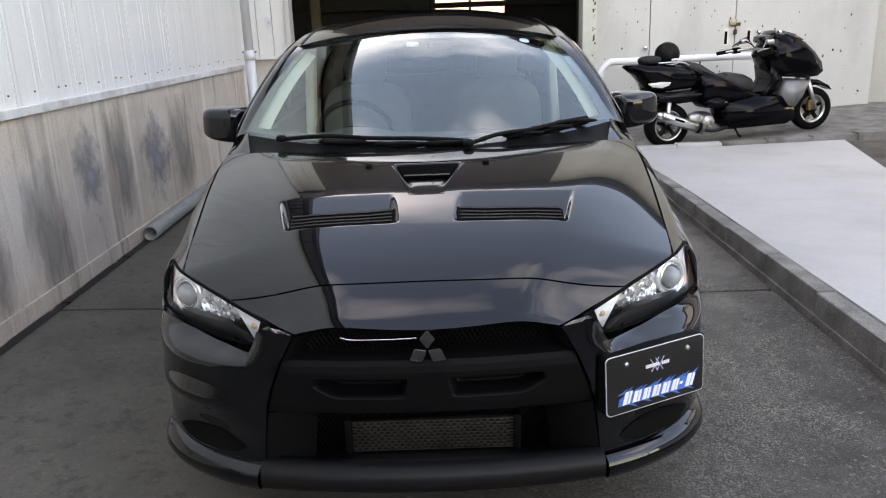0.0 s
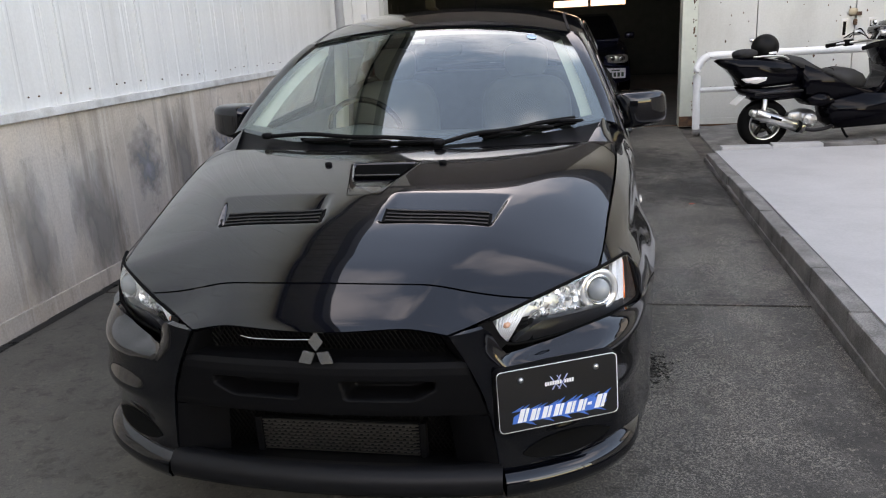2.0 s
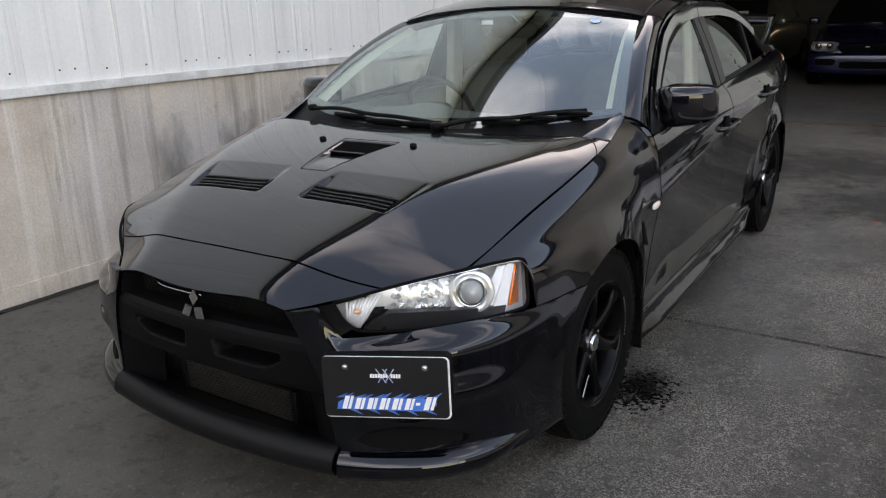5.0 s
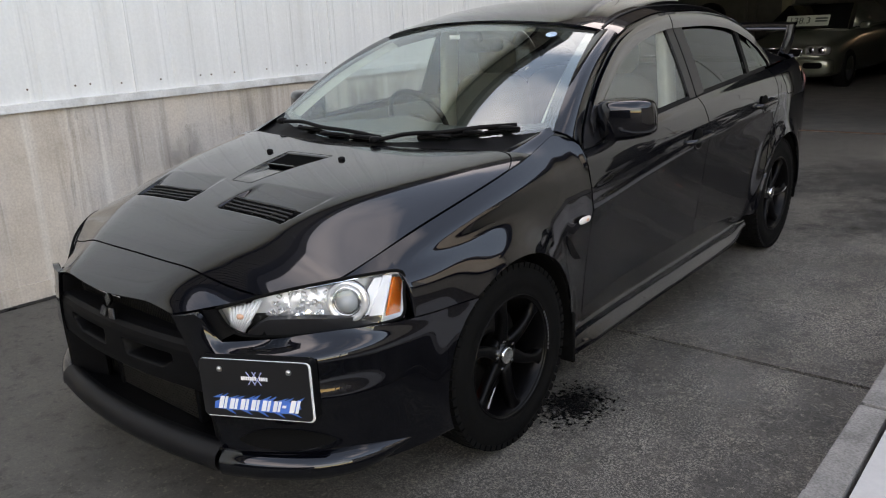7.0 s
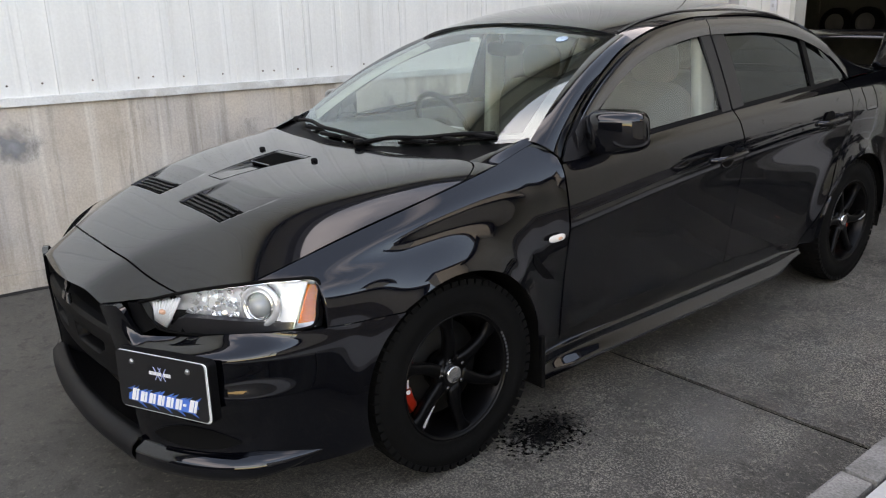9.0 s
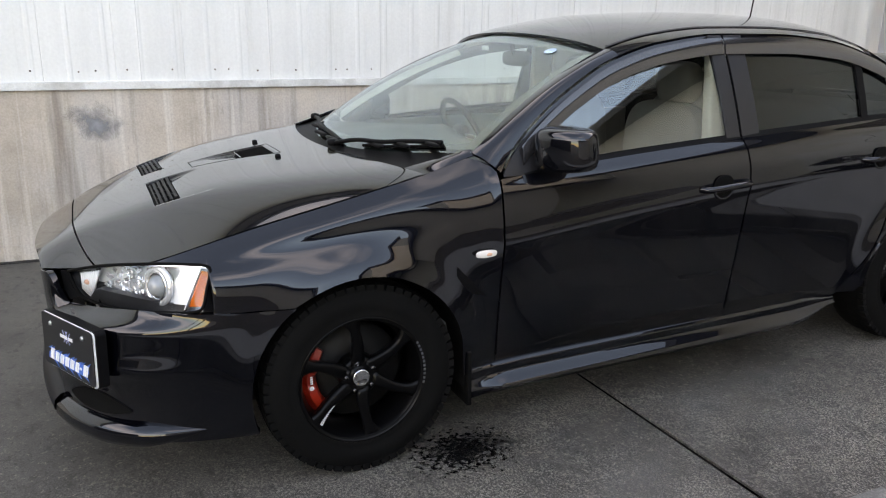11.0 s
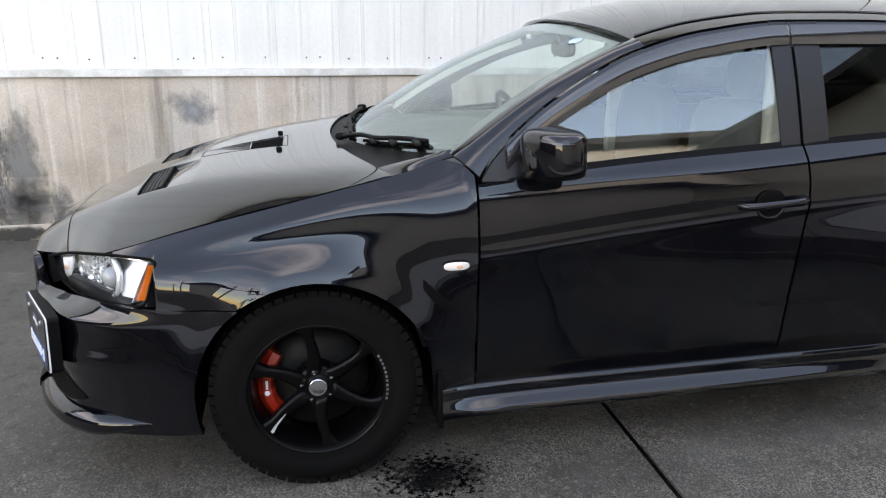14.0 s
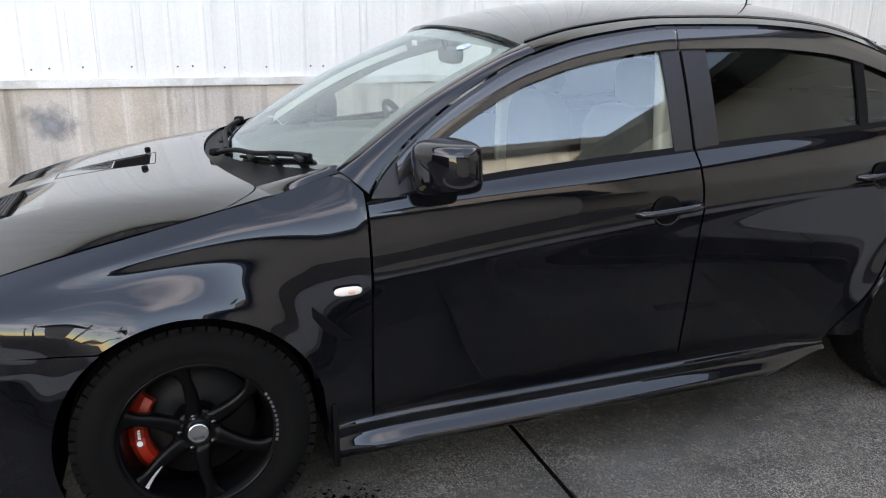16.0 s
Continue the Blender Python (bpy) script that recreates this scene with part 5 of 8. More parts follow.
for mir in (False, True):
    def S(f):
        return mirrored(f) if mir else f
    head = part("headlamp", sheet(S(lambda a, b: lamp_fn(a, b, 0.055)), 24, 8, 0.0, mir), LAMP_BACK, car, "clear-lensed projector headlamp with amber marker")
    def lamp_wall(a, b):
        t = 4 * a
        u, v = ((t, 0.0), (1.0, t - 1), (3 - t, 1.0), (0.0, 4 - t))[min(int(t), 3)]
        return lamp_fn(u, v, 0.055 - 0.050 * b)
    part("lamp_wall", sheet(S(lamp_wall), 64, 2, 0.0, mir), LAMP_DARK, head, "dark inner wall of the lamp")
    lens = part("lamp_lens", sheet(S(lamp_fn), 30, 10, 0.003, mir), LAMP_CLEAR, head, "clear lamp cover")
    lens.visible_shadow = False
    # projector
    pc = lamp_fn(0.615, 0.56, 0.040)
    part("projector_bowl", mirror_bm(dish(pc, AX, 0.064, 0.02), mir), REFLECT, head, "bright projector bowl")
    part("projector_ring", mirror_bm(ring(pc + AX * 0.010, AX, 0.053, 0.011), mir), REFLECT, head)
    part("inner_ring", mirror_bm(ring(pc + AX * 0.014, AX, 0.040, 0.0045), mir), CHROME, head)
    part("projector_lens", mirror_bm(superell(pc + AX * 0.010, (0.034, 0.034, 0.034), 1, 1, 24, 14), mir), plain("lens_glass", (0.28, 0.30, 0.31), 0.02, coat=1.0), head, "dark glass projector lens")
    # main beam and turn signal bowls
    mc = lamp_fn(0.40, 0.62, 0.045)
    part("beam_bowl", mirror_bm(dish(mc, AX, 0.050, 0.035), mir), REFLECT, head, "bright main beam bowl")
    facets = bmesh.new()
    rnd = random.Random(9)
    for k in range(64):
        a, b = 0.26 + 0.27 * rnd.random(), 0.34 + 0.58 * rnd.random()
        p = lamp_fn(a, b, 0.040 + 0.012 * rnd.random())
        add_box(facets, (-0.007, -0.003, -0.006), (0.007, 0.003, 0.006), 0, Matrix.Translation(p) @ pose(0, 0, 0, rnd.uniform(-30, 30), rnd.uniform(-40, 40), 35 + rnd.uniform(-30, 30)))
    part("beam_facets", mirror_bm(facets, mir), REFLECT, head, "faceted bright reflector", smooth=False)
    tc = lamp_fn(0.12, 0.5, 0.040)
    part("signal_bowl", mirror_bm(dish(tc, AX, 0.036, 0.03), mir), REFLECT, head, "bright turn signal bowl")
    flutes = bmesh.new()
    for k in range(9):
        a = 0.05 + k * 0.018
        p0, p1 = lamp_fn(a, 0.05, 0.026), lamp_fn(a, 0.88, 0.026)
        add_cyl(flutes, p0, p1, 0.0042, seg=6)
    part("signal_flutes", mirror_bm(flutes, mir), LAMP_WHITE, head, "fluted pale signal lens")
    part("signal_bulb", mirror_bm(superell(tc + AX * 0.004, (0.012, 0.016, 0.010), 1, 1, 12, 8), mir), BULB, head, "amber bulb")
    part("lamp_strip", sheet(S(lambda a, b: lamp_fn(0.795 + 0.085 * a, 0.06 + 0.88 * b, 0.008)), 4, 10, 0.03, mir), LAMP_WHITE, head, "pale vertical light strip")
    part("side_reflector", sheet(S(lambda a, b: lamp_fn(0.715 + 0.085 * a, 0.22 + 0.70 * b, 0.016)), 4, 8, 0.01, mir), LAMP_WHITE, head, "bright ribbed reflector")
    part("side_marker", sheet(S(lambda a, b: lamp_fn(0.902 + 0.080 * a, 0.12 + 0.76 * b, 0.008 + 0.052 * a)), 6, 6, 0.006, mir), AMBER, head, "amber side marker")
    def bezel(a, b):
        t = a * 2
        p = lamp_hi(0.0).lerp(lamp_lo(0.0), t) if t < 1 else lamp_lo(0.14 * (t - 1))
        return p + Vector((0.004, -0.004, 0.0)) + Vector((-0.034 + 0.010 * a, -0.020 - 0.012 * a, -0.004 - 0.012 * a)) * b
    part("lamp_bezel", sheet(S(bezel), 16, 3, 0.006, not mir), BLACK_TRIM, head, "black lamp surround")
    rim_pts = [lamp_hi(q) for q in (0.0, 0.25, 0.5, 0.75, 0.93)] + [lamp_hi(1.0).lerp(lamp_lo(1.0), q) + Vector((0.002, 0, 0)) for q in (0.12, 0.5, 0.88)] + [lamp_lo(q) for q in (0.95, 0.75, 0.5, 0.25, 0.05)] + [lamp_hi(0.0)]
    part("lamp_seal", mirror_bm(tube(rim_pts, 0.0048, 8), mir), MATT_BLACK, head, "black rubber lamp seal")
    part("marker_bowl", mirror_bm(dish(lamp_fn(0.79, 0.24, 0.012), AX, 0.014, 0.012), mir), CHROME, head)
    part("upper_trim", sheet(S(lambda a, b: lamp_fn(0.03 + 0.95 * a, 0.95 + 0.05 * b, 0.004)), 24, 2, 0.006, mir), CHROME, head)
    part("lower_panel", sheet(S(lambda a, b: lamp_fn(0.235 + 0.64 * a, (0.40 - 0.24 * a) * smooth01(0.25 + a / 0.12) * b, 0.007)), 18, 4, 0.02, mir), LAMP_DARK, head, "dark lower lamp panel")

# ---- saloon: wheels ----
wheel_lean = 12


def tyre_bm():
    prof = [(0.672, 0.205), (0.668, 0.235), (0.664, 0.275), (0.672, 0.305), (0.688, 0.321), (0.72, 0.329), (0.77, 0.3305), (0.82, 0.329), (0.850, 0.322), (0.866, 0.306), (0.875, 0.275), (0.874, 0.248), (0.869, 0.238), (0.871, 0.228), (0.868, 0.214), (0.862, 0.205)]
    return lathe(prof, 72)


def tread_bm():
    bm = bmesh.new()
    for k in range(60):
        m = pose(0, 0, 0, 360 / 60 * k, 0, 0)
        add_box(bm, (0.826, -0.0125, 0.306), (0.867, 0.0125, 0.3250), 0, m)
        add_box(bm, (0.770, -0.0125, 0.317), (0.818, 0.0125, 0.3320), 0, m @ pose(0, 0, 0, 1.5, 0, 0))
    return bm


def spoke_bm(k):
    bm = bmesh.new()
    n = 10
    prev = None
    for i in range(n + 1):
        t = i / n
        r = 0.045 + 0.185 * t
        hw = 0.0165 - 0.002 * t + 0.012 * (1 - t) ** 2 + 0.030 * max(0.0, (t - 0.70) / 0.30) ** 1.7
        x = 0.836 + 0.022 * t ** 0.7
        off = 0.020 * math.sin(t * 2.6)
        ringv = [bm.verts.new((x - 0.035, off - hw * 0.8, r)), bm.verts.new((x - 0.004, off - hw, r)), bm.verts.new((x, off - hw * 0.45, r)), bm.verts.new((x, off + hw * 0.45, r)), bm.verts.new((x - 0.004, off + hw, r)), bm.verts.new((x - 0.035, off + hw * 0.8, r))]
        if prev:
            for j in range(6):
                bm.faces.new((prev[j], prev[(j + 1) % 6], ringv[(j + 1) % 6], ringv[j]))
        else:
            bm.faces.new(ringv)
        prev = ringv
    bm.faces.new(prev[::-1])
    bmesh.ops.recalc_face_normals(bm, faces=bm.faces[:])
    bmesh.ops.transform(bm, matrix=pose(0, 0, 0, 60 * k, 0, 0), verts=bm.verts[:])
    return bm


for mir, yc, rear in ((False, 0.0, False), (False, BASE_LINE, True), (True, 0.0, False), (True, BASE_LINE, True)):
    w = part("wheel", mirror_bm(tyre_bm(), mir), RUBBER, car, "black winter tyre on a black six-spoke rim")
    w.matrix_basis = pose(-0.016 if mir else 0.016, yc, 0.328, wheel_lean if not rear else 151, 0, 0)
    tagged(part("tread", mirror_bm(tread_bm(), mir), RUBBER, w, "winter tread blocks", smooth=False), kind="stuff")
    part("rim", mirror_bm(lathe([(0.690, 0.200), (0.690, 0.228), (0.70, 0.222), (0.72, 0.205), (0.80, 0.200), (0.845, 0.212), (0.858, 0.219), (0.868, 0.226), (0.871, 0.231), (0.868, 0.234), (0.856, 0.228)], 64), mir), RIM, w, "black rim barrel")
    part("hub", mirror_bm(lathe([(0.78, 0.0), (0.78, 0.07), (0.826, 0.068), (0.834, 0.060), (0.836, 0.036), (0.834, 0.034), (0.834, 0.0)], 40), mir), RIM, w)
    for k in range(6):
        part("spoke", mirror_bm(spoke_bm(k), mir), RIM, w)
    part("centre_cap", mirror_bm(lathe([(0.834, 0.030), (0.846, 0.029), (0.848, 0.026), (0.846, 0.020), (0.8465, 0.0)], 32), mir), CHROME, w, "bright centre cap")
    for k in range(5):
        a = 2 * math.pi * k / 5 + 0.3
        part("lug_nut", mirror_bm(cyl((0.820, 0.050 * math.cos(a), 0.050 * math.sin(a)), (0.840, 0.050 * math.cos(a), 0.050 * math.sin(a)), 0.0085, 0.0075, 6), mir), GLOSS_BLACK, w)
    marks = bmesh.new()
    for k in range(11):
        a = radians(8 + 4.0 * k)
        add_box(marks, (0.8705, -0.0045, 0.2245), (0.8722, 0.0045, 0.2325), 0, pose(0, 0, 0, -math.degrees(a) - 66, 0, 0))
    part("rim_mark", mirror_bm(marks, mir), SILVER, w, "small pale rim lettering bars", smooth=False)
    mk = bmesh.new()
    for k in range(10):
        add_box(mk, (0.8655, -0.0018 - 0.0004 * k, 0.132 + 0.0078 * k), (0.8675, 0.0014 + 0.0004 * k, 0.1390 + 0.0078 * k), 0, pose(0, 0, 0, 112 + 0.7 * k, 0, 0))
    part("spoke_mark", mirror_bm(mk, mir), SPOKE_INK, w, "white lettering bars along a spoke", smooth=False)
    for ob in w.children:
        if ob.name.split(".")[0] in ("rim", "spoke", "rim_mark", "spoke_mark"):
            ob.scale = (1, 0.935, 0.935)
    disc = part("brake_disc", mirror_bm(lathe([(0.745, 0.06), (0.745, 0.165), (0.772, 0.165), (0.772, 0.06)], 48), mir), IRON, car, "cast iron brake disc")
    disc.matrix_basis = pose(0, yc, 0.325)
    cb = bmesh.new()
    sec = [(0.742, 0.134), (0.802, 0.134), (0.818, 0.144), (0.818, 0.168), (0.800, 0.186), (0.742, 0.188)]
    prev = None
    nseg = 16
    for i in range(nseg + 1):
        a = radians((-22 if rear else -40) + (44 if rear else 80) * i / nseg)
        taper = 1 - 0.25 * abs(2 * i / nseg - 1) ** 3
        notch = 0.012 if abs(i - nseg / 2) < 1.2 else 0.0
        now = [cb.verts.new((0.742 + (x - 0.742 - notch * (x > 0.75)) * taper, -r * math.cos(a), r * math.sin(a))) for x, r in sec]
        if prev:
            for j in range(6):
                cb.faces.new((prev[j], prev[(j + 1) % 6], now[(j + 1) % 6], now[j]))
        else:
            cb.faces.new(now)
        prev = now
    cb.faces.new(prev[::-1])
    bmesh.ops.recalc_face_normals(cb, faces=cb.faces[:])
    if rear:
        bmesh.ops.rotate(cb, verts=cb.verts[:], cent=(0, 0, 0), matrix=Matrix.Rotation(radians(150), 3, "X"))
    cal = part("brake_caliper", mirror_bm(cb, mir), RED, car, "red painted brake caliper", smooth=False)
    cal.matrix_basis = pose(0, yc, 0.325)
    if not rear:
        cm = bmesh.new()
        add_cyl(cm, (0.817, -0.156, -0.022), (0.820, -0.156, -0.022), 0.008, seg=14)
        for k in range(4):
            add_box(cm, (0.817, -0.160, -0.008 + 0.0075 * k), (0.820, -0.152, -0.003 + 0.0075 * k))
        part("caliper_mark", mirror_bm(cm, mir), WHITE_PAINT, cal, "white caliper lettering bars", smooth=False)
    # wheel housing
    hb = lathe([(0.56, 0.05), (0.56, ARCH_R + 0.012), (0.885, ARCH_R + 0.012)], 48)
    for v in [v for v in hb.verts if v.co.z < -0.10]:
        hb.verts.remove(v)
    h = part("wheel_housing", mirror_bm(hb, mir), MATT_BLACK, car, "black wheel housing liner")
    h.matrix_basis = pose(0, yc, 0.325)

# underbody
part("underbody", box((-0.56, -0.74, 0.17), (0.56, 3.45, 0.40), 0.02), MATT_BLACK, car, "black underbody")
part("engine_bay", box((-0.56, -0.75, 0.40), (0.56, 0.30, 0.66), 0.02), MATT_BLACK, car, "black inner structure")

# ---- saloon: sills, mirrors, handles, small parts ----
SK = [(-0.06, 0.304), (-0.006, 0.301), (0.003, 0.290), (0.003, 0.274), (0.004, 0.262), (0.009, 0.255), (0.036, 0.226), (0.039, 0.215), (0.027, 0.201), (-0.10, 0.185)]


def skirt_fn(a, b):
    y = 0.385 + 1.80 * a
    i = min(int(b * 9), 8)
    f = b * 9 - i
    o = SK[i][0] + (SK[i + 1][0] - SK[i][0]) * f
    z = SK[i][1] + (SK[i + 1][1] - SK[i][1]) * f
    k = smooth01((1 - a) / 0.16) * smooth01(0.10 + a / 0.09)
    return Vector((0.882 + o * (0.30 + 0.70 * k), y, 0.262 + (z - 0.262) * (1 - 0.70 * smooth01((a - 0.88) / 0.12)) + 0.014 * smooth01((a - 0.84) / 0.16) - 0.016 * math.exp(-a / 0.05)))


both("side_skirt", skirt_fn, 48, 36, PAINT, car, "", 0.0)
for mir, fd, rd in ((False, doors_f[0], doors_r[0]), (True, doors_f[1], doors_r[1])):
    def M(bm):
        return mirror_bm(bm, mir)
    # door mirror
    hs = superell((0, 0, 0), (0.108, 0.098, 0.075), 0.42, 0.80, 48, 30)
    for v in hs.verts:
        v.co.y *= 1 - 0.22 * (v.co.x / 0.104) - 0.1
        v.co.z *= 1 - 0.10 * (v.co.x / 0.104)
        if v.co.y > 0.045:
            v.co.y = 0.045 + (v.co.y - 0.045) * 0.15
    bmesh.ops.transform(hs, matrix=Matrix.Translation((0.924, 0.730, 1.036)) @ pose(0, 0, 0, 0, -4, 10), verts=hs.verts[:])
    mh = part("door_mirror", M(hs), PAINT, fd, "black door mirror")
    part("mirror_glass", M(superell((0.922, 0.772, 1.036), (0.082, 0.006, 0.056), 0.5, 0.5, 24, 12, None)), CHROME, mh, "mirror glass")
    part("mirror_arm", M(superell((0.862, 0.70, 0.972), (0.065, 0.040, 0.014), 0.6, 0.6, 20, 10)), BLACK_TRIM, mh, "black mirror arm")
    # handles
    for door, y0, y1, z0 in ((fd, 1.345, 1.575, 0.848), (rd, 2.225, 2.455, 0.900)):
        vv = v_at((y0 + y1) / 2, z0, belt_top)
        xs = side((y0 + y1) / 2, vv, belt_top)[0]
        cup = superell((xs + 0.003, (y0 + y1) / 2 - 0.005, z0 - 0.002), (0.007, 0.052, 0.046), 0.9, 1.0, 24, 14)
        part("handle_lip", M(tube([(xs + 0.004, (y0 + y1) / 2 - 0.005 + 0.05 * math.cos(q), z0 - 0.002 + 0.046 * math.sin(q)) for q in (3.5, 3.9, 4.3, 4.7, 5.1, 5.5, 5.9)], 0.0055, 8)), PAINT, door)
        part("handle_cup", M(cup), MATT_BLACK, door, "dark hollow behind the handle")
        part("door_handle", M(tube([(xs - 0.010, y0 + 0.004, z0 - 0.008), (xs + 0.022, y0 + 0.030, z0 - 0.005), (xs + 0.032, (y0 + y1) / 2, z0 + 0.001), (xs + 0.030, y1 - 0.02, z0 + 0.006), (xs - 0.010, y1, z0 + 0.008)], 0.0125, 10)), PAINT, door, "black pull handle")
    # filler flap in the rear wing
    fl_pts = [(2.735 + 0.14 * u, 0.905 + 0.115 * v) for u, v in ((0.1, 0), (0.5, 0), (0.9, 0), (1, 0.12), (1, 0.5), (1, 0.88), (0.9, 1), (0.5, 1), (0.1, 1), (0, 0.88), (0, 0.5), (0, 0.12), (0.1, 0))]
    part("filler_flap_seam", M(tube([side(y, v_at(y, z, belt_top), belt_top) for y, z in fl_pts], 0.002, 6, None, 3)), LINE, car)
    # side repeater
    rp_ = superell((0.912, 0.430, 0.710), (0.007, 0.040, 0.013), 0.7, 0.8, 20, 10, None)
    part("side_repeater", M(rp_), plain("repeater_lens", (0.75, 0.70, 0.66), 0.1, coat=1.0), car, "clear side repeater lamp")
    part("repeater_bulb", M(superell((0.9175, 0.438, 0.709), (0.003, 0.012, 0.006), 1, 1, 12, 8)), BULB, car, "orange repeater bulb")
    # fender outlet behind the wheel
    part("fender_vent", M(sheet(lambda a, b: side(0.33 + 0.15 * a, v_at(0.33 + 0.15 * a, 0.685 - 0.155 * a - 0.012 - 0.045 * b * math.sin(math.pi * min(a + 0.25, 1)), fend_top), fend_top) + Vector((0.004, 0, 0)), 10, 4, 0.004, True)), BLACK_TRIM, car, "black fender air outlet")
    # mudguard edge behind the front wheel
    part("mud_flap", M(box((0.70, 0.372, 0.16), (0.895, 0.388, 0.36), 0.004)), MATT_BLACK, car)
    # roof moulding
    def mould(a, b):
        y = 1.10 + 1.38 * a
        p = roof_fn(0.5 + 0.5 * (0.890 + 0.011 * b) ** (1 / 0.6), (y - 1.08) / (2.45 - 1.08))
        return p + Vector((0, 0, 0.003 * math.sin(math.pi * b) + 0.0015))
    part("roof_moulding", M(sheet(mould, 40, 3, 0.003)), SATIN, car, "black roof drip moulding")

# bonnet louvres, duct, nozzles
SLAT = plain("satin_slat", (0.006, 0.006, 0.0065), 0.5, spec=0.25)
for sg in (1, -1):
    vb = bmesh.new()
    n = 5
    for k in range(n):
        y0 = -0.543 + 0.0155 * k
        pts = []
        for xx in (0.105, 0.18, 0.26, 0.34, 0.415):
            pts.append((sg * (xx + 0.2 * (y0 + 0.54) * 0), y0, hood_z(xx, y0 + 0.012) + 0.007 + 0.001 * k))
        for a, b in zip(pts, pts[1:]):
            v = [vb.verts.new(c) for c in (a, b, (b[0], b[1] + 0.0085, b[2] + 0.002), (a[0], a[1] + 0.0085, a[2] + 0.002))]
            u = [vb.verts.new(q.co - Vector((0, -0.003, 0.005))) for q in v]
            vb.faces.new(v if sg > 0 else v[::-1])
            for i in range(4):
                vb.faces.new((v[i], u[i], u[(i + 1) % 4], v[(i + 1) % 4]))
    for xx in (0.18, 0.26, 0.34):
        for k in range(4):
            y0 = -0.543 + 0.0155 * k
            add_box(vb, (sg * xx - 0.004, y0 + 0.008, hood_z(xx, y0 + 0.014) + 0.002), (sg * xx + 0.004, y0 + 0.018, hood_z(xx, y0 + 0.014) + 0.009))
    bmesh.ops.recalc_face_normals(vb, faces=vb.faces[:])
    base_ = sheet(lambda a, b: Vector((sg * (0.097 + 0.326 * a), -0.546 + 0.082 * b, hood_z(0.097 + 0.326 * a, -0.546 + 0.082 * b) + 0.003)), 16, 8, 0.002, sg < 0)
    lb = part("hood_louvre", base_, MATT_BLACK, hood, "black bonnet louvre")
    part("slats", vb, SLAT, lb, smooth=False)
    part("washer_nozzle", superell((sg * 0.208, -0.083, hood_z(0.208, -0.083) + 0.004), (0.013, 0.011, 0.008), 0.7, 0.8, 16, 10), BLACK_TRIM, hood)
duct_hw = lambda y: 0.05 + 0.075 * (y + 0.37) / 0.31
def hole(a, b):
    y = -0.190 + 0.122 * b
    x = (2 * a - 1) * (duct_hw(y) - 0.014)
    return Vector((x, y, hood_z(x, y, False) - 0.004))


od = part("hood_duct", sheet(hole, 12, 6, 0.010), LINE, hood, "black opening of the bonnet air duct")
part("duct_lip", tube([(q * (duct_hw(-0.194) - 0.014), -0.194, hood_z(0, -0.194, False) - 0.004) for q in (-1, -0.5, 0, 0.5, 1)], 0.0035, 8), GLOSS_BLACK, od)
gl_ = bmesh.new()
tr = [(-0.126, -0.052), (0.126, -0.052), (0.055, -0.375), (-0.055, -0.375), (-0.126, -0.052)]
for (xa, ya), (xb, yb) in zip(tr, tr[1:]):
    pts = [(xa + (xb - xa) * k / 6, ya + (yb - ya) * k / 6) for k in range(7)]
    tube([(x, y, hood_z(x, y, False) - 0.0006) for x, y in pts], 0.0016, 6, gl_, 2)
part("duct_seam", gl_, LINE, hood, "dark seam round the duct")

# scuttle and wipers
def cowl_fn(a, b):
    s = (2 * a - 1) * 0.985
    f = Vector((s * 0.79, hood_rear(s * 0.79) + 0.004, hood_z(s * 0.785, min(hood_rear(s * 0.79), 0.24)) - 0.012))
    r = screen_fn((s + 1) / 2, 0.03, -0.003)
    return f.lerp(r, b) - Vector((0, 0, 0.012 * math.sin(math.pi * b)))


part("scuttle_panel", sheet(cowl_fn, 40, 6, 0.006), BLACK_TRIM, car, "satin black scuttle panel")
for (px, tip, root) in ((1, (0.925, 0.045), (0.60, -0.02)), (-1, (0.60, 0.008), (0.12, 0.0))):
    pa = screen_fn(root[0], max(root[1], 0.0), 0.016)
    pb = screen_fn(tip[0], tip[1], 0.014)
    mid = screen_fn((root[0] + tip[0]) / 2, 0.022 if px > 0 else 0.03, 0.022)
    wp = part("wiper", tube([pa + Vector((0, -0.03, -0.004)), (pa + mid) / 2 + Vector((0, -0.01, 0.008)), mid, (mid + pb) / 2 + Vector((0, 0, 0.004)), pb], 0.0085, 8), BLACK_TRIM, car, "black windscreen wiper")
    part("wiper_blade", tube([screen_fn(root[0] + 0.10, 0.012, 0.008), screen_fn((root[0] + tip[0]) / 2 + 0.05, 0.02, 0.008), screen_fn(tip[0] + 0.005, tip[1] - 0.008, 0.005)], 0.006, 6), MATT_BLACK, wp)
    q0, q1 = root[0] + 0.10, tip[0] + 0.005
    for u in (0.18, 0.52, 0.84):
        s_ = q0 + (q1 - q0) * u
        h_ = 0.014 + (tip[1] - 0.014) * u
        pc_ = screen_fn(s_, h_, 0.013)
        part("wiper_bridge", superell(pc_, (0.085, 0.011, 0.008), 0.6, 0.7, 14, 8), BLACK_TRIM, wp)
    part("wiper_pivot", superell(pa + Vector((0, -0.03, 0.0)), (0.022, 0.022, 0.014), 0.7, 0.9, 16, 10), BLACK_TRIM, wp)

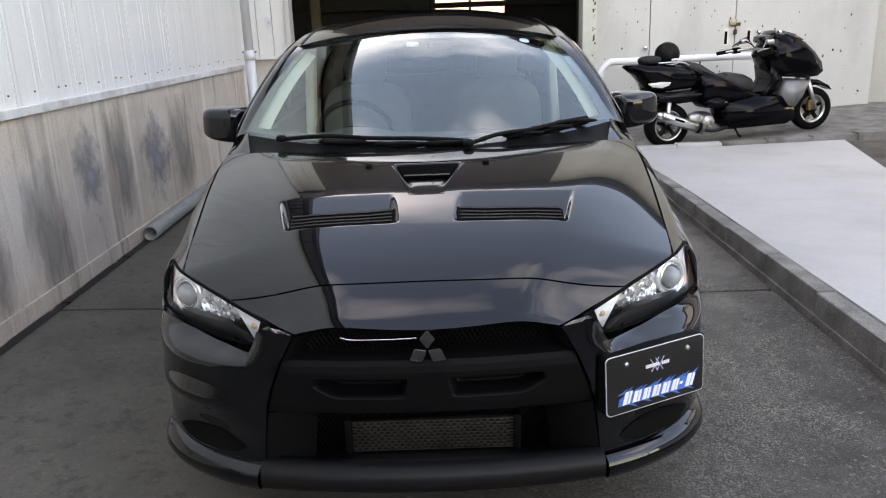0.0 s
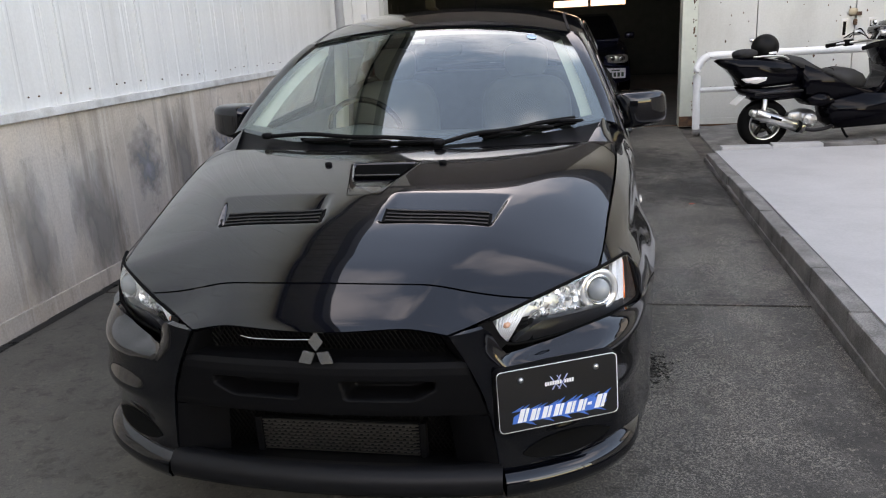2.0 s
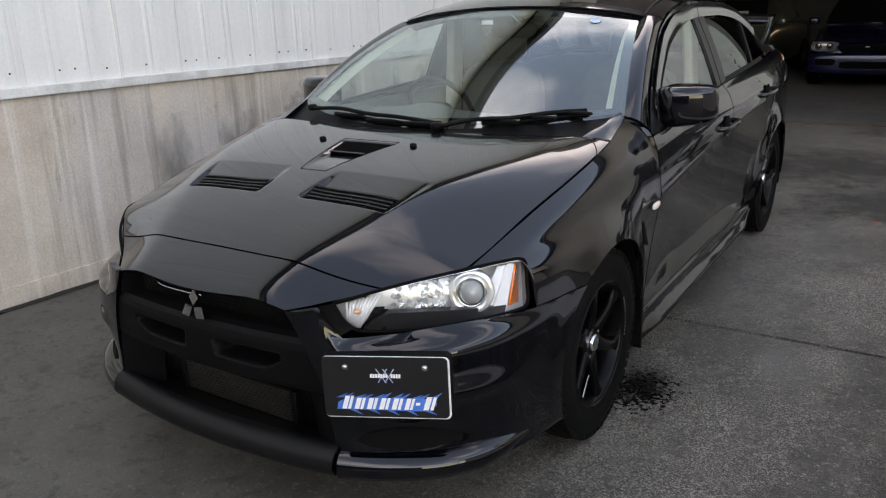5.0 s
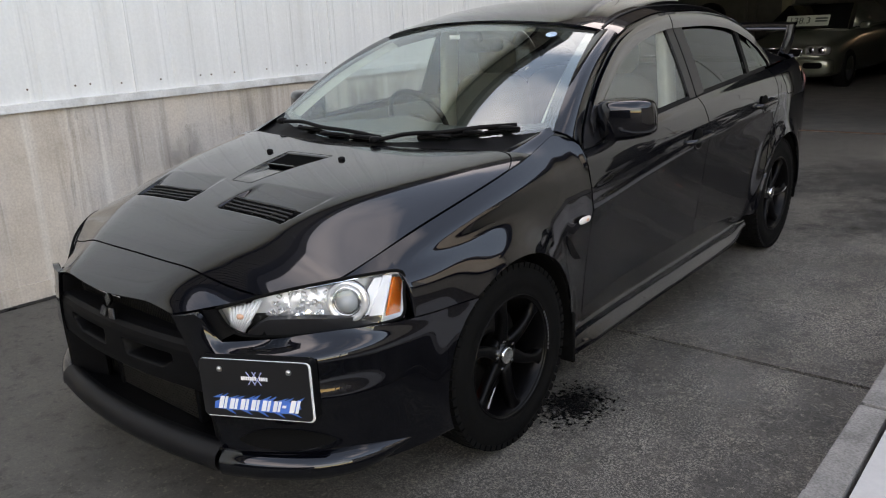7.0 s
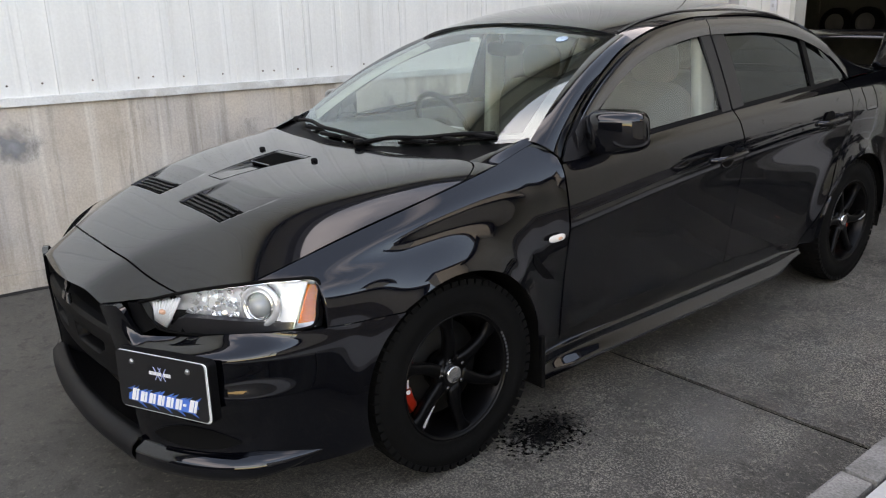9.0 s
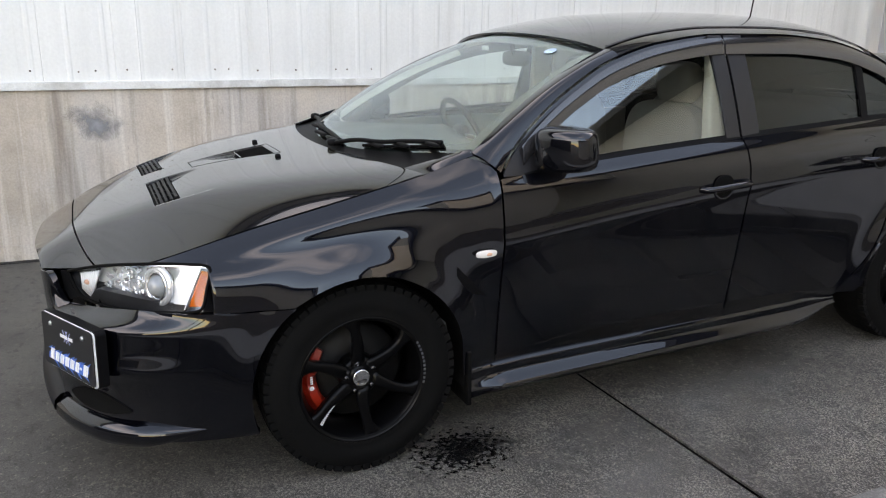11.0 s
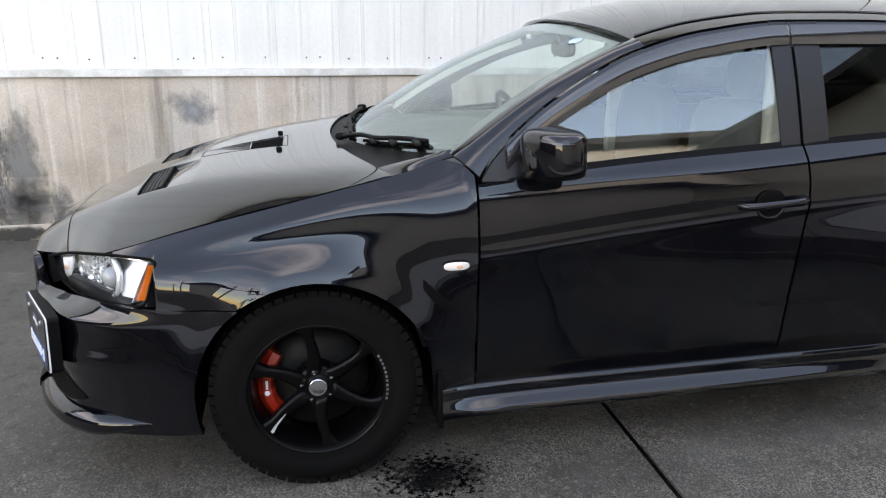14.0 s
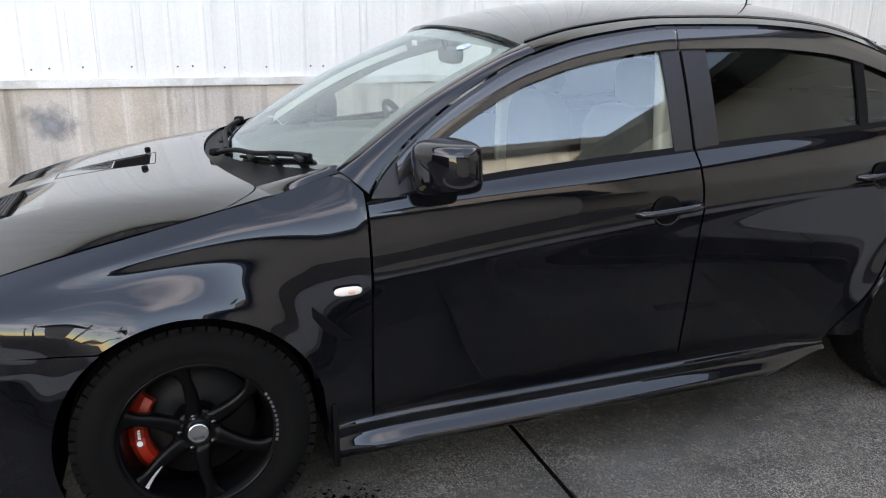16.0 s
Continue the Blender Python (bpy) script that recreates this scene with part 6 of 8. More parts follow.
# inspection sticker and aerial
part("screen_sticker", sheet(lambda a, b: screen_fn(0.868 + 0.018 * b * math.cos(2 * math.pi * a), 0.885 + 0.032 * b * math.sin(2 * math.pi * a), 0.003), 28, 4, 0.0), plain("sticker_blue", (0.34, 0.46, 0.58), 0.5, noise_amt=0.7, scale=110), glass, "round pale blue sticker")
ae = part("aerial", cyl((0, 2.43, 1.470), (0, 2.48, 1.82), 0.0035, 0.002, 8), MATT_BLACK, car, "thin black roof aerial")
part("aerial_base", superell((0, 2.42, 1.470), (0.020, 0.045, 0.016), 0.7, 0.8, 16, 10), BLACK_TRIM, ae)

# rear wing
wing_z = 1.265


def wing_fn(a, b):
    t = 2 * math.pi * b
    s = 2 * a - 1
    return Vector((s * 0.685, 3.47 + 0.085 * math.cos(t), wing_z - 0.012 * s * s + 0.014 * math.sin(t) + 0.02 * math.cos(t)))


wing = part("rear_wing", sheet(wing_fn, 24, 20, 0, True), PAINT, car, "black raised rear wing")
for sg in (1, -1):
    part("wing_upright", sheet(lambda a, b: Vector((sg * (0.680 - 0.05 * (1 - b) ** 2 + 0.012 * math.sin(2 * math.pi * a)), 3.44 + (0.085 + 0.03 * (1 - b)) * math.cos(2 * math.pi * a), 1.06 + (wing_z - 1.06) * b)), 20, 8, 0, sg < 0), PAINT, wing)
    part("tail_lamp", superell((sg * 0.66, 3.50, 0.90), (0.115, 0.055, 0.075), 0.6, 0.6, 20, 12), plain("tail_red", (0.22, 0.006, 0.006), 0.1, coat=1.0), car, "dark red tail lamp")

# dealer's plate on the bumper
P0, P1 = Vector((0.478, -0.918, 0.0)), Vector((0.782, -0.778, 0.0))
pdir = (P1 - P0).normalized()
PM = Matrix(((pdir[0], pdir[1], 0, 0), (pdir[1], -pdir[0], 0, 0), (0, 0, 1, 0), (0, 0, 0, 1)))
PM = Matrix.Translation(((P0[0] + P1[0]) / 2, (P0[1] + P1[1]) / 2, 0.497)) @ Matrix(((pdir[0], -pdir[1], 0, 0), (pdir[1], pdir[0], 0, 0), (0, 0, 1, 0), (0, 0, 0, 1))) @ pose(0, 0, 0, -3, -1.0, 0)


def round_rect(w, h, r, n=5):
    pts = []
    for cx, cz, a0 in ((w / 2 - r, h / 2 - r, 0), (-w / 2 + r, h / 2 - r, 90), (-w / 2 + r, -h / 2 + r, 180), (w / 2 - r, -h / 2 + r, 270)):
        pts += [(cx + r * math.cos(radians(a0 + 90 * k / n)), cz + r * math.sin(radians(a0 + 90 * k / n))) for k in range(n + 1)]
    return pts


plate = part("dealer_plate", prism(round_rect(0.336, 0.172, 0.014), 0.004, PM @ pose(0, 0.001, 0)), WHITE_PAINT, car, "black dealer plate with a pale rim and painted lettering", smooth=False)
part("plate_face", prism(round_rect(0.331, 0.1675, 0.013), 0.003, PM @ pose(-0.002, -0.003, 0.002)), PLATE_BLACK, plate, "black plate face", smooth=False)
part("plate_holder", prism(round_rect(0.342, 0.178, 0.016), 0.032, PM @ pose(0.0, 0.005, 0.0)), BLACK_TRIM, plate, smooth=False)
for sx in (-0.105, 0.105):
    part("plate_screw", cyl(PM @ Vector((sx, -0.003, 0.058)), PM @ Vector((sx, -0.008, 0.058)), 0.0085, 0.006, 16), SILVER, plate)
# white letter blocks on a blue flame
lb_ = bmesh.new()
for k, (xa, wd, ht) in enumerate([(-0.122, 0.030, 0.036), (-0.089, 0.030, 0.031), (-0.056, 0.030, 0.031), (-0.023, 0.030, 0.031), (0.010, 0.031, 0.031), (0.044, 0.028, 0.031), (0.076, 0.014, 0.007), (0.094, 0.034, 0.036)]):
    z0 = -0.058 if k != 6 else -0.045
    sh = 0.010 * ht / 0.031
    m = PM @ pose(0, -0.0065, 0)
    def bar(u0, u1, v0, v1):
        w_ = wd - 0.003
        prism([(xa + w_ * u0 + sh * v0, z0 + ht * v0), (xa + w_ * u1 + sh * v0, z0 + ht * v0), (xa + w_ * u1 + sh * v1, z0 + ht * v1), (xa + w_ * u0 + sh * v1, z0 + ht * v1)], 0.002, m, lb_)
    if k == 6:
        bar(0, 1, 0, 1)
        continue
    bar(0.04, 0.50, 0, 1)
    bar(0.62, 0.90, 0, 1)
part("plate_lettering", lb_, WHITE_PAINT, plate, "white slanted letter blocks", smooth=False)
fl_ = bmesh.new()
rnd = random.Random(12)
m = PM @ pose(0, -0.0048, 0)
prism([(-0.135, -0.060), (0.10, -0.062), (0.132, -0.045), (0.128, -0.028), (-0.10, -0.026), (-0.13, -0.040)], 0.0012, m, fl_)
for k in range(16):
    x = -0.135 + 0.0165 * k
    up = k % 3 != 2
    z = -0.027 if up else -0.060
    h = (0.010 + 0.008 * rnd.random()) * (1 if up else -1)
    prism([(x, z), (x + 0.018, z), (x + 0.034, z + h), (x + 0.012, z + h * 0.35)], 0.0012, m, fl_)
part("plate_flame", fl_, BLUE_MARK, plate, "blue flame ornament", smooth=False)
wb_ = bmesh.new()
for k in range(12):
    if k != 7:
        prism([(-0.040 + 0.0068 * k, 0.030), (-0.0348 + 0.0068 * k, 0.030), (-0.0343 + 0.0068 * k, 0.040), (-0.0395 + 0.0068 * k, 0.040)], 0.0012, PM @ pose(0.0, -0.0052, 0), wb_)
part("plate_small_bars", wb_, WHITE_PAINT, plate, "small white lettering bars", smooth=False)
vv_ = bmesh.new()
for dx in (-0.009, 0.009):
    for s in (1, -1):
        prism([(dx + s * 0.016, 0.054), (dx + s * 0.013, 0.054), (dx - s * 0.012, 0.016), (dx - s * 0.009, 0.016)], 0.0008, PM @ pose(0, -0.0042, 0), vv_)
part("plate_crossed_shape", vv_, plain("pale_blue_mark", (0.35, 0.40, 0.65), 0.5), plate, "pale blue crossed outline", smooth=False)

# ---- saloon: cabin ----
def dash_fn(a, b):
    s = (2 * a - 1) * 0.93
    f = screen_fn((s + 1) / 2, 0.02, -0.03) - Vector((0, 0, 0.02))
    r = Vector((s * 0.74, 0.86 + 0.04 * s * s, 0.945))
    p = f.lerp(r, min(b / 0.75, 1.0))
    if b > 0.75:
        p += Vector((0, 0.06 * (b - 0.75) / 0.25, -0.30 * (b - 0.75) / 0.25))
    p[2] += 0.035 * math.exp(-((s + 0.48) / 0.22) ** 2) * smooth01(b / 0.5) * (1 if b <= 0.75 else 0.3)
    return p


part("dashboard", sheet(dash_fn, 32, 16, 0.01), CABIN, car, "dark grey dashboard")
st = part("steering_wheel", ring((-0.37, 0.98, 0.93), Vector((0, 0.9, 0.42)).normalized(), 0.18, 0.014), BLACK_TRIM, car, "black steering wheel")
part("wheel_boss", superell((-0.37, 0.965, 0.92), (0.07, 0.03, 0.055), 0.7, 0.7, 16, 10), BLACK_TRIM, st)
for sg in (1, -1):
    part("wheel_spoke", box((-0.37 + (0.05 if sg > 0 else -0.175), 0.955, 0.905), (-0.37 + (0.175 if sg > 0 else -0.05), 0.975, 0.935), 0.006), SILVER, st)
    seat = part("front_seat", superell((sg * 0.37, 1.62, 0.80), (0.25, 0.075, 0.32), 0.5, 0.5, 24, 16, None), CABIN, car, "dark sports seat")
    part("seat_cushion", superell((sg * 0.37, 1.33, 0.50), (0.25, 0.27, 0.09), 0.5, 0.5, 20, 12), CABIN, seat)
    part("headrest", superell((sg * 0.37, 1.67, 1.20), (0.12, 0.05, 0.09), 0.6, 0.6, 20, 12), CABIN, seat)
    part("pillar_trim", box((sg * 0.70 - 0.025, 1.55, 0.70), (sg * 0.70 + 0.025, 1.66, 1.34), 0.015, Matrix.Translation((sg * 0.05, 0, 0)) @ pose(0, 0, 0, 0, sg * -4, 0)), CABIN_LIGHT, car, "pale beige pillar trim")
    part("door_card", box((sg * 0.80 - 0.015, 0.62, 0.40), (sg * 0.80 + 0.015, 2.3, 0.97), 0.01), CABIN, car, "dark door lining")
part("rear_bench", superell((0, 2.42, 0.80), (0.66, 0.10, 0.30), 0.4, 0.4, 24, 14), CABIN, car, "dark rear bench")
part("parcel_shelf", box((-0.62, 2.45, 1.04), (0.62, 3.08, 1.06), 0.01), CABIN, car)
part("headliner", sheet(lambda a, b: roof_fn(0.06 + 0.88 * a, 0.02 + 0.96 * b) - Vector((0, 0, 0.03)), 20, 16, 0.0, True), CABIN_LIGHT, car, "pale headliner")
part("cabin_floor", box((-0.74, 0.35, 0.38), (0.74, 2.5, 0.42)), CABIN, car)
rvm = part("inner_mirror", superell((0.0, 1.06, 1.300), (0.115, 0.022, 0.034), 0.6, 0.6, 20, 12), BLACK_TRIM, car, "black inner mirror")
part("mirror_stem", cyl((0, 1.03, 1.36), (0, 1.05, 1.31), 0.010, seg=10), BLACK_TRIM, rvm)
for fn_, fl_p in ((lambda a, b: screen_fn(0.985 - 0.032 * b, 0.06 + 0.90 * a, -0.020 - 0.03 * b), False), (lambda a, b: screen_fn(0.015 + 0.032 * b, 0.06 + 0.90 * a, -0.020 - 0.03 * b), True)):
    part("screen_pillar_trim", sheet(fn_, 16, 4, 0.004, fl_p), CABIN_LIGHT, car, "pale screen pillar trim")
part("toll_label", box((-0.10, 0.935, 1.335), (-0.04, 0.938, 1.355), 0.0, None), WHITE_PAINT, glass, "small white label on the glass")


# ---- surroundings seen in reflections ----
opp = thing("opposite_building", "cream rendered low building with a dark roof and eave", "building")
part("wall", box((9.0, -4.2, -0.3), (9.3, 5.5, 3.1)), CREAM_WALL, opp, "cream rendered wall", smooth=False)
part("end_wall", box((9.3, -4.2, -0.3), (14.0, -4.0, 3.1)), CREAM_WALL, opp, "cream rendered wall", smooth=False)
rf = bmesh.new()
prism([(8.4, 3.1), (8.4, 3.3), (11.6, 4.7), (14.4, 3.3), (14.4, 3.1)], 10.4, pose(0, -4.6, 0), rf)
part("roof", rf, ROOF_DARK, opp, "dark sloping roof", smooth=False)
part("gutter", cyl((8.33, -4.6, 3.22), (8.33, 5.8, 3.22), 0.07, seg=12), ROOF_DARK, opp)
part("upper_wall", box((9.4, 3.3, 3.3), (12.6, 10.5, 6.35)), CREAM_WALL, opp, "cream rendered wall", smooth=False)
part("upper_eave", box((8.95, 3.0, 6.35), (13.0, 10.8, 6.62), 0.02), ROOF_DARK, opp, "dark projecting eave", smooth=False)
for x, y in ((19.0, -10.5), (27.0, -17.0)):
    pole = thing("utility_pole", "grey concrete utility pole with cross arms by the street", "utility pole", "poles along the street", at=pose(x, y, -0.05))
    part("mast", cyl((0, 0, 0), (0, 0, 9.0), 0.16, 0.10, 16), PVC, pole)
    for z in (8.0, 8.5):
        part("cross_arm", box((-0.06, -0.9, z), (0.06, 0.9, z + 0.09), 0.01), ROOF_DARK, pole)
    part("transformer", cyl((0.3, 0, 6.6), (0.3, 0, 7.4), 0.22, seg=16), PVC, pole)
# added out of view: dark wall that keeps low reflections in the bumper dark
structure("reflection_wall", box((-14, -13.3, -0.4), (9.0, -13.0, 3.6)), ROOF_DARK, "plain dark unseen wall added to darken the bumper's reflections", "wall")


# ---- stains as thin films ----
def film_mat(name, color, rough, scale, thresh, soft=0.12, stretch=(1, 1, 1), dense=1.0):
    """Ragged film: opaque where noise plus distance from the middle allows."""
    m, nt, b = mat_new(name)
    L = nt.links
    co = nt.nodes.new("ShaderNodeTexCoord")
    ln = nt.nodes.new("ShaderNodeVectorMath")
    ln.operation = "LENGTH"
    mp = nt.nodes.new("ShaderNodeMapping")
    mp.inputs["Location"].default_value = (-1, -1, 0)
    mp.inputs["Scale"].default_value = (2, 2, 0)
    L.new(co.outputs["Generated"], mp.inputs["Vector"])
    L.new(mp.outputs["Vector"], ln.inputs[0])
    n = nt.nodes.new("ShaderNodeTexNoise")
    n.inputs["Scale"].default_value, n.inputs["Detail"].default_value, n.inputs["Roughness"].default_value = scale, 8, 0.65
    st = nt.nodes.new("ShaderNodeMapping")
    st.inputs["Scale"].default_value = stretch
    L.new(co.outputs["Object"], st.inputs["Vector"])
    L.new(st.outputs["Vector"], n.inputs["Vector"])
    su = nt.nodes.new("ShaderNodeMath")
    su.operation = "MULTIPLY_ADD"
    su.inputs[1].default_value = -0.42
    L.new(ln.outputs["Value"], su.inputs[0])
    L.new(n.outputs["Fac"], su.inputs[2])
    mr = nt.nodes.new("ShaderNodeMapRange")
    mr.inputs["From Min"].default_value, mr.inputs["From Max"].default_value = thresh, thresh + soft
    mr.inputs["To Max"].default_value = dense
    L.new(su.outputs[0], mr.inputs["Value"])
    L.new(mr.outputs["Result"], b.inputs["Alpha"])
    b.inputs["Base Color"].default_value = (*color, 1)
    b.inputs["Roughness"].default_value = rough
    return m


WET_FILM = film_mat("wet_spill", (0.008, 0.008, 0.008), 0.25, 48.0, 0.33, 0.06)
SPECK_FILM = film_mat("wet_specks", (0.010, 0.010, 0.010), 0.3, 64.0, 0.43, 0.04)
MOSS_FILM = film_mat("dark_mould", (0.20, 0.195, 0.188), 0.95, 6.0, 0.08, 0.25, (1.0, 0.45, 1), 0.85)
SCRATCH_FILM = film_mat("scratchy_mould", (0.13, 0.125, 0.118), 0.95, 34.0, 0.22, 0.16, (1.4, 0.4, 1), 0.8)
WASH_FILM = film_mat("dark_wash", (0.27, 0.25, 0.232), 0.95, 5.0, 0.05, 0.4, (1.0, 0.4, 1), 0.7)
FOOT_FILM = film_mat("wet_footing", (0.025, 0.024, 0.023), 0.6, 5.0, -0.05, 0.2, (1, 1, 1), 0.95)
FOOT_LINE_FILM = film_mat("foot_line", (0.012, 0.0115, 0.011), 0.8, 9.0, -0.12, 0.25, (1, 1, 1), 0.95)
OIL_FILM = film_mat("oily_concrete", (0.030, 0.029, 0.027), 0.75, 5.0, 0.04, 0.35, (1, 1, 1), 0.6)
GREY_FILM = film_mat("grey_cement_smear", (0.25, 0.255, 0.275), 0.9, 6.0, 0.14, 0.45)
PALE_FILM = film_mat("worn_pale_patch", (0.26, 0.246, 0.222), 0.92, 130.0, 0.36, 0.16, (1, 1, 1), 0.34)


def film(name, corners, material, label, category):
    """Thin film lying on a surface; corners in order."""
    o = sum((Vector(c) for c in corners), Vector()) / 4
    a, b = Vector(corners[1]) - Vector(corners[0]), Vector(corners[3]) - Vector(corners[0])
    m = Matrix.Translation(o) @ Matrix((a.normalized(), b.normalized(), a.cross(b).normalized())).transposed().to_4x4()
    bm = bmesh.new()
    n = 6
    g = [[bm.verts.new(m.inverted() @ (Vector(corners[0]) + a * i / n + b * j / n)) for j in range(n + 1)] for i in range(n + 1)]
    for i in range(n):
        for j in range(n):
            bm.faces.new((g[i][j], g[i + 1][j], g[i + 1][j + 1], g[i][j + 1]))
    ob = tagged(obj(name, bm, material), label, category, "", "structure")
    ob.matrix_basis = m
    return ob


def on_floor(x, y):
    return (x, y, yard(x, y) + 0.003)


film("spill", [on_floor(0.55, -0.02), on_floor(1.26, -0.02), on_floor(1.26, 0.92), on_floor(0.55, 0.92)], SPECK_FILM, "scattered wet specks on the concrete behind the front wheel", "spill")
film("spill", [on_floor(0.62, -0.02), on_floor(1.20, -0.02), on_floor(1.20, 0.70), on_floor(0.62, 0.70)], WET_FILM, "dark wet spill on the concrete behind the front wheel", "spill")
for k, (x, y, s) in enumerate([(1.35, 0.72, 0.45), (0.95, 1.75, 0.5), (1.71, 1.62, 0.25), (1.72, 2.15, 0.24), (1.3, 2.85, 0.5), (-1.6, -0.2, 0.45), (0.6, -2.0, 0.8), (-1.5, -1.6, 0.6), (1.30, 0.85, 0.46), (1.32, 1.55, 0.42), (1.25, 2.2, 0.5), (1.0, 1.3, 0.55)]):
    f = [Vector(on_floor(x + u * s, y + v * s)) + Vector((0, 0, 0.0006 * k)) for u, v in ((-1, -1), (1, -1), (1, 1), (-1, 1))]
    film("worn_patch", f, PALE_FILM, "pale scuffed patch on the concrete", "scuff")


for k, (x, y, s) in enumerate([(1.45, 3.6, 0.6), (1.1, 4.8, 0.8)]):
    f = [Vector(on_floor(x + u * s, y + v * s)) + Vector((0, 0, 0.0102 + 0.0006 * k)) for u, v in ((-1, -1), (1, -1), (1, 1), (-1, 1))]
    film("oily_patch", f, OIL_FILM, "dark oily patch soaked into the concrete", "stain")


def on_wall(y, z):
    return (WX + 0.0025, y, z)


film("mould_stain", [on_wall(-1.86, 0.05), on_wall(-1.58, 0.05), on_wall(-1.58, 0.88), on_wall(-1.86, 0.88)], MOSS_FILM, "dark grey mould streak on the concrete wall", "stain")
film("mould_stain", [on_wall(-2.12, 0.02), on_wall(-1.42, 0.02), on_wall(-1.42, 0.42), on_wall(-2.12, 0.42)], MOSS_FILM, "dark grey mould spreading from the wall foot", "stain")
film("mould_scratches", [(WX + 0.004, -2.16, 0.12), (WX + 0.004, -1.72, 0.12), (WX + 0.004, -1.72, 0.95), (WX + 0.004, -2.16, 0.95)], SCRATCH_FILM, "flaking dark mould on the concrete wall", "stain")
film("mould_scratches", [(WX + 0.004, -2.6, 0.15), (WX + 0.004, -2.2, 0.15), (WX + 0.004, -2.2, 0.7), (WX + 0.004, -2.6, 0.7)], SCRATCH_FILM, "flaking dark mould on the concrete wall", "stain")
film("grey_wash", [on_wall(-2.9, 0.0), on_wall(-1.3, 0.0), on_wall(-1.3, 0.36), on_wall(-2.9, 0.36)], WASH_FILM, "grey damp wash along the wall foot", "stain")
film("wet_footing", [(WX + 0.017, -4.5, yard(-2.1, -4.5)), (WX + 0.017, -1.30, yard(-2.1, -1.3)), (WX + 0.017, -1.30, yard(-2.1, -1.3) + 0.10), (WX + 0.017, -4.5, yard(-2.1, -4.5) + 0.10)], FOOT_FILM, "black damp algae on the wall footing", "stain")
# dark line where the floor meets the footing
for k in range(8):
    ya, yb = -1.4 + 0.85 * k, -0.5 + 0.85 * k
    film("dark_foot_line", [on_floor(-2.096, ya), on_floor(-2.030, ya), on_floor(-2.030, yb), on_floor(-2.096, yb)], FOOT_LINE_FILM, "black ragged line along the foot of the wall", "stain")
for y0, y1, z0, z1 in ((0.55, 0.85, 0.05, 0.85), (1.0, 1.5, 0.0, 0.8), (2.1, 2.5, 0.2, 1.0), (3.2, 3.8, 0.1, 0.95)):
    film("grey_wash", [on_wall(y0, z0), on_wall(y1, z0), on_wall(y1, z1), on_wall(y0, z1)], WASH_FILM, "brown-grey run-down stain on the wall", "stain")
film("cement_smear", [on_wall(1.60, 0.28), on_wall(2.05, 0.28), on_wall(2.05, 0.98), on_wall(1.60, 0.98)], GREY_FILM, "bluish grey cement smear on the wall", "stain")
film("cement_smear", [on_wall(-0.86, 0.70), on_wall(-0.48, 0.70), on_wall(-0.48, 0.98), on_wall(-0.86, 0.98)], GREY_FILM, "bluish grey cement smear on the wall", "stain")
film("cement_smear", [on_wall(2.6, 0.1), on_wall(3.3, 0.1), on_wall(3.3, 1.0), on_wall(2.6, 1.0)], GREY_FILM, "bluish grey cement smear on the wall", "stain")

# screws along the foot of the cladding
rb = bmesh.new()
rnd = random.Random(3)
for k in range(-12, 22):
    y = 0.058 + 0.264 * k
    for d in ((0.0,) if k % 3 else (0.0, 0.085)):
        bmesh.ops.create_uvsphere(rb, u_segments=8, v_segments=5, radius=0.0055, matrix=Matrix.Translation((WX - 0.008, y + d + rnd.uniform(-0.008, 0.008), 1.142 + rnd.uniform(-0.006, 0.006))))
tagged(part("screws", rb, RUST, clad, "small rusty screw heads"), kind="stuff")
sb = bmesh.new()
for y in (-1.18, -0.39, 0.41, 1.18, 1.97, 2.77, 3.56):
    add_box(sb, (WX - 0.012, y, 1.08), (WX - 0.0075, y + 0.004, WALL_TOP))
part("lap_seams", sb, plain("seam_grey", (0.58, 0.58, 0.57), 0.6), clad, "grey lap seams between sheets", smooth=False)

# ---- pipes, switch, rail, doors ----
pipe = thing("drain_pipe", "grey plastic pipe lying along the foot of the wall", "pipe")
pr = lathe([(0, 0.052), (0.0, 0.046), (3.3, 0.046), (3.3, 0.052), (0.0, 0.052)], 28)
bmesh.ops.transform(pr, matrix=Matrix.Translation((-2.035, 2.42, slope(2.4) + 0.073)) @ pose(0, 0, 0, 0, -0.9, 90.3), verts=pr.verts[:])
part("barrel", pr, PVC, pipe)
down = thing("downpipe", "white plastic rain downpipe with a socket joint", "downpipe")
part("upper_pipe", cyl((-2.20, 6.50, 1.20), (-2.20, 6.50, WALL_TOP), 0.052, seg=24), PVC_WHITE, down)
part("lower_pipe", cyl((-2.20, 6.50, 0.06), (-2.20, 6.50, 1.14), 0.058, seg=24), PVC_WHITE, down)
part("socket", cyl((-2.20, 6.50, 1.10), (-2.20, 6.50, 1.21), 0.066, seg=24), PVC_WHITE, down)
part("clip", box((-2.28, 6.49, 1.18), (-2.12, 6.53, 1.20), 0.004), RUST, down)
sw = thing("switch_box", "small white electric switch box on the boarding", "switch box")
part("cover", box((-2.10, 7.072, 1.46), (-2.03, 7.098, 1.58), 0.006), PVC_WHITE, sw)
part("rocker", box((-2.078, 7.064, 1.50), (-2.052, 7.074, 1.54), 0.003), SILVER, sw)

rail = thing("guard_rail", "white painted tubular guard rail before the doors", "guard rail")
RY = 6.40
zb_ = 0.062
def bend(x, z, r, a0, a1):
    return [(x + r * math.cos(radians(a0 + (a1 - a0) * k / 5)), RY, z + r * math.sin(radians(a0 + (a1 - a0) * k / 5))) for k in range(6)]


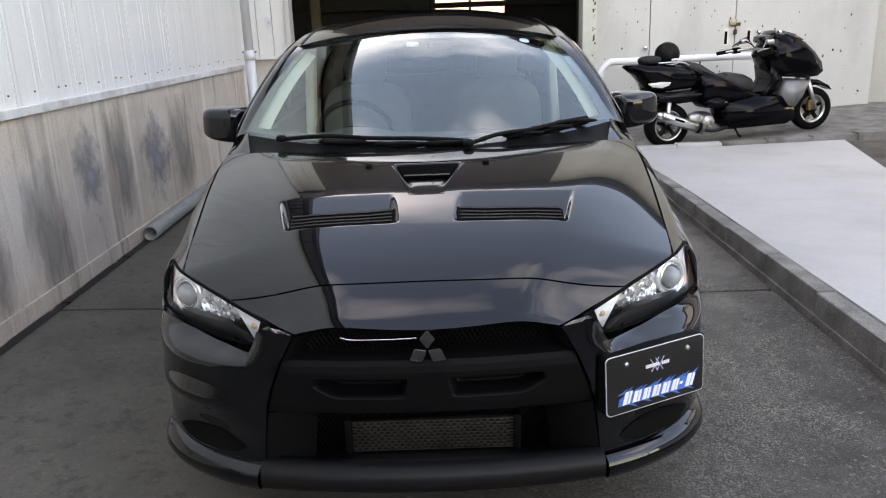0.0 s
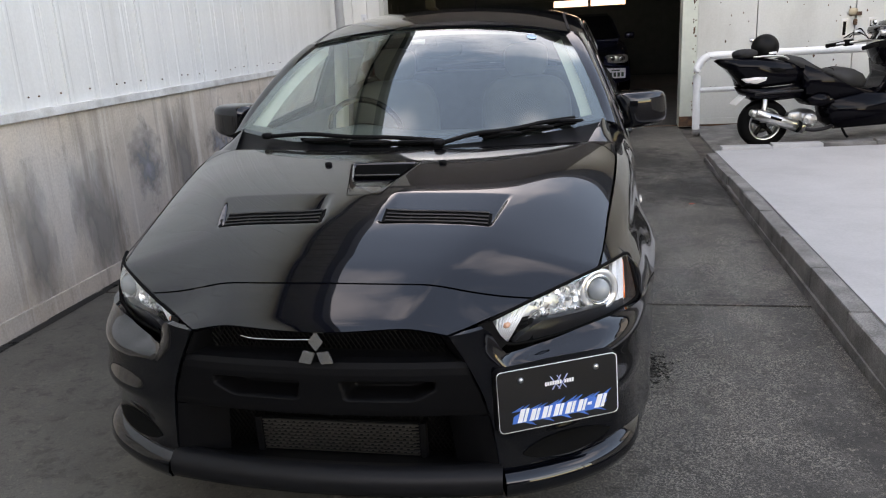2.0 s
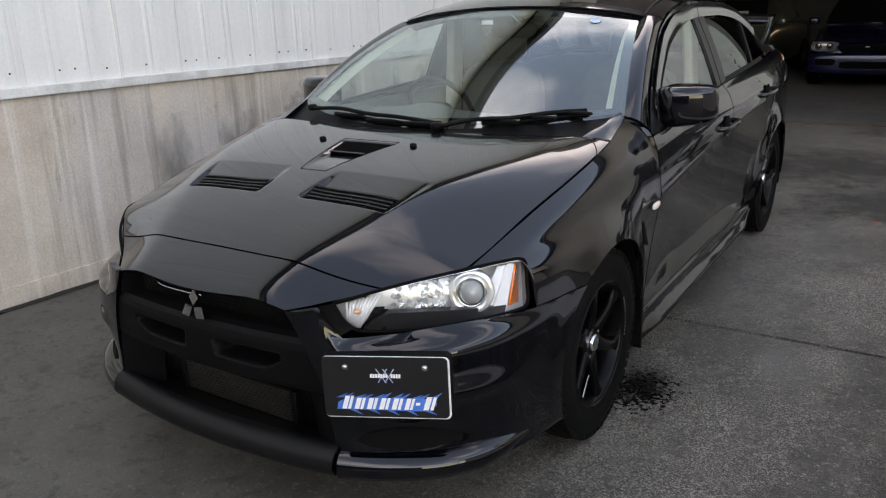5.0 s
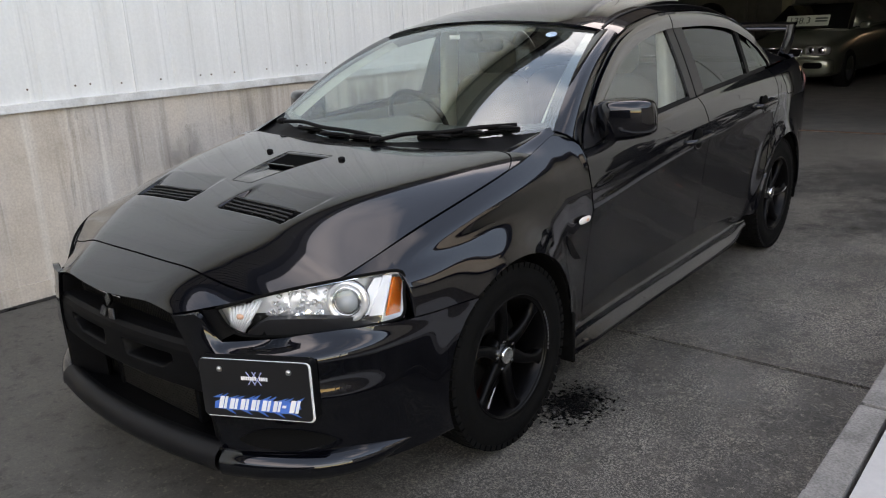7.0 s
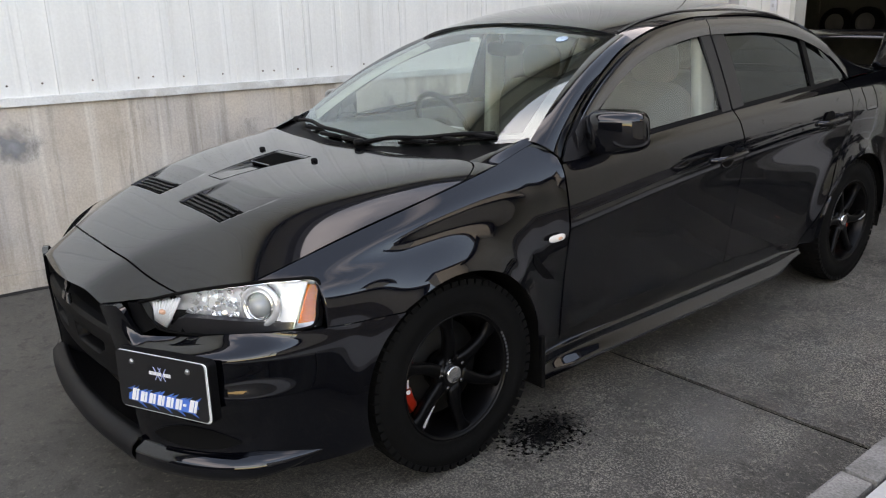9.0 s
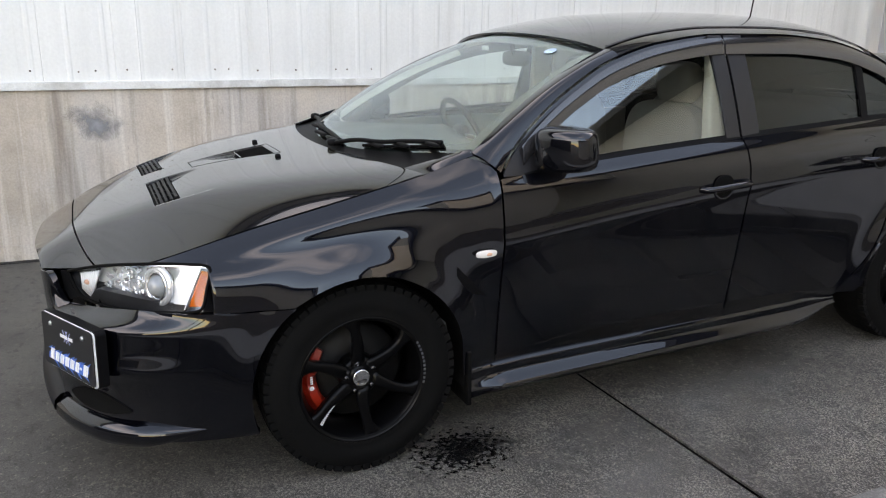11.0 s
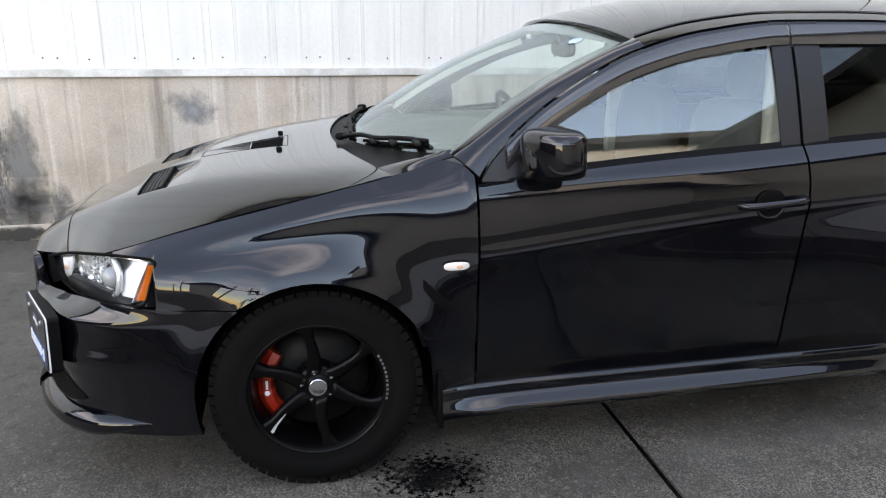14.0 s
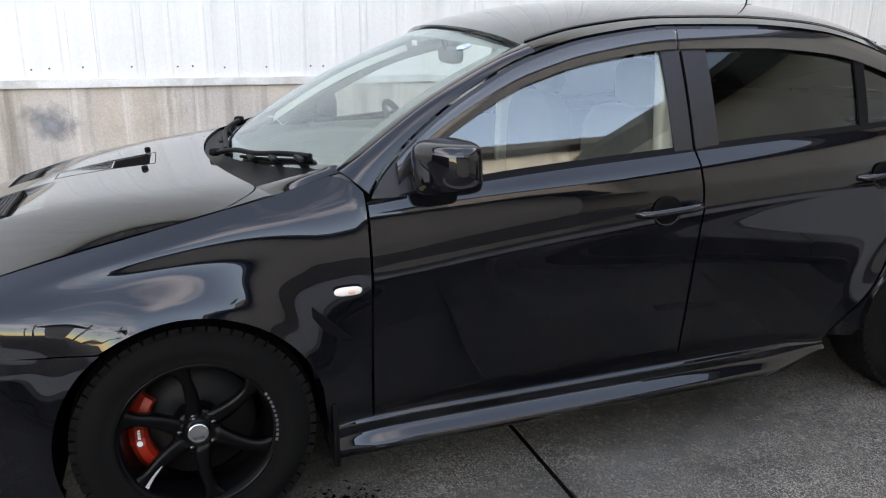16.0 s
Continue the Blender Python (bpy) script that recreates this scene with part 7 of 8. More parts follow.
part("hoop", tube([(1.914, RY, zb_), (1.910, RY, 0.35)] + bend(2.07, 0.762, 0.165, 180, 90) + [(2.5, RY, 0.93), (3.2, RY, 0.935)] + bend(3.645, 0.770, 0.165, 90, 0) + [(3.812, RY, 0.35), (3.814, RY, zb_ + 0.05)], 0.041, 16), RAIL_WHITE, rail)
part("cross_bar", cyl((1.90, RY, 0.555), (3.81, RY, 0.575), 0.028, seg=16), RAIL_WHITE, rail)
for x in (1.915, 3.81):
    part("foot", cyl((x, RY, zb_ - 0.01), (x, RY, zb_ + 0.06), 0.043, seg=16), KERB_MAT, rail, "bare grey foot of the rail")

doors = thing("sliding_doors", "large off-white steel sliding doors with chipped paint", "doors", kind="structure")
DY = 6.98
for x0, x1 in ((1.97, 2.615), (2.625, 3.66), (3.67, 5.40)):
    pn = part("door_leaf", box((x0, DY, 0.16), (x1, DY + 0.05, 3.6), 0.004), DOOR_MAT, doors, "off-white steel leaf", smooth=False)
    part("bottom_rail", box((x0, DY - 0.012, 0.06), (x1, DY + 0.05, 0.17), 0.004), DOOR_MAT, pn, smooth=False)
    part("rust_edge", box((x0 + 0.01, DY - 0.016, 0.075 + 0.03 * (x0 - 1.97)), (x1 - 0.01, DY - 0.008, 0.10 + 0.06 * (x0 - 1.97))), RUST, pn, "rusty lower edge", smooth=False)
part("door_post", box((1.79, DY - 0.03, 0.075), (1.965, 7.12, 3.6), 0.005), plain("greenish_post", (0.50, 0.53, 0.46), 0.55, noise_amt=0.12, scale=12), doors, "greenish white steel post with rust", smooth=False)
part("post_rust", box((1.788, DY - 0.033, 0.08), (1.97, DY - 0.026, 0.20), 0.002), RUST, doors, "rusty foot of the post", smooth=False)
chips = bmesh.new()
rnd = random.Random(21)
for k in range(130):
    if k < 34:
        x, z = 1.93 + rnd.uniform(-0.02, 0.02), 0.25 + 1.5 * rnd.random()
        y = DY - 0.0315
    else:
        x, z, y = rnd.uniform(2.0, 5.3), rnd.uniform(0.25, 2.0), DY - 0.0012
    r = 0.006 + 0.012 * rnd.random() ** 2
    pts = [(x + r * rnd.uniform(0.5, 1.0) * math.cos(a), z + 1.6 * r * rnd.uniform(0.5, 1.0) * math.sin(a)) for a in [2 * math.pi * j / 7 for j in range(7)]]
    prism(pts, 0.002, pose(0, y, 0), chips)
tagged(part("paint_chips", chips, RUST, doors, "dark chips in the paint", smooth=False), kind="stuff")
lat = part("latch", box((3.60, DY - 0.03, 1.27), (3.72, DY, 1.31), 0.006), RUST, doors, "worn brass latch")
part("padlock", superell((3.655, DY - 0.035, 1.20), (0.022, 0.014, 0.035), 0.6, 0.6, 14, 8), RUST, lat)
part("latch_plate", superell((3.63, DY - 0.02, 1.31), (0.05, 0.012, 0.045), 0.7, 0.7, 16, 10), plain("old_brass", (0.35, 0.30, 0.22), 0.4, 0.8), lat)
for x in (3.52, 3.80):
    part("pull_plate", box((x, DY - 0.006, 1.03), (x + 0.07, DY, 1.24), 0.004), SILVER, doors, "recessed metal pull", smooth=False)
    part("pull_slot", box((x + 0.018, DY - 0.008, 1.06), (x + 0.052, DY - 0.004, 1.21), 0.002), MATT_BLACK, doors, "dark pull recess", smooth=False)
part("door_knob", superell((2.565, DY - 0.035, 1.05), (0.03, 0.03, 0.03), 1, 1, 16, 10), CHROME, doors, "bright round knob")

# scrap on the floor
bit = obj("plastic_scrap", box((-0.018, -0.007, 0), (0.018, 0.007, 0.006), 0.002), plain("red_scrap", (0.55, 0.12, 0.08), 0.5))
tagged(bit, "tiny red plastic scrap lying on the concrete", "scrap").matrix_basis = pose(1.475, 3.15, slope(3.15) + 0.002, 0, 0, 20)

# ---- maxi scooter ----
BLK = plain("scooter_black", (0.0018, 0.0018, 0.0032), 0.10, coat=0.0, spec=0.13)
SEAT = plain("scooter_seat", (0.012, 0.012, 0.012), 0.6, bump=0.2, noise_amt=0.2, scale=80)
STEEL = plain("brushed_steel", (0.55, 0.55, 0.53), 0.28, 1.0, noise_amt=0.12, scale=40)
heading = math.degrees(math.atan2(0.28, 1.58))
SCOOT_AT = pose(2.42, 5.36, 0.070, 0, -3.4, heading)
scoot = thing("scooter", "black maxi scooter with steel exhaust, parked on its stand", "scooter", at=SCOOT_AT)


def hull(outline, half, bevel=0.03, taper=0.7, y0=0.0):
    """Side outline (along, up) given a rounded width."""
    bm = bmesh.new()
    n = len(outline)
    cx = sum(p[0] for p in outline) / n
    cz = sum(p[1] for p in outline) / n
    layers = []
    for f, s in ((-1.0, taper), (-0.72, 0.94), (-0.35, 1.0), (0.35, 1.0), (0.72, 0.94), (1.0, taper)):
        layers.append([bm.verts.new((cx + (x - cx) * s, y0 + f * half, cz + (z - cz) * s)) for x, z in outline])
    for a, b in zip(layers, layers[1:]):
        for i in range(n):
            bm.faces.new((a[i], a[(i + 1) % n], b[(i + 1) % n], b[i]))
    bm.faces.new(layers[0][::-1])
    bm.faces.new(layers[-1])
    bmesh.ops.recalc_face_normals(bm, faces=bm.faces[:])
    return bm


def sc_wheel(cx, r, wd, label):
    w = part("wheel", lathe([(-wd * 0.5, r * 0.66), (-wd * 0.62, r * 0.82), (-wd * 0.42, r * 0.97), (0, r), (wd * 0.42, r * 0.97), (wd * 0.62, r * 0.82), (wd * 0.5, r * 0.66)], 40), RUBBER, scoot, label)
    w.matrix_basis = pose(cx, 0, r, 0, 0, 90)
    part("rim", lathe([(-wd * 0.45, r * 0.66), (-wd * 0.45, r * 0.58), (wd * 0.45, r * 0.58), (wd * 0.45, r * 0.66)], 36), STEEL, w, "bright rim")
    part("hub", lathe([(-wd * 0.5, 0), (-wd * 0.5, r * 0.2), (wd * 0.5, r * 0.2), (wd * 0.5, 0)], 24), RIM, w)
    for k in range(5):
        part("spoke", box((-0.016, -0.018, r * 0.15), (0.016, 0.018, r * 0.62), 0.006, pose(0, 0, 0, 72 * k, 0, 0)), RIM, w)
    part("brake_disc", lathe([(wd * 0.56, r * 0.22), (wd * 0.56, r * 0.46), (wd * 0.62, r * 0.46), (wd * 0.62, r * 0.22)], 32), STEEL, w)
    return w


ALLOY = plain("cast_alloy", (0.42, 0.42, 0.41), 0.35, 0.9, noise_amt=0.4, scale=50)
sc_wheel(0.0, 0.238, 0.13, "black rear tyre on a bright rim")
sc_wheel(1.665, 0.228, 0.11, "black front tyre on a bright rim")
# bodywork: side outlines along and up
part("tail_cowl", hull([(-0.455, 0.885), (-0.40, 0.905), (-0.16, 0.895), (0.10, 0.85), (0.30, 0.80), (0.36, 0.70), (0.33, 0.60), (0.0, 0.595), (-0.25, 0.62), (-0.27, 0.70), (-0.36, 0.80)], 0.17, taper=0.70), BLK, scoot, "glossy black tail cowl")
part("lower_tail", hull([(-0.26, 0.615), (0.0, 0.59), (0.33, 0.595), (0.36, 0.46), (0.10, 0.455), (-0.14, 0.485), (-0.22, 0.545)], 0.15, taper=0.85), BLK, scoot)
part("tail_trim", hull([(-0.15, 0.555), (0.05, 0.565), (0.34, 0.545), (0.34, 0.525), (0.02, 0.535), (-0.14, 0.530)], 0.158, taper=0.95), SATIN, scoot, "satin strip along the tail")
part("side_vent", hull([(-0.02, 0.785), (0.10, 0.775), (0.17, 0.735), (0.06, 0.735)], 0.176, taper=0.9), MATT_BLACK, scoot, "dark side vent")
part("side_panel", hull([(0.30, 0.80), (0.45, 0.735), (0.58, 0.655), (0.80, 0.53), (0.98, 0.47), (1.10, 0.44), (1.08, 0.36), (0.70, 0.36), (0.46, 0.41), (0.34, 0.46)], 0.17, taper=0.82), BLK, scoot, "glossy black side panel")
part("knee_panel", hull([(0.33, 0.455), (0.46, 0.50), (0.58, 0.47), (0.64, 0.40), (0.50, 0.36), (0.40, 0.38)], 0.195, taper=0.80), BLK, scoot)
part("floor_panel", hull([(0.52, 0.42), (0.90, 0.47), (1.12, 0.445), (1.28, 0.43), (1.40, 0.30), (1.42, 0.15), (1.30, 0.105), (0.66, 0.12), (0.56, 0.20)], 0.18, taper=0.88), BLK, scoot, "glossy black floor panels")
part("pillion_seat", hull([(0.13, 0.845), (0.24, 0.872), (0.33, 0.845), (0.46, 0.755), (0.57, 0.685), (0.52, 0.655), (0.36, 0.72), (0.20, 0.80)], 0.14, taper=0.78), SEAT, scoot, "smooth black pillion seat")
part("seat", hull([(0.54, 0.675), (0.62, 0.705), (0.71, 0.712), (0.82, 0.685), (0.91, 0.63), (0.955, 0.56), (0.92, 0.49), (0.80, 0.50), (0.66, 0.57)], 0.16, taper=0.74), SEAT, scoot, "quilted black seat")
for k in range(4):
    part("seat_stitch", tube([(0.60 + 0.07 * k, -0.155, 0.63 - 0.02 * k), (0.625 + 0.07 * k, -0.11, 0.695 - 0.015 * k), (0.635 + 0.07 * k, 0.0, 0.708 - 0.012 * k)], 0.006, 6), MATT_BLACK, scoot)
part("front_fairing", hull([(1.04, 0.86), (1.14, 1.02), (1.20, 1.060), (1.34, 1.035), (1.48, 0.955), (1.60, 0.84), (1.69, 0.72), (1.71, 0.62), (1.64, 0.575), (1.52, 0.57), (1.36, 0.60), (1.18, 0.62), (1.09, 0.72)], 0.23, taper=0.55), BLK, scoot, "glossy black front fairing")
part("windshield", hull([(1.13, 1.02), (1.16, 1.085), (1.22, 1.095), (1.38, 1.040), (1.50, 0.955), (1.40, 0.97), (1.24, 1.02)], 0.17, taper=0.75), GLOSS_BLACK, scoot, "dark short screen")
part("front_lamp", hull([(1.54, 0.79), (1.66, 0.735), (1.705, 0.655), (1.63, 0.65), (1.54, 0.70)], 0.165, taper=0.6), plain("clear_front_lens", (0.10, 0.10, 0.105), 0.08, coat=1.0), scoot, "dark clear headlamp")
part("leg_shield", hull([(1.10, 0.76), (1.22, 0.70), (1.24, 0.58), (1.16, 0.47), (1.02, 0.415), (0.94, 0.43), (1.06, 0.50), (1.12, 0.60)], 0.17, taper=0.88), BLK, scoot)
part("side_grille", hull([(1.25, 0.585), (1.40, 0.575), (1.54, 0.555), (1.46, 0.39), (1.36, 0.275), (1.28, 0.30), (1.19, 0.43)], 0.20, taper=0.86), plain("grey_mesh_panel", (0.20, 0.20, 0.21), 0.4, 0.4, noise_amt=0.2, scale=120), scoot, "grey side panel")
part("front_mudguard", hull([(1.46, 0.47), (1.60, 0.545), (1.72, 0.535), (1.86, 0.455), (1.90, 0.40), (1.74, 0.475), (1.60, 0.48)], 0.065, taper=0.85), BLK, scoot)
for s in (1, -1):
    part("fork_leg", cyl((1.56, s * 0.090, 0.58), (1.665, s * 0.090, 0.23), 0.024, seg=14), STEEL, scoot, "bright fork leg")
    part("hand_grip", cyl((0.77, s * 0.36, 0.885), (0.92, s * 0.32, 0.900), 0.020, seg=14), MATT_BLACK, scoot)
    part("brake_lever", tube([(0.80, s * 0.38, 0.925), (0.90, s * 0.34, 0.935), (1.00, s * 0.28, 0.935)], 0.007, 6), STEEL, scoot)
    part("brake_reservoir", superell((1.02, s * 0.24, 0.995), (0.045, 0.035, 0.028), 0.6, 0.6, 14, 8), ALLOY, scoot, "bright fluid reservoir")
    part("switch_block", box((0.92, s * 0.29 - 0.03, 0.87), (1.00, s * 0.29 + 0.03, 0.93), 0.012), MATT_BLACK, scoot)
    part("rear_shock", cyl((-0.06, s * 0.15, 0.27), (-0.035, s * 0.15, 0.49), 0.024, seg=12), STEEL, scoot)
    part("tail_lamp", hull([(-0.27, 0.705), (-0.14, 0.715), (-0.01, 0.700), (-0.03, 0.665), (-0.12, 0.645), (-0.22, 0.665)], 0.012, taper=0.85, y0=s * 0.160), plain("clear_tail_lens", (0.55, 0.53, 0.51), 0.12, coat=1.0), scoot, "clear tail lamp")
    part("mirror", superell((1.15, s * 0.19, 1.075), (0.02, 0.045, 0.028), 0.7, 0.7, 14, 8), CHROME, scoot)
    for k in range(3):
        part("cable", tube([(0.90 + 0.03 * k, s * 0.27, 0.95), (0.99 + 0.02 * k, s * 0.22, 1.00 + 0.015 * k), (1.07, s * 0.16, 0.95), (1.12, s * 0.1, 0.86)], 0.006, 6), STEEL if k == 1 else MATT_BLACK, scoot)
part("handlebar", tube([(0.84, -0.34, 0.892), (1.00, -0.24, 0.905), (1.07, -0.1, 0.91), (1.07, 0.1, 0.91), (1.00, 0.24, 0.905), (0.84, 0.34, 0.892)], 0.014, 8), STEEL, scoot)
part("instrument_pod", superell((1.10, 0, 1.01), (0.07, 0.14, 0.045), 0.6, 0.7, 18, 10), GLOSS_BLACK, scoot)
ex = part("exhaust", cyl((-0.15, -0.215, 0.370), (0.30, -0.215, 0.185), 0.050, 0.054, 24), STEEL, scoot, "brushed steel silencer")
part("exhaust_tip", cyl((-0.20, -0.215, 0.390), (-0.145, -0.215, 0.368), 0.030, 0.046, 20), STEEL, ex)
part("exhaust_band", cyl((0.235, -0.215, 0.212), (0.265, -0.215, 0.199), 0.0565, seg=24), MATT_BLACK, ex)
part("exhaust_mark", box((-0.05, -0.006, -0.012), (0.06, 0.006, 0.012), 0.003, pose(0.02, -0.264, 0.312, 0, 22.3, 0)), MATT_BLACK, ex, "dark lettering bar")
part("header_pipe", tube([(0.29, -0.21, 0.19), (0.40, -0.20, 0.155), (0.55, -0.15, 0.15), (0.68, -0.08, 0.17)], 0.020, 10), SATIN, scoot)
part("swing_arm", tube([(0.0, -0.10, 0.24), (0.14, -0.13, 0.27), (0.30, -0.12, 0.27)], 0.030, 10), ALLOY, scoot, "cast alloy swing arm")
eng = part("engine", superell((0.38, 0, 0.245), (0.115, 0.155, 0.095), 0.7, 0.7, 20, 12), ALLOY, scoot, "cast alloy engine case")
part("clutch_cover", lathe([(-0.02, 0.0), (-0.02, 0.06), (0.0, 0.072), (0.02, 0.06), (0.025, 0.0)], 24), ALLOY, eng).matrix_basis = pose(0.39, -0.155, 0.245, 0, 0, 90)
part("gear_case", superell((0.245, -0.13, 0.29), (0.075, 0.045, 0.055), 0.6, 0.6, 16, 10), ALLOY, eng)
for k in range(5):
    a_ = 2 * math.pi * k / 5
    part("case_bolt", cyl((0.39 + 0.052 * math.cos(a_), -0.182, 0.245 + 0.052 * math.sin(a_)), (0.39 + 0.052 * math.cos(a_), -0.165, 0.245 + 0.052 * math.sin(a_)), 0.010, seg=8), STEEL, eng)
part("side_stand", tube([(0.70, -0.13, 0.16), (0.73, -0.17, 0.07), (0.745, -0.19, 0.046)], 0.012, 8), MATT_BLACK, scoot)
part("front_caliper", box((1.575, -0.105, 0.22), (1.635, -0.06, 0.33), 0.01), plain("gold_caliper", (0.20, 0.15, 0.06), 0.4, 0.8), scoot, "gold brake caliper")
part("plate_bracket", box((-0.006, -0.08, -0.075), (0.006, 0.08, 0.075), 0.003, pose(-0.235, 0, 0.50, 0, 52, 0)), WHITE_PAINT, scoot)
part("tail_rack", tube([(-0.14, -0.13, 0.895), (0.0, -0.14, 0.892), (0.14, -0.13, 0.872), (0.21, -0.12, 0.83)], 0.009, 8), STEEL, scoot)
helmet = thing("helmet", "black open-face helmet resting on the scooter tail", "helmet", at=SCOOT_AT)
hb_ = superell((0.02, 0, 0.965), (0.128, 0.125, 0.125), 1, 1, 28, 18)
for v in hb_.verts:
    if v.co.z < 0.872:
        v.co.z = 0.872
part("shell", hb_, plain("helmet_black", (0.004, 0.004, 0.004), 0.45, spec=0.15), helmet)
part("helmet_mark", box((0.01, -0.132, 0.905), (0.08, -0.115, 0.925), 0.004), WHITE_PAINT, helmet, "white lettering bar", smooth=False)
glv = thing("rolled_jacket", "small black bundle lying on the scooter tail", "bundle", at=SCOOT_AT)
part("bundle", superell((-0.175, 0, 0.925), (0.11, 0.13, 0.045), 0.8, 0.8, 24, 14), plain("dark_cloth", (0.012, 0.012, 0.013), 0.85, noise_amt=0.3, scale=30, bump=0.4), glv)


# ---- cars standing in the workshop ----
def garage_car(name, label, paint, m, width=1.72, sign=False, plate_dx=0.0, grille_bright=False, plate_z=0.36):
    c = thing(name, label, "car", "cars in the workshop", at=m)
    h = width / 2

    low = bmesh.new()
    secs = [(0.0, 0.60, 0.30, 0.78), (0.12, 0.92, 0.20, 0.68), (0.35, 0.97, 0.18, 0.72), (1.25, 1.0, 0.18, 0.92), (2.6, 1.0, 0.18, 0.96), (3.9, 0.98, 0.20, 0.98), (4.3, 0.86, 0.28, 0.92)]
    prev = None
    for y, f, z0, z1 in secs:
        zt = 0.64 if y == 0.0 else z1
        now = []
        for k in range(20):
            t = 2 * math.pi * k / 20
            cx, cz = math.cos(t), math.sin(t)
            now.append(low.verts.new((h * f * math.copysign(abs(cx) ** 0.35, cx), y, (z0 + zt) / 2 + (zt - z0) / 2 * math.copysign(abs(cz) ** 0.35, cz))))
        if prev:
            for k in range(20):
                low.faces.new((prev[k], prev[(k + 1) % 20], now[(k + 1) % 20], now[k]))
        else:
            low.faces.new(now[::-1])
        prev = now
    low.faces.new(prev)
    bmesh.ops.recalc_face_normals(low, faces=low.faces[:])
    part("body", low, paint, c)
    cab = bmesh.new()
    prism([(1.05, 0.90), (1.75, 1.33), (1.95, 1.39), (2.9, 1.38), (3.6, 0.96)], 2 * (h - 0.12), None, cab)
    bmesh.ops.bevel(cab, geom=[e for e in cab.edges], offset=0.05, segments=3, affect="EDGES")
    bmesh.ops.transform(cab, matrix=pose(h - 0.12, 0, 0, 0, 0, 90), verts=cab.verts[:])
    for v in cab.verts:
        v.co.x *= 1 - 0.22 * max(0, (v.co.z - 0.95) / 0.45)
    part("roof", cab, paint, c)
    part("windscreen", sheet(lambda a, b: Vector(((2 * a - 1) * (h - 0.17 - 0.14 * b), 1.06 + 0.68 * b, 0.945 + 0.40 * b)), 8, 4, 0.004), plain("dark_screen", (0.01, 0.011, 0.011), 0.05, coat=1.0), c, "dark windscreen")
    for s in (1, -1):
        hl = part("headlamp", superell((s * (h - 0.27), 0.075, 0.625), (0.20, 0.105, 0.080), 0.55, 0.7, 24, 14), plain("lamp_silver", (0.30, 0.30, 0.28), 0.1, 0.4, coat=1.0), c, "clear headlamp")
        for dx in (0.19, 0.34):
            part("lamp_bowl", superell((s * (h - dx), -0.005, 0.628), (0.056, 0.035, 0.056), 0.9, 0.9, 18, 10), CHROME, hl, "bright lamp bowl")
            part("lamp_bulb", superell((s * (h - dx), -0.034, 0.628), (0.028, 0.012, 0.028), 1, 1, 14, 8), GLOSS_BLACK, hl)
        part("bumper_duct", superell((s * (h - 0.30), -0.045, 0.40), (0.15, 0.03, 0.050), 0.5, 0.6, 18, 10), MATT_BLACK, c, "dark lower duct")
        part("door_mirror", superell((s * (h + 0.05), 1.28, 0.98), (0.09, 0.05, 0.06), 0.6, 0.6, 14, 8), paint, c)
        for y in (0.82, 3.40):
            w = part("wheel", lathe([(-0.09, 0.20), (-0.10, 0.27), (-0.08, 0.305), (0.08, 0.305), (0.10, 0.27), (0.09, 0.20)], 32), RUBBER, c, "black tyre on a silver rim")
            w.matrix_basis = pose(s * (h - 0.085), y, 0.305)
            part("rim", lathe([(-0.05, 0.0), (-0.05, 0.05), (-0.03, 0.19), (-0.09, 0.205), (0.09, 0.205), (0.03, 0.19), (0.05, 0.05), (0.05, 0.0)], 28), SILVER, w, "silver rim")
    part("front_bumper", superell((0, 0.10, 0.375), (h * 0.97, 0.165, 0.165), 0.45, 0.5, 32, 16), paint, c)
    gr = part("grille", superell((0, 0.0, 0.600), (0.37, 0.035, 0.066), 0.4, 0.4, 24, 12), MATT_BLACK, c, "black grille")
    if grille_bright:
        loop = [(-0.39, -0.032, 0.662), (0, -0.040, 0.670), (0.39, -0.032, 0.662), (0.34, -0.036, 0.535), (0, -0.042, 0.530), (-0.34, -0.036, 0.535), (-0.39, -0.032, 0.662)]
        rim_ = bmesh.new()
        for a, b in zip(loop, loop[1:]):
            add_cyl(rim_, a, b, 0.012, seg=10)
        part("grille_rim", rim_, CHROME, gr, "bright grille frame")
        for k in range(3):
            part("grille_bar", box((-0.36, -0.038, 0.556 + 0.028 * k), (0.36, -0.030, 0.562 + 0.028 * k)), BLACK_TRIM, gr)
    else:
        part("badge", superell((0, -0.038, 0.62), (0.04, 0.012, 0.016), 1, 1, 12, 8), CHROME, gr)
    part("lower_intake", superell((0, -0.048, 0.355), (0.36, 0.03, 0.055), 0.4, 0.5, 20, 10), MATT_BLACK, c, "dark lower intake")
    pt = part("number_plate", box((plate_dx - 0.165, -0.092, plate_z), (plate_dx + 0.165, -0.082, plate_z + 0.165), 0.004), WHITE_PAINT, c, "white number plate", smooth=False)
    pb = bmesh.new()
    for k in range(4):
        add_box(pb, (plate_dx - 0.10 + 0.065 * k, -0.096, plate_z + 0.025), (plate_dx - 0.06 + 0.065 * k, -0.091, plate_z + 0.095))
    add_box(pb, (plate_dx - 0.07, -0.096, plate_z + 0.12), (plate_dx + 0.07, -0.091, plate_z + 0.14))
    part("plate_bars", pb, plain("plate_green", (0.02, 0.05, 0.03), 0.6), pt, "dark plate bars", smooth=False)
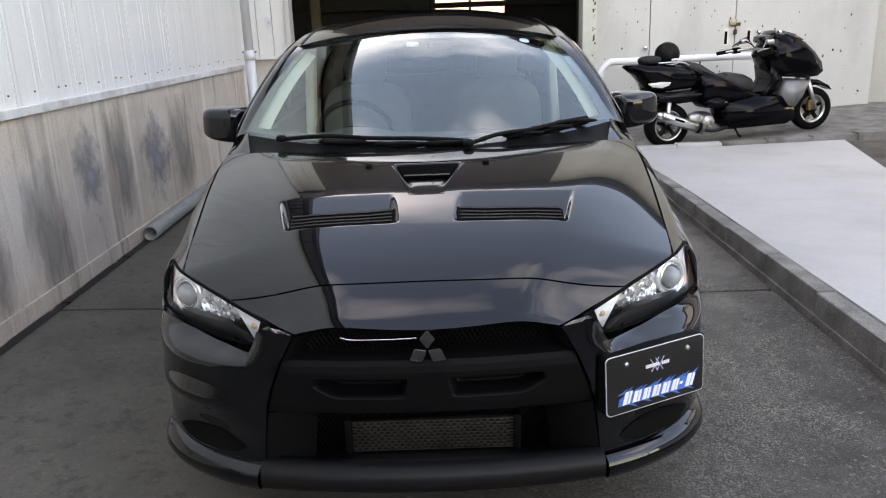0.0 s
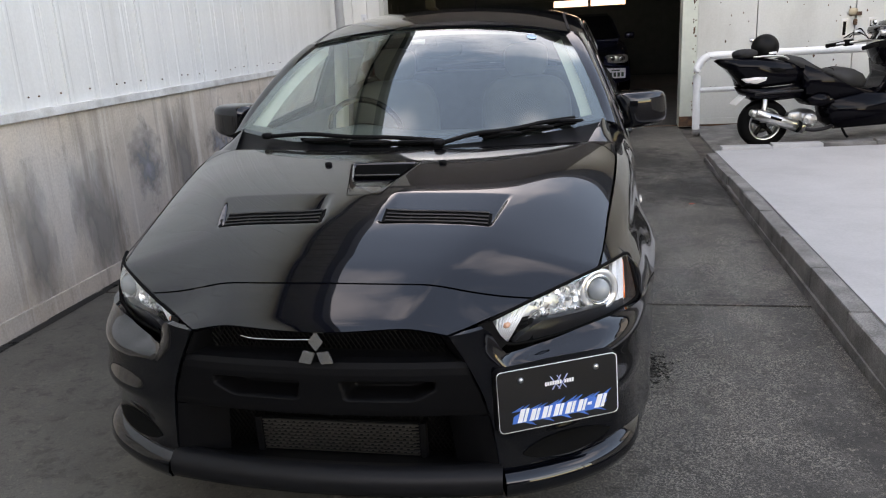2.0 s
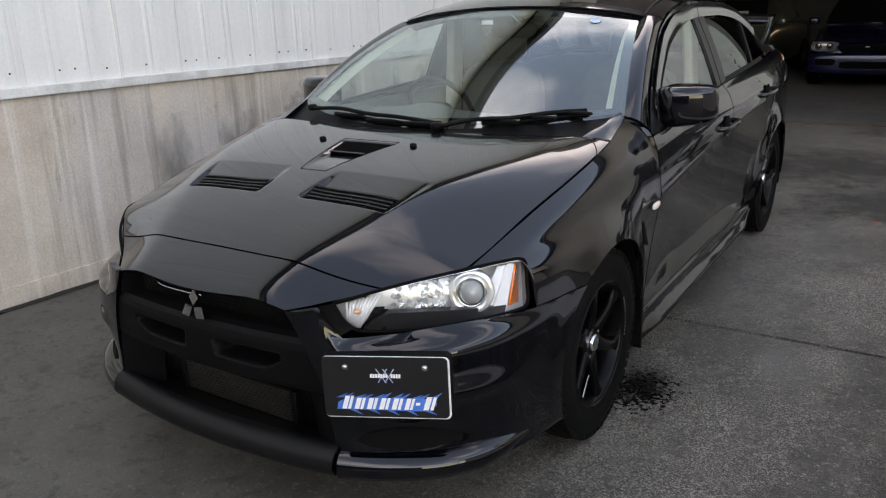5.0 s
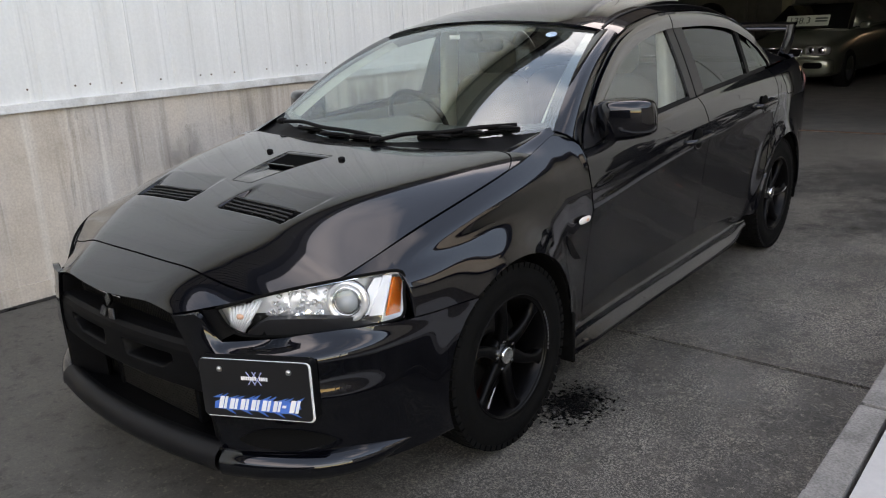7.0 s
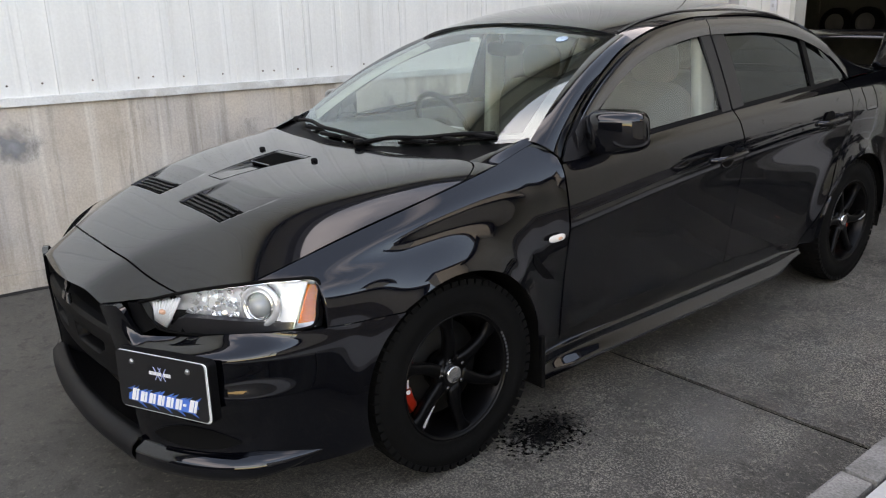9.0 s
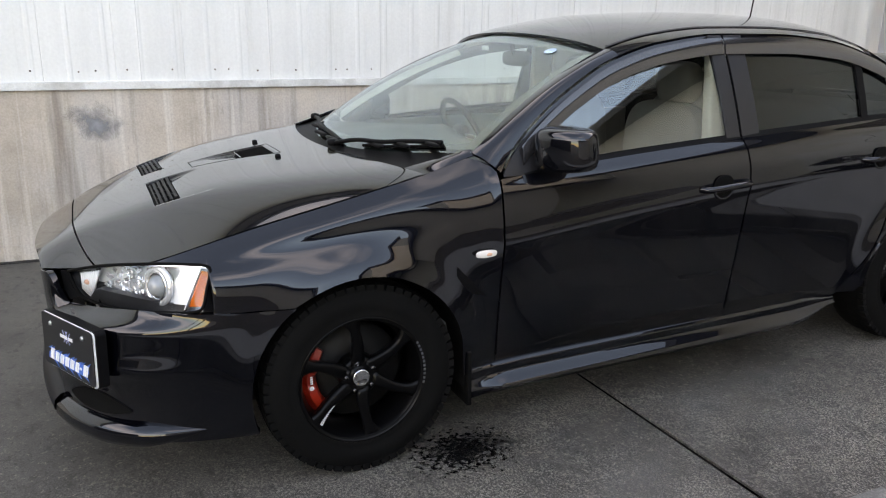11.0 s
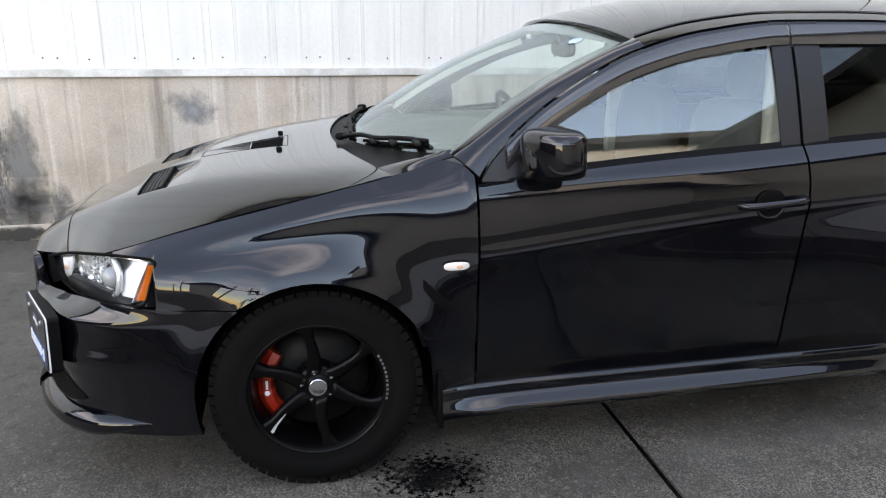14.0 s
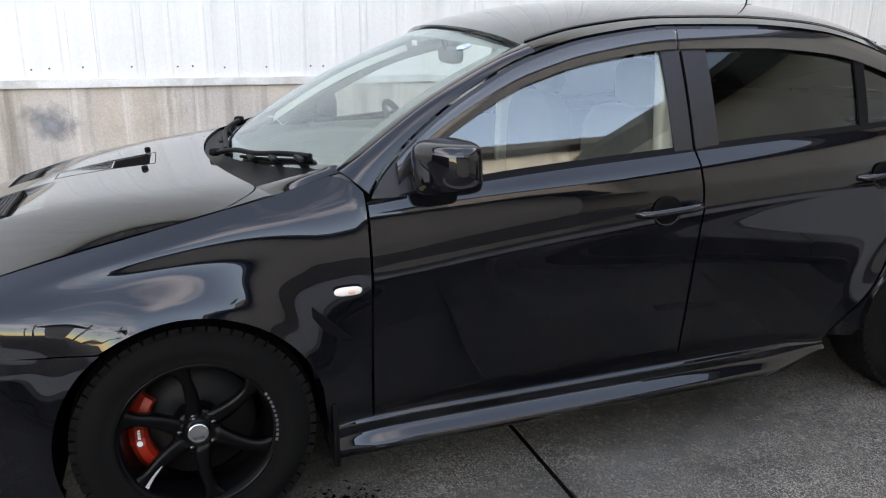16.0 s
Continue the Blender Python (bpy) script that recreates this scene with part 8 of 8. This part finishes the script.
    if sign:
        sm = pose(0, 1.13, 0.985, 59.5, 0, 0)
        sg_ = part("price_card", box((-0.36, -0.002, -0.0), (0.36, 0.20, 0.004), 0.0, sm @ pose(0, 0, 0.012)), plain("price_white", (0.42, 0.45, 0.38), 0.6), c, "white price card behind the screen", smooth=False)
        cu = bpy.data.curves.new("digits", "FONT")
        cu.body, cu.size, cu.extrude, cu.align_x = "138.3", 0.17, 0.001, "CENTER"
        tx = new("digits", cu)
        dg = bpy.context.evaluated_depsgraph_get()
        me = bpy.data.meshes.new_from_object(tx.evaluated_get(dg))
        bpy.data.objects.remove(tx)
        me.materials.clear()
        me.materials.append(plain("price_ink", (0.015, 0.03, 0.02), 0.6))
        d = new("price_digits", me)
        d.parent = sg_
        d.matrix_basis = sm @ pose(-0.13, 0.045, 0.020)
        bars = bmesh.new()
        for k in range(2):
            add_box(bars, (0.13, 0.12 - 0.05 * k, 0.018), (0.33, 0.15 - 0.05 * k, 0.022), 0, sm)
        part("price_bars", bars, plain("price_ink_bars", (0.03, 0.05, 0.04), 0.6), sg_, "dark small print bars", smooth=False)
    return c


garage_car("silver_car", "silver saloon with a price card, standing in the workshop", plain("silver_paint", (0.13, 0.14, 0.105), 0.32, 0.7, coat=1.0), pose(-1.92, 11.6, 0.075, 0, 0, -4), 1.72, True, 0.0, True)
garage_car("blue_car", "dark blue car with an offset plate in the workshop", plain("blue_paint", (0.003, 0.007, 0.040), 0.25, 0.3, coat=0.6), pose(0.62, 11.1, 0.075, 0, 0, 2), 1.70, False, 0.56, False, 0.31)

# tyre rack at the back of the workshop
rack = thing("tyre_rack", "dark steel tyre rack at the workshop wall", "rack")
for x in (-5.6, -3.6):
    for y in (14.7, 15.3):
        part("upright", box((x - 0.03, y - 0.03, 0.07), (x + 0.03, y + 0.03, 1.9), 0.004), DARK_IN, rack)
for y in (14.75, 15.25):
    part("shelf_rail", box((-5.6, y - 0.02, 0.93), (-3.6, y + 0.02, 0.97), 0.004), DARK_IN, rack)
for x in (-5.05, -4.45):
    ty = thing("stored_tyre", "black tyre with a grey rim standing on the rack", "tyre", "tyres on the rack", at=pose(x, 15.0, 1.255, 0, 0, 90))
    part("tyre", lathe([(-0.10, 0.19), (-0.115, 0.25), (-0.09, 0.305), (0.09, 0.305), (0.115, 0.25), (0.10, 0.19)], 32), RUBBER, ty)
    part("rim", lathe([(-0.09, 0.0), (-0.07, 0.06), (-0.03, 0.16), (-0.10, 0.195), (0.10, 0.195)], 28), plain("dull_rim", (0.10, 0.10, 0.095), 0.5, 0.5), ty, "dull grey rim")
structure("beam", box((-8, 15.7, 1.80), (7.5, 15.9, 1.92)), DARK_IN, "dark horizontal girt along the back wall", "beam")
for x in (-2.55, 3.0):
    structure("column_inside", box((x - 0.09, 13.9, 0.07), (x + 0.09, 14.1, 4.6)), plain("olive_steel", (0.16, 0.15, 0.09), 0.7, noise_amt=0.2, scale=8), "olive painted steel column", "column")

# ---- kerb stones, one by one ----
def stone(y0, y1, parent, x0=KX0, x1=KX1, seed=0):
    rnd = random.Random(seed)
    bm = bmesh.new()
    d = rnd.uniform(-0.006, 0.006)
    lo, hi = (x0 + d, y0 + 0.004, -0.02), (x1 + d, y1 - 0.004, kerb_top((y0 + y1) / 2) + rnd.uniform(-0.004, 0.004))
    add_box(bm, lo, hi, 0.010)
    for v in bm.verts:
        if v.co.z > 0.05:
            v.co.z += (kerb_top(y1) - kerb_top(y0)) / (y1 - y0) * (v.co.y - (y0 + y1) / 2)
        v.co += Vector((rnd.uniform(-1, 1), rnd.uniform(-1, 1), rnd.uniform(-1, 1))) * 0.0018
    return part("kerb_stone", bm, KERB_MAT, parent, smooth=False)


y = 4.86
k = 0
while y > -3.5:
    stone(y - 0.60, y, kerb, seed=k)
    y -= 0.60
    k += 1
for k in range(6):
    x0 = 1.98 + 0.46 * k
    bm = box((x0 + 0.004, 5.035, 0.0), (x0 + 0.456, 5.165, 0.118 + (0.014 if k < 2 else 0.0) + 0.017 * k), 0.008)
    part("kerb_stone", bm, SLAB_MAT if k < 2 else KERB_MAT, edge_kerb, "pale new kerb stone" if k < 2 else "", smooth=False)
